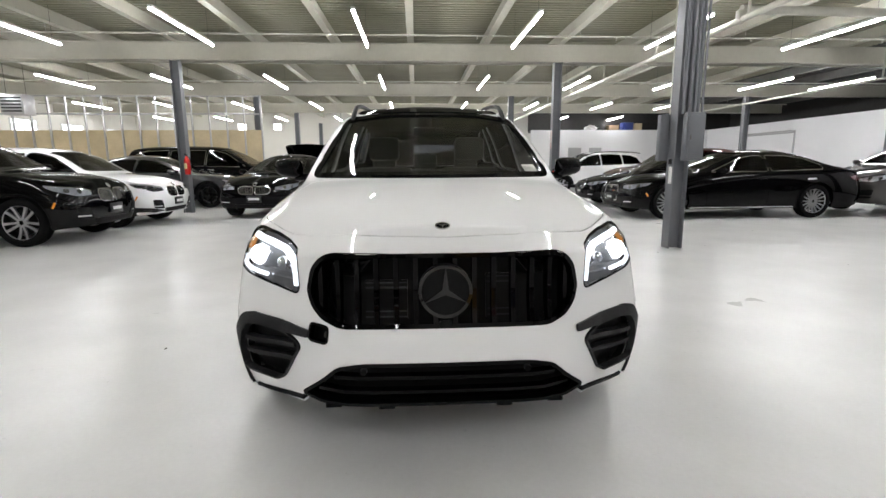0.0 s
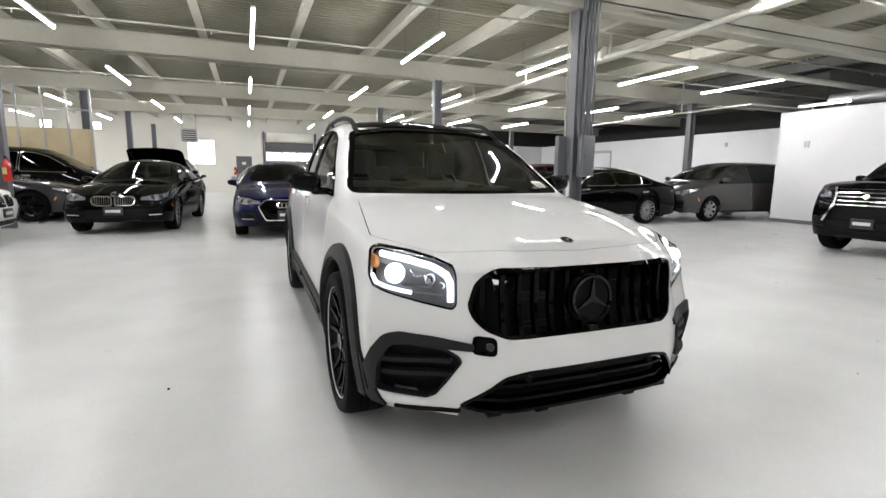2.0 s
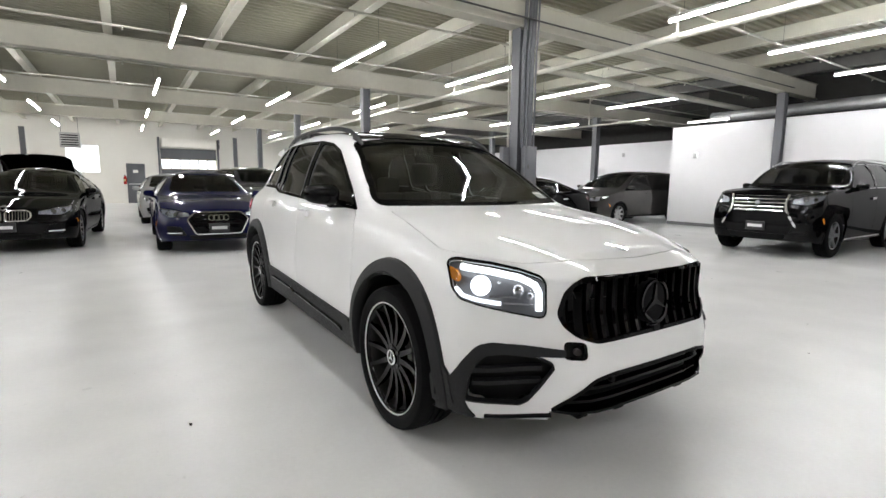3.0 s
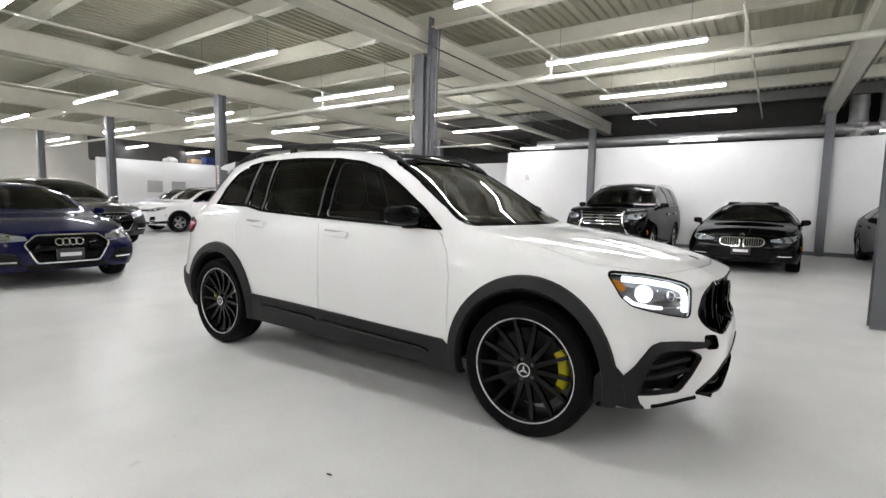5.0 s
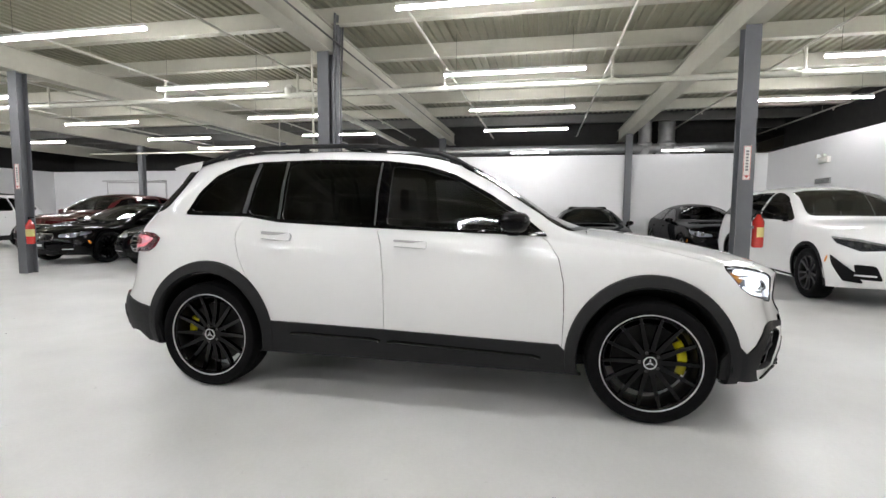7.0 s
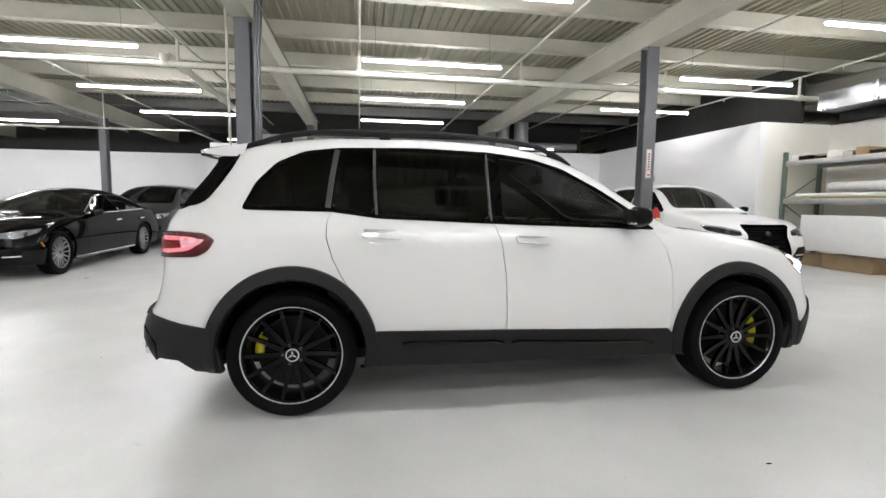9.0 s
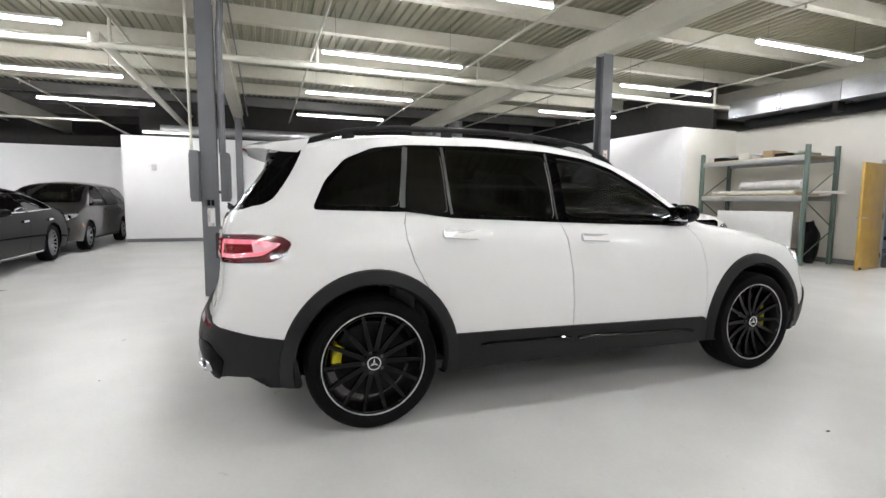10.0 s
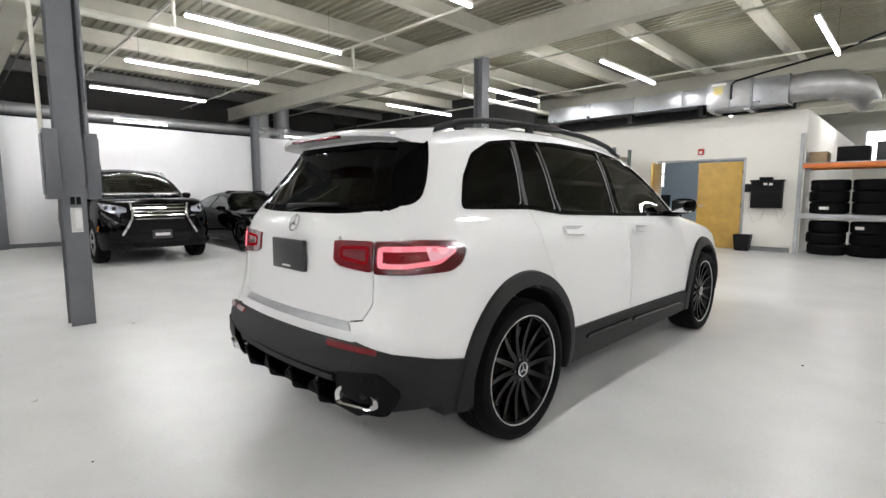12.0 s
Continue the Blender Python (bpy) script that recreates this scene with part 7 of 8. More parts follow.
        o = rounded(on(((0.503, 0.073, 0.567), (0.612, 0.16, 0.580), (0.70, 0.21, 0.590), (0.757, 0.24, 0.597), (0.80, 0.264, 0.587), (0.822, 0.278, 0.570), (0.855, 0.308, 0.515), (0.877, 0.379, 0.418), (0.884, 0.43, 0.40), (0.88, 0.45, 0.288), (0.83, 0.38, 0.274), (0.78, 0.30, 0.274), (0.809, 0.312, 0.300), (0.834, 0.316, 0.347), (0.735, 0.223, 0.345), (0.651, 0.184, 0.337), (0.617, 0.16, 0.357), (0.587, 0.125, 0.414), (0.543, 0.089, 0.495), (0.556, 0.099, 0.517), (0.61, 0.14, 0.540), (0.507, 0.068, 0.540))), 0.008, 2)
        vent = rounded(on(((0.785, 0.24, 0.546), (0.724, 0.206, 0.551), (0.60, 0.137, 0.533), (0.558, 0.10, 0.512), (0.550, 0.092, 0.496), (0.594, 0.128, 0.416), (0.623, 0.163, 0.362), (0.653, 0.186, 0.344), (0.735, 0.223, 0.352), (0.830, 0.31, 0.354), (0.836, 0.284, 0.445), (0.816, 0.261, 0.509))), 0.012, 2)
        part("corner_cladding", patch(tree, o, ob, 0.012, 0.03, 0.05, hole=vent), CLADDING, top)
        cut(bm, grown(vent, 0.008), ob, depth=1.0)
        part("vent_recess", patch(tree, grown(vent, 0.012), ob, -0.05, 0.004, 0.05), PLASTIC_BLACK, top)
        for z in (0.43, 0.485):
            f = strip(on(((0.585, 0.12, z + 0.005), (0.70, 0.20, z), (0.826, 0.276, z - 0.008))), 0.018)
            part("vent_fin", patch(tree, f, ob, -0.008, 0.035, 0.05), CLADDING, top)
        leg = side_of(v, [(0.41, 0.44), (0.47, 0.50), (0.54, 0.40), (0.545, 0.285), (0.45, 0.285), (0.40, 0.32)])
        part("corner_cladding", patch(tree, leg, v, 0.014, 0.03, 0.05), CLADDING, top)
        lip = strip(on([(x, float(s["bow"](x)), z) for x, z in ((0.54, 0.292), (0.60, 0.286), (0.66, 0.283), (0.72, 0.282), (0.80, 0.282))]), 0.014)
        part("bumper_lip", patch(tree, lip, ob, 0.010, 0.02, 0.05), GLOSS_BLACK, top)
        # headlight: housing, daytime light, projectors, amber corner, clear lens
        o = rounded(on(((0.812, 0.512, 0.893), (0.79, 0.515, 0.910), (0.765, 0.495, 0.914), (0.67, 0.38, 0.901), (0.60, 0.28, 0.882), (0.554, 0.20, 0.860), (0.547, 0.175, 0.832), (0.547, 0.160, 0.71), (0.556, 0.165, 0.690), (0.575, 0.172, 0.686), (0.669, 0.239, 0.706), (0.785, 0.315, 0.738), (0.830, 0.382, 0.758), (0.838, 0.433, 0.797))), 0.012, 2)
        cut(bm, o, ob, depth=1.2)
        part("headlight_housing", patch(tree, grown(o, 0.006), ob, -0.04, 0.004, 0.05), HEADLAMP_INNER, top)
        part("headlight_bezel", patch(tree, o, ob, 0.0005, 0.008, 0.06, hole=grown(o, -0.006)), GLOSS_BLACK, top)
        drl = on(((0.778, 0.45, 0.893), (0.70, 0.36, 0.880), (0.62, 0.264, 0.858), (0.590, 0.208, 0.836), (0.574, 0.185, 0.79), (0.572, 0.179, 0.715)))
        part("headlight_led_strip", light_bar(tree, ob, drl, 0.0145, -0.016), LED, top, "lit white daytime strip")
        low = on(((0.832, 0.417, 0.802), (0.824, 0.376, 0.775), (0.785, 0.32, 0.760), (0.705, 0.262, 0.744)))
        part("headlight_led_strip", light_bar(tree, ob, low, 0.0085, -0.012), LED, top, "lit white daytime strip")
        for (x, l, z), r, hot in (((0.770, 0.332, 0.818), 0.042, LED_HOT), ((0.645, 0.235, 0.795), 0.026, REFLECTOR), ((0.608, 0.21, 0.775), 0.016, REFLECTOR)):
            part("projector", dome(tree, ob, ob.flat((sg * x, l, z)), r, -r * 0.8 - 0.006), hot, top, "lit main beam" if hot is LED_HOT else "")
        for l0, x0, z0 in ((0.255, 0.69, 0.765), (0.225, 0.64, 0.735)):
            f = strip(on(((x0 - 0.05, l0 - 0.04, z0), (x0 + 0.05, l0 + 0.04, z0 + 0.008))), 0.008)
            part("headlight_fin", patch(tree, f, ob, -0.025, 0.01, 0.05), REFLECTOR, top)
        am = rounded(on(((0.813, 0.505, 0.884), (0.800, 0.472, 0.880), (0.812, 0.425, 0.852), (0.826, 0.425, 0.826), (0.833, 0.452, 0.832))), 0.010, 2)
        part("turn_signal", patch(tree, am, ob, -0.010, 0.02, 0.05), AMBER, top, "amber turn signal")
        part("headlight_lens", patch(tree, o, ob, 0.0, 0.003, 0.05), GLASS_LENS, top)
        mirror(top, sg * 0.842, 1.70, 1.15, sg, GLOSS_BLACK, wide=0.096, high=0.062)
        # roof rail on its feet
        rail_x = curve((2.0, 0.545), (2.6, 0.535), (3.2, 0.515), (3.8, 0.485), (4.1, 0.465))

        def roof_at(x, l):
            return tree.ray_cast(Vector((sg * x, l, 3)), Vector((0, 0, -1)))[0].z

        rl = [1.97, 2.03, 2.10, 2.2, 2.4, 2.6, 2.9, 3.2, 3.5, 3.65, 3.8, 3.9, 4.0, 4.07]
        rail = []
        for l in rl:
            rx = float(rail_x(l))
            rail.append((sg * rx, l, roof_at(rx, l) + 0.002 + 0.042 * min(1.0, (l - 1.97) / 0.2, (4.07 - l) / 0.3)))
        q = bmesh.new()
        tube(q, rail, [0.010] + [0.017] * (len(rl) - 2) + [0.010], 10)
        part("roof_rail", q, CLADDING, top)
        for k in (2, 7, 10):
            l, z, rx = rl[k], rail[k][2], float(rail_x(rl[k]))
            part("rail_foot", boxes((sg * rx - 0.009, l - 0.035, roof_at(rx, l) - 0.012, sg * rx + 0.009, l + 0.035, z), bevel=0.003), CLADDING, top)
        # rear corner: black pillar, tail light, bumper, reflector, exhaust
        ob = View((-sg * 0.6, -0.8, 0))
        o = rounded([ob.flat((sg * x, l, z)) for x, l, z in ((0.46, 4.20, 1.51), (0.555, 4.11, 1.505), (0.60, 4.145, 1.40), (0.640, 4.195, 1.304), (0.675, 4.26, 1.228), (0.692, 4.345, 1.195), (0.62, 4.42, 1.182), (0.545, 4.32, 1.36))], 0.025, 3)
        part("rear_pillar_trim", patch(tree, o, ob, 0.006, 0.012, 0.06), GLOSS_BLACK, top)
        tl = [(0.612, 4.458, 1.042), (0.617, 4.47, 0.904), (0.754, 4.402, 0.905), (0.842, 4.243, 0.913), (0.855, 4.19, 0.945), (0.853, 4.16, 1.008), (0.831, 4.215, 1.038), (0.763, 4.347, 1.046)]
        o = rounded([ob.flat((sg * x, l, z)) for x, l, z in tl], 0.02, 3)
        tail = part("tail_light", patch(tree, o, ob, 0.012, 0.025, 0.06), RED_LENS, top, "lit red tail light")
        ring = rounded([ob.flat((sg * x, l, z)) for x, l, z in ((0.632, 4.45, 1.020), (0.635, 4.46, 0.930), (0.745, 4.40, 0.930), (0.815, 4.28, 0.945), (0.838, 4.20, 1.00), (0.80, 4.28, 1.020))], 0.022, 3)
        part("tail_light_ring", patch(tree, ring, ob, 0.0145, 0.006, 0.05, hole=grown(ring, -0.021)), RED_GLOW_HOT, tail)
        part("tail_light_core", patch(tree, grown(ring, -0.021), ob, 0.0140, 0.006, 0.05), RED_GLOW, tail)
        flare = rounded([ob.flat((sg * x, l, z)) for x, l, z in ((0.775, 4.33, 1.018), (0.838, 4.20, 1.005), (0.825, 4.24, 0.975), (0.79, 4.31, 0.955))], 0.012, 2)
        part("tail_light_flare", patch(tree, flare, ob, 0.0155, 0.004, 0.05), RED_FLARE, tail, "bright pink end of the light guide")
        part("tail_light_lens", patch(tree, o, ob, 0.020, 0.003, 0.06), GLASS_LENS, tail, "clear outer lens")
        o = rounded([REAR.flat((sg * x, 0, z)) for x, z in ((0.366, 1.036), (0.366, 0.945), (0.41, 0.922), (0.604, 0.908), (0.602, 1.042))], 0.016, 3)
        tail = part("tail_light", patch(tree, o, REAR, 0.012, 0.025, 0.06), RED_LENS, top, "lit red tail light on the tailgate")
        ring = rounded([REAR.flat((sg * x, 0, z)) for x, z in ((0.415, 1.012), (0.415, 0.955), (0.585, 0.938), (0.585, 1.02))], 0.022, 3)
        part("tail_light_ring", patch(tree, ring, REAR, 0.0145, 0.006, 0.05, hole=grown(ring, -0.014)), RED_GLOW, tail)
        part("tail_light_core", patch(tree, grown(ring, -0.014), REAR, 0.0140, 0.006, 0.05), RED_LENS, tail)
        o = [ob.flat((sg * x, l, z)) for x, l, z in ((0.58, 4.55, 0.611), (0.64, 4.54, 0.603), (0.794, 4.44, 0.578), (0.873, 4.18, 0.529), (0.875, 4.13, 0.40), (0.86, 4.12, 0.275), (0.75, 4.38, 0.285), (0.55, 4.53, 0.31), (0.55, 4.53, 0.604))]
        part("rear_bumper_corner", patch(tree, o, ob, 0.014, 0.03, 0.06), CLADDING, top)
        o = rounded([ob.flat((sg * x, l, z)) for x, l, z in ((0.44, 4.60, 0.597), (0.70, 4.52, 0.594), (0.70, 4.52, 0.576), (0.44, 4.60, 0.574))], 0.008, 2)
        part("rear_reflector", patch(tree, o, ob, 0.022, 0.012, 0.06), RED_LENS, top)
        q = bmesh.new()
        prof = rounded([(-0.095, -0.034), (0.09, -0.034), (0.105, 0.0), (0.075, 0.034), (-0.08, 0.034), (-0.105, 0.005)], 0.03, 3)
        rows = [[q.verts.new((sg * (0.615 + k * p[0]), y - 0.30 * (0.115 + k * p[0]), 0.39 + k * 1.25 * p[1])) for p in prof] for k, y in ((1.0, 4.40), (1.0, 4.615), (0.95, 4.625), (0.80, 4.617), (0.77, 4.55))]
        for a, b in zip(rows, rows[1:]):
            for k in range(len(prof)):
                q.faces.new((a[k], a[(k + 1) % len(prof)], b[(k + 1) % len(prof)], b[k]))
        bmesh.ops.recalc_face_normals(q, faces=q.faces)
        part("exhaust_tip", q, CHROME, top)
        q = bmesh.new()
        q.faces.new([q.verts.new((sg * (0.615 + 0.78 * p[0]), 4.59 - 0.30 * (0.115 + 0.78 * p[0]), 0.39 + 0.98 * p[1])) for p in prof])
        q.normal_update()
        thicken(q, 0.004)
        part("exhaust_mouth", q, PLASTIC_BLACK, top)
        o = rounded([ob.flat((sg * x, l, z)) for x, l, z in ((0.50, 4.58, 0.49), (0.70, 4.50, 0.515), (0.77, 4.45, 0.43), (0.72, 4.49, 0.32), (0.51, 4.58, 0.315))], 0.03, 3)
        part("exhaust_surround", patch(tree, o, ob, 0.018, 0.03, 0.05), GLOSS_BLACK, top)
        # tailgate shut lines
        cut(bm, [REAR.flat((p[0], 0, p[1])) for p in strip([(sg * 0.608, 0.905), (sg * 0.612, 0.77), (sg * 0.57, 0.70), (sg * 0.50, 0.685)], 0.006)], REAR, depth=-3.9)
    # hood with its shut line
    hd = [(-0.70, 1.255), (0, 1.215), (0.70, 1.255), (0.735, 1.0), (0.765, 0.75), (0.78, 0.607), (0.738, 0.525), (0.655, 0.400), (0.572, 0.305), (0.45, 0.238), (0.27, 0.19), (0, 0.163), (-0.27, 0.19), (-0.45, 0.238), (-0.572, 0.305), (-0.655, 0.400), (-0.738, 0.525), (-0.78, 0.607), (-0.765, 0.75), (-0.735, 1.0)]
    o = rounded([TOP.flat((x, l, 0)) for x, l in hd], 0.03, 2)
    hood = cut(whole.copy(), o, TOP, keep=True)
    cut(bm, grown(o, 0.004), TOP)
    shell_part("hood", hood, WHITE_PAINT, top, thick=0.02, skin=skin)
    star(tree, TOP, TOP.flat((0, 0.25, 0)), 0.030, top, "hood_badge", CHROME, 0.004, 0.006, 0.004)
    part("hood_badge_disc", patch(tree, circle(TOP.flat((0, 0.25, 0)), 0.025), TOP, 0.002, 0.003, 9), GLOSS_BLACK, top)
    for vw, o, lim, nm, gm in (
        (FRONT, [(-0.735, 1.095), (0.735, 1.095), (0.59, 1.50), (0.30, 1.548), (-0.30, 1.548), (-0.59, 1.50)], 2.5, "windshield", GLASS_CLEAR),
        (REAR, [(-0.635, 1.172), (-0.3, 1.156), (0.3, 1.156), (0.635, 1.172), (0.50, 1.492), (-0.50, 1.492)], -3.6, "rear_window", GLASS_DARK),
    ):
        o = rounded([vw.flat((x, 0, z)) for x, z in o], 0.06, 4)
        cut(bm, o, vw, depth=lim)
        part(nm, patch(tree, o, vw, -0.004, 0.004, 0.08), gm, top)
        part("glass_band", patch(tree, grown(o, 0.004), vw, 0.001, 0.006, 0.08, hole=grown(o, -0.03)), GLOSS_BLACK, top)
    o = rounded([TOP.flat((x, l, 0)) for x, l in ((-0.52, 2.10), (0, 2.04), (0.52, 2.10), (0.485, 3.45), (-0.485, 3.45))], 0.06, 4)
    part("panorama_roof", patch(tree, o, TOP, 0.003, 0.006, 0.1), GLOSS_BLACK, top, "black glass roof")
    # spoiler over the rear window
    q = bmesh.new()
    rows = []
    for x in np.linspace(-0.52, 0.52, 13):
        e = 1 - abs(x / 0.62) ** 2.6
        y1 = 4.20 + 0.18 * e
        zt = 1.525 + 0.015 * e - 0.02 * (1 - e)
        rows.append([q.verts.new(p) for p in ((x, 4.02, zt + 0.05), (x, y1 - 0.06, zt + 0.020), (x, y1, zt + 0.002), (x, y1 - 0.005, zt - 0.016), (x, y1 - 0.10, zt - 0.03), (x, 4.05, zt - 0.03))])
    for a, b in zip(rows, rows[1:]):
        for k in range(5):
            q.faces.new((a[k], a[k + 1], b[k + 1], b[k]))
    for rw in (rows[0], rows[-1]):
        q.faces.new(rw)
    bmesh.ops.recalc_face_normals(q, faces=q.faces)
    part("roof_spoiler", q, WHITE_PAINT, top, "white roof spoiler")
    part("brake_light", boxes((-0.22, 4.355, 1.512, 0.22, 4.377, 1.526), bevel=0.003), RED_LENS, top)
    q = bmesh.new()
    tube(q, [(0.10, 4.47, 1.175), (-0.05, 4.465, 1.19), (-0.34, 4.455, 1.20)], [0.02, 0.012, 0.007], 8)
    part("rear_wiper", q, PLASTIC_BLACK, top)
    # tailgate fittings
    star(tree, REAR, REAR.flat((0, 0, 1.098)), 0.042, top, "tailgate_badge", CHROME, 0.012, 0.006, 0.01)
    yb = max(v.co.y for v in whole.verts if abs(v.co.x) < 0.1 and 0.85 < v.co.z < 1.0)
    part("rear_plate", boxes((-0.155, yb, 0.868, 0.155, yb + 0.022, 1.022), bevel=0.006), PLATE, top, "plain dark plate")
    part("plate_text", boxes((-0.03, yb + 0.022, 0.884, 0.05, yb + 0.0235, 0.892)), PLATE_WHITE, top)
    o = rounded([REAR.flat((x, 0, z)) for x, z in ((-0.40, 1.052), (0.40, 1.052), (0.40, 1.034), (-0.40, 1.034))], 0.006, 2)
    part("tailgate_trim", patch(tree, o, REAR, 0.016, 0.014, 0.08), WHITE_PAINT, top)
    o = rounded([REAR.flat((x, 0, z)) for x, z in ((-0.49, 0.684), (0.49, 0.684), (0.52, 0.645), (-0.52, 0.645))], 0.012, 2)
    part("loading_sill", patch(tree, o, REAR, 0.004, 0.006, 0.08), RIM_SILVER, top, "polished metal loading sill")
    o = [REAR.flat((x, 0, z)) for x, z in ((-0.60, 0.606), (0.60, 0.606), (0.60, 0.50), (0.45, 0.475), (-0.45, 0.475), (-0.60, 0.50))]
    part("rear_bumper", patch(tree, o, REAR, 0.016, 0.03, 0.06), CLADDING, top)
    cut(bm, [REAR.flat((x, 0, z)) for x, z in ((-0.84, 0.20), (0.84, 0.20), (0.84, 0.33), (-0.84, 0.33))], REAR, depth=-4.0)
    for v in (LEFT, RIGHT):
        cut(bm, side_of(v, [(4.12, 0.2), (4.8, 0.2), (4.8, 0.34), (4.12, 0.34)]), v, depth=-0.4)
    o = [REAR.flat((x, 0, z)) for x, z in ((-0.62, 0.515), (0.62, 0.515), (0.62, 0.31), (0.40, 0.29), (-0.40, 0.29), (-0.62, 0.31))]
    cut(bm, o, REAR, depth=-3.9)
    q = bmesh.new()
    rows = []
    for x in np.linspace(-0.62, 0.62, 17):
        y = L - 0.075 - 0.12 * (abs(x) / W) ** 2.2
        rows.append([q.verts.new((x, y - d, z)) for z, d in ((0.515, 0.0), (0.44, 0.0), (0.37, 0.02), (0.305, 0.07))])
    for a, b in zip(rows, rows[1:]):
        for k in range(3):
            q.faces.new((a[k], a[k + 1], b[k + 1], b[k]))
    bmesh.ops.recalc_face_normals(q, faces=q.faces)
    thicken(q, 0.01)
    part("diffuser_panel", q, GLOSS_BLACK, top)
    o = [REAR.flat((x, 0, z)) for x, z in strip([(-0.47, 0.44), (0.47, 0.44)], 0.03)]
    part("bumper_ledge", patch(tree, o, REAR, -0.005, 0.04, 0.06), CLADDING, top)
    for x in (-0.36, -0.12, 0.12, 0.36):
        q = bmesh.new()
        a = [q.verts.new(p) for p in ((x - 0.022, 4.30, 0.37), (x - 0.018, 4.60, 0.43), (x - 0.012, 4.625, 0.40), (x - 0.012, 4.60, 0.30), (x - 0.022, 4.52, 0.265), (x - 0.022, 4.30, 0.26))]
        b = [q.verts.new(Vector((2 * x - v.co.x, v.co.y, v.co.z))) for v in a]
        q.faces.new(a)
        q.faces.new(b[::-1])
        for k in range(6):
            q.faces.new((a[k], b[k], b[(k + 1) % 6], a[(k + 1) % 6]))
        bmesh.ops.recalc_face_normals(q, faces=q.faces)
        bmesh.ops.bevel(q, geom=q.edges[:], offset=0.006, segments=1, affect="EDGES")
        part("diffuser_fin", q, GLOSS_BLACK, top)
    part("diffuser", boxes((-0.56, 4.20, 0.26, 0.56, 4.53, 0.315), bevel=0.02), PLASTIC_BLACK, top)
    # grille
    g = rounded([(-0.512, 0.708), (-0.490, 0.796), (-0.455, 0.838), (-0.41, 0.854), (0.41, 0.854), (0.455, 0.838), (0.490, 0.796), (0.512, 0.708), (0.494, 0.655), (0.454, 0.616), (0.38, 0.588), (-0.38, 0.588), (-0.454, 0.616), (-0.494, 0.655)], 0.02, 3)
    cut(bm, g, FRONT, depth=0.9)
    part("grille_frame", patch(tree, grown(g, 0.002), FRONT, 0.003, 0.05, 0.06, hole=grown(g, -0.014)), GLOSS_BLACK, top)
    part("grille_back", patch(tree, g, FRONT, -0.12, 0.004, 0.08), PLASTIC_BLACK, top)
    for x0, x1, z0, z1 in ((-0.30, -0.14, 0.62, 0.74), (0.16, 0.27, 0.62, 0.76)):
        part("radiator", patch(tree, [(x0, z0), (x1, z0), (x1, z1), (x0, z1)], FRONT, -0.09, 0.01, 0.1), PLASTIC_BLACK, top)
        for k in range(7):
            z = z0 + (z1 - z0) * (k + 0.5) / 7
            part("radiator_fin", patch(tree, [(x0, z - 0.003), (x1, z - 0.003), (x1, z + 0.003), (x0, z + 0.003)], FRONT, -0.085, 0.006, 0.2), LAMP_HOUSING, top)
    for k in range(14):
        x = (k - 6.5) * 0.0715
        lo, hi = 0.594 + max(0, abs(x) - 0.38) * 0.5, 0.849 - max(0, abs(x) - 0.41) * 0.5
        part("grille_bar", patch(tree, [(x - 0.009, lo), (x + 0.009, lo), (x + 0.009, hi), (x - 0.009, hi)], FRONT, -0.012, 0.03, 0.05), GLOSS_BLACK, top)
    part("grille_badge_disc", patch(tree, circle((0, 0.718), 0.098, 32), FRONT, 0.004, 0.03, 0.05), PLASTIC_BLACK, top)
    star(tree, FRONT, (0, 0.718), 0.098, top, "grille_badge", PIANO_BLACK, 0.016, 0.012, 0.012)
    part("front_camera", patch(tree, rounded([(-0.022, 0.587), (0.022, 0.587), (0.022, 0.612), (-0.022, 0.612)], 0.006, 2), FRONT, 0.006, 0.03, 9), PLASTIC_BLACK, top)
    # open tow-eye socket
    o = rounded([(-0.508, 0.532), (-0.43, 0.528), (-0.425, 0.592), (-0.50, 0.597)], 0.018, 3)
    cut(bm, o, FRONT, depth=0.9)
    part("tow_socket", patch(tree, o, FRONT, -0.05, 0.004, 0.05), PLASTIC_BLACK, top)
    part("tow_socket_rim", patch(tree, grown(o, 0.003), FRONT, 0.001, 0.02, 0.05, hole=grown(o, -0.006)), GLOSS_BLACK, top)
    part("tow_thread", patch(tree, circle((-0.45, 0.555), 0.016, 16), FRONT, -0.03, 0.02, 9), STEEL, top)
    # lower intake and splitter
    o = rounded([(-0.545, 0.312), (-0.46, 0.382), (-0.395, 0.442), (-0.31, 0.458), (0.31, 0.458), (0.395, 0.442), (0.46, 0.382), (0.545, 0.312), (0.46, 0.298), (-0.46, 0.298)], 0.02, 3)
    cut(bm, o, FRONT, depth=0.9)
    cut(bm, [(-0.545, 0.2), (0.545, 0.2), (0.545, 0.306), (-0.545, 0.306)], FRONT, depth=0.9)
    part("intake_back", patch(tree, o, FRONT, -0.07, 0.004, 0.08), PLASTIC_BLACK, top)
    part("intake_frame", patch(tree, grown(o, 0.006), FRONT, 0.004, 0.03, 0.06, hole=grown(o, -0.008)), GLOSS_BLACK, top)
    for z, w in ((0.335, 0.49), (0.395, 0.42)):
        part("intake_bar", patch(tree, [(-w, z - 0.007), (w, z - 0.007), (w, z + 0.007), (-w, z + 0.007)], FRONT, -0.02, 0.03, 0.1), GLOSS_BLACK, top)
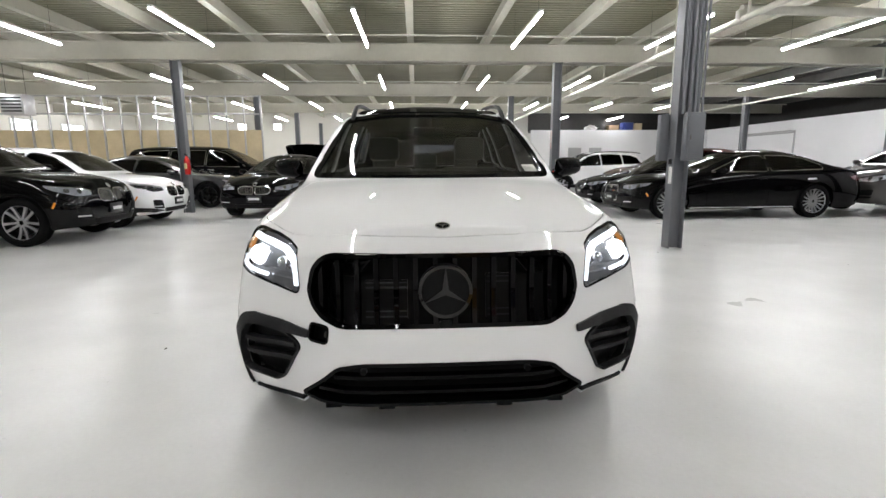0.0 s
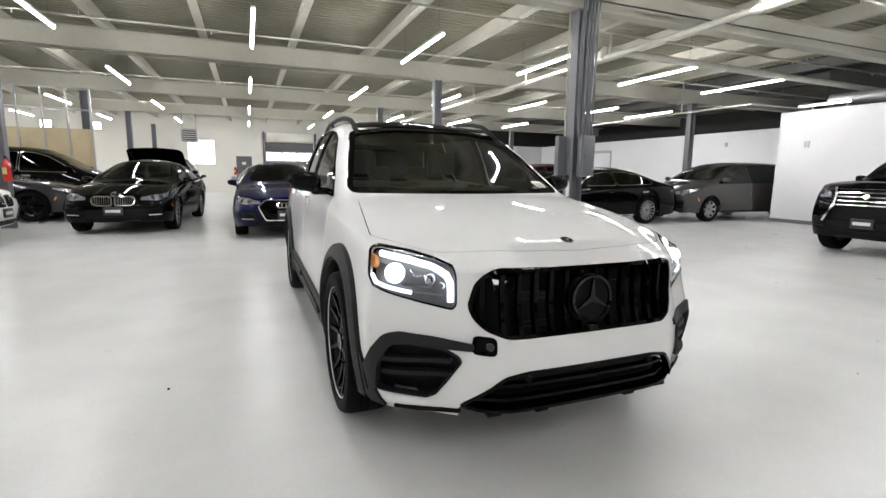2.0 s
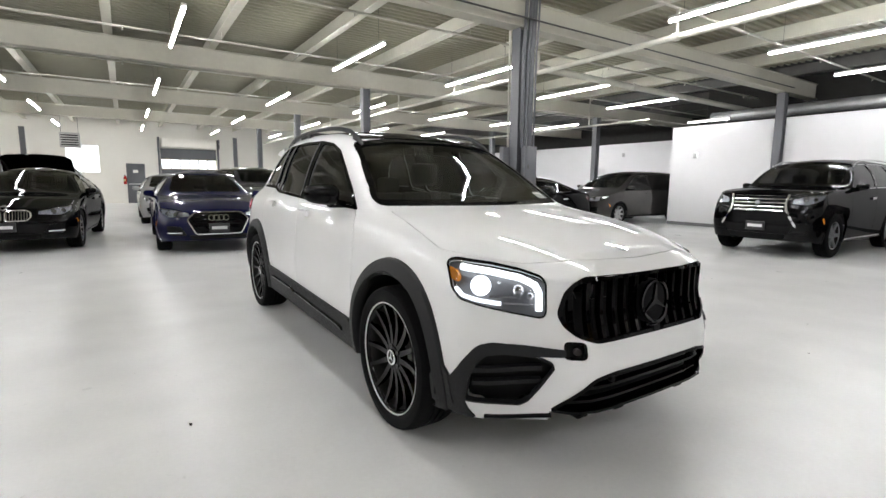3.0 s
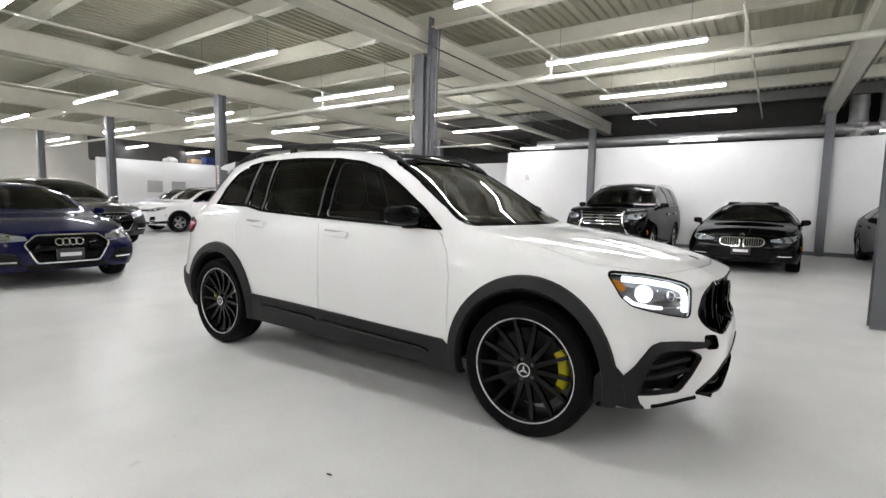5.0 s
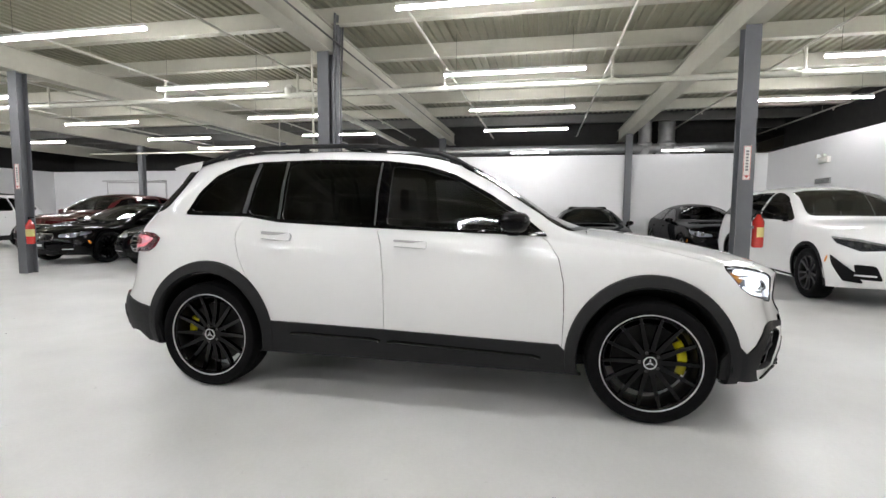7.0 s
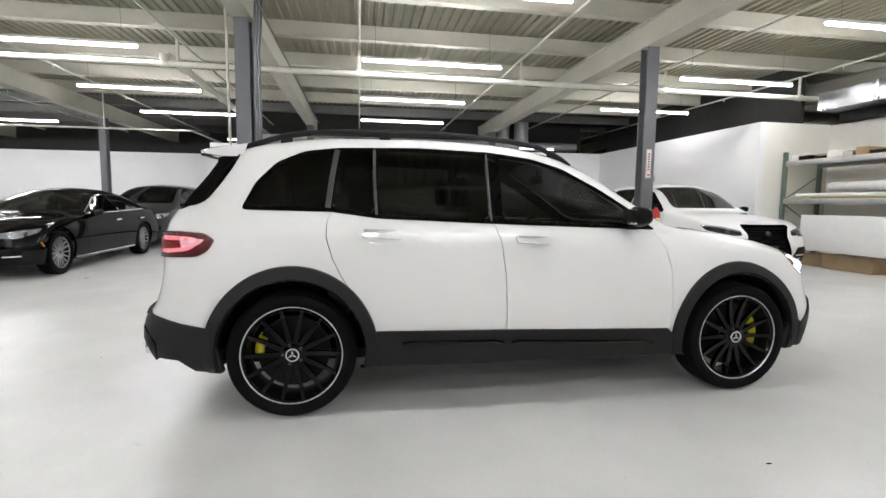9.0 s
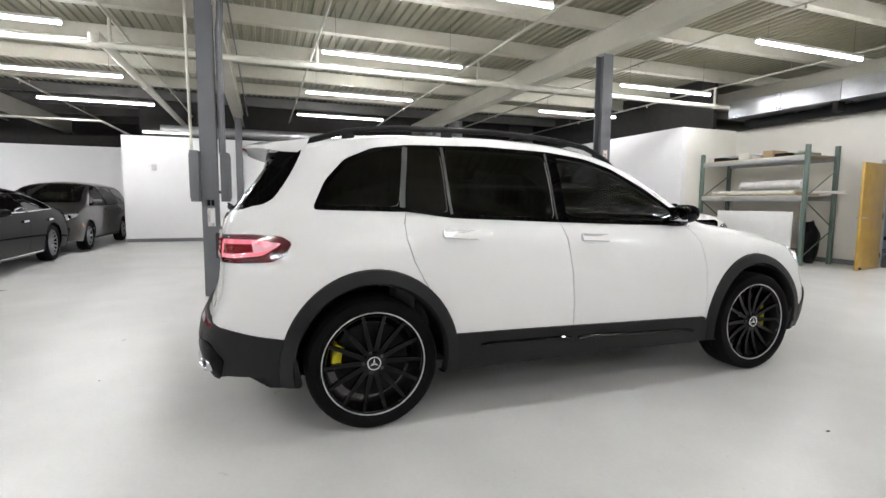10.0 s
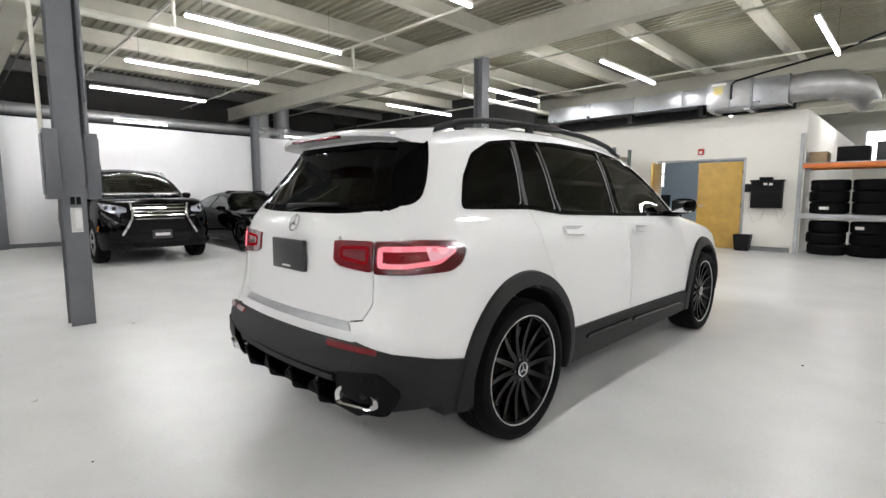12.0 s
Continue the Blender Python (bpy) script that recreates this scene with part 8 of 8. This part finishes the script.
    for x in (-0.30, 0.30, -0.546, 0.546):
        part("parking_sensor", patch(tree, circle((x, 0.43 if abs(x) < 0.5 else 0.398), 0.012, 14), FRONT, 0.0, 0.02, 9), WHITE_PAINT if abs(x) > 0.5 else PLASTIC_BLACK, top)
    q = bmesh.new()
    rows = []
    for x in np.linspace(-0.55, 0.55, 21):
        y = float(s["bow"](abs(x))) + 0.060
        dz = 0.018 * (abs(x) / 0.55) ** 3
        rows.append([q.verts.new(p) for p in ((x, y + 0.16, 0.312 + dz), (x, y + 0.04, 0.308 + dz), (x, y - 0.010, 0.298 + dz), (x, y - 0.004, 0.284 + dz), (x, y + 0.20, 0.276 + dz))])
    for a, b in zip(rows, rows[1:]):
        for k in range(5):
            q.faces.new((a[k], a[(k + 1) % 5], b[(k + 1) % 5], b[k]))
    q.faces.new(rows[0])
    q.faces.new(rows[-1][::-1])
    bmesh.ops.recalc_face_normals(q, faces=q.faces)
    part("front_splitter", q, GLOSS_BLACK, top)
    for x in (-0.42, -0.22, 0.22, 0.42):
        y = float(s["bow"](abs(x))) + 0.060
        part("splitter_fin", boxes((x - 0.03, y - 0.014, 0.274, x + 0.03, y + 0.05, 0.290), bevel=0.004), GLOSS_BLACK, top)
    whole.free()
    shell_part("body", bm, WHITE_PAINT, top, skin=skin)
    part("underbody", boxes((-0.60, 0.35, 0.24, 0.60, L - 0.35, 0.30)), PLASTIC_BLACK, top)
    for sg in (-1, 1):
        for ax, cal in zip(AX, ((-0.40, 0.62), (math.pi - 0.50, math.pi + 0.0))):
            wheel(top, sg * (0.885 - 0.10), ax, R, sg, R, 0.277, 0.24, "multi", RIM_BLACK, 14, lip=RIM_EDGE, caliper=cal)
    # cabin
    for x in (-0.37, 0.37):
        seat(top, x, 1.98, 0.46, SEAT_GREY)
    part("rear_bench", boxes((-0.62, 2.95, 0.46, 0.62, 3.4, 0.62), bevel=0.05), SEAT_GREY, top)
    part("rear_backrest", boxes((-0.62, 3.42, 0.5, 0.62, 3.56, 1.12), bevel=0.05), SEAT_GREY, top)
    for x in (-0.42, 0.0, 0.42):
        part("rear_headrest", boxes((x - 0.12, 3.45, 1.12, x + 0.12, 3.54, 1.28), bevel=0.035), SEAT_GREY, top)
    part("dashboard", boxes((-0.72, 1.36, 0.72, 0.72, 1.80, 1.02), bevel=0.05), INTERIOR, top)
    part("instrument_screen", boxes((0.05, 1.72, 0.99, 0.62, 1.745, 1.085), bevel=0.008), GLOSS_BLACK, top)
    q = bmesh.new()
    lathe(q, [(0.016 * math.cos(t), 0.175 + 0.016 * math.sin(t)) for t in np.linspace(0, math.tau, 10, endpoint=False)], 32, axis="y", closed=True)
    box(q, -0.17, -0.012, -0.03, 0.17, 0.012, 0.03)
    bmesh.ops.transform(q, matrix=pose(0.37, 1.93, 0.95, 22), verts=q.verts)
    part("steering_wheel", q, INTERIOR, top)
    part("rear_view_mirror", boxes((-0.11, 1.98, 1.375, 0.11, 2.01, 1.435), (-0.02, 1.95, 1.43, 0.02, 2.0, 1.50), bevel=0.012), INTERIOR, top)
    part("inspection_sticker", patch(tree, rounded([(0.585, 1.115), (0.665, 1.115), (0.645, 1.165), (0.565, 1.165)], 0.006, 2), FRONT, 0.0015, 0.001, 0.1), PAPER, top)
    top.matrix_world = pose(0, 1.80, 0, 0, 0, 0)
    return top


hero()
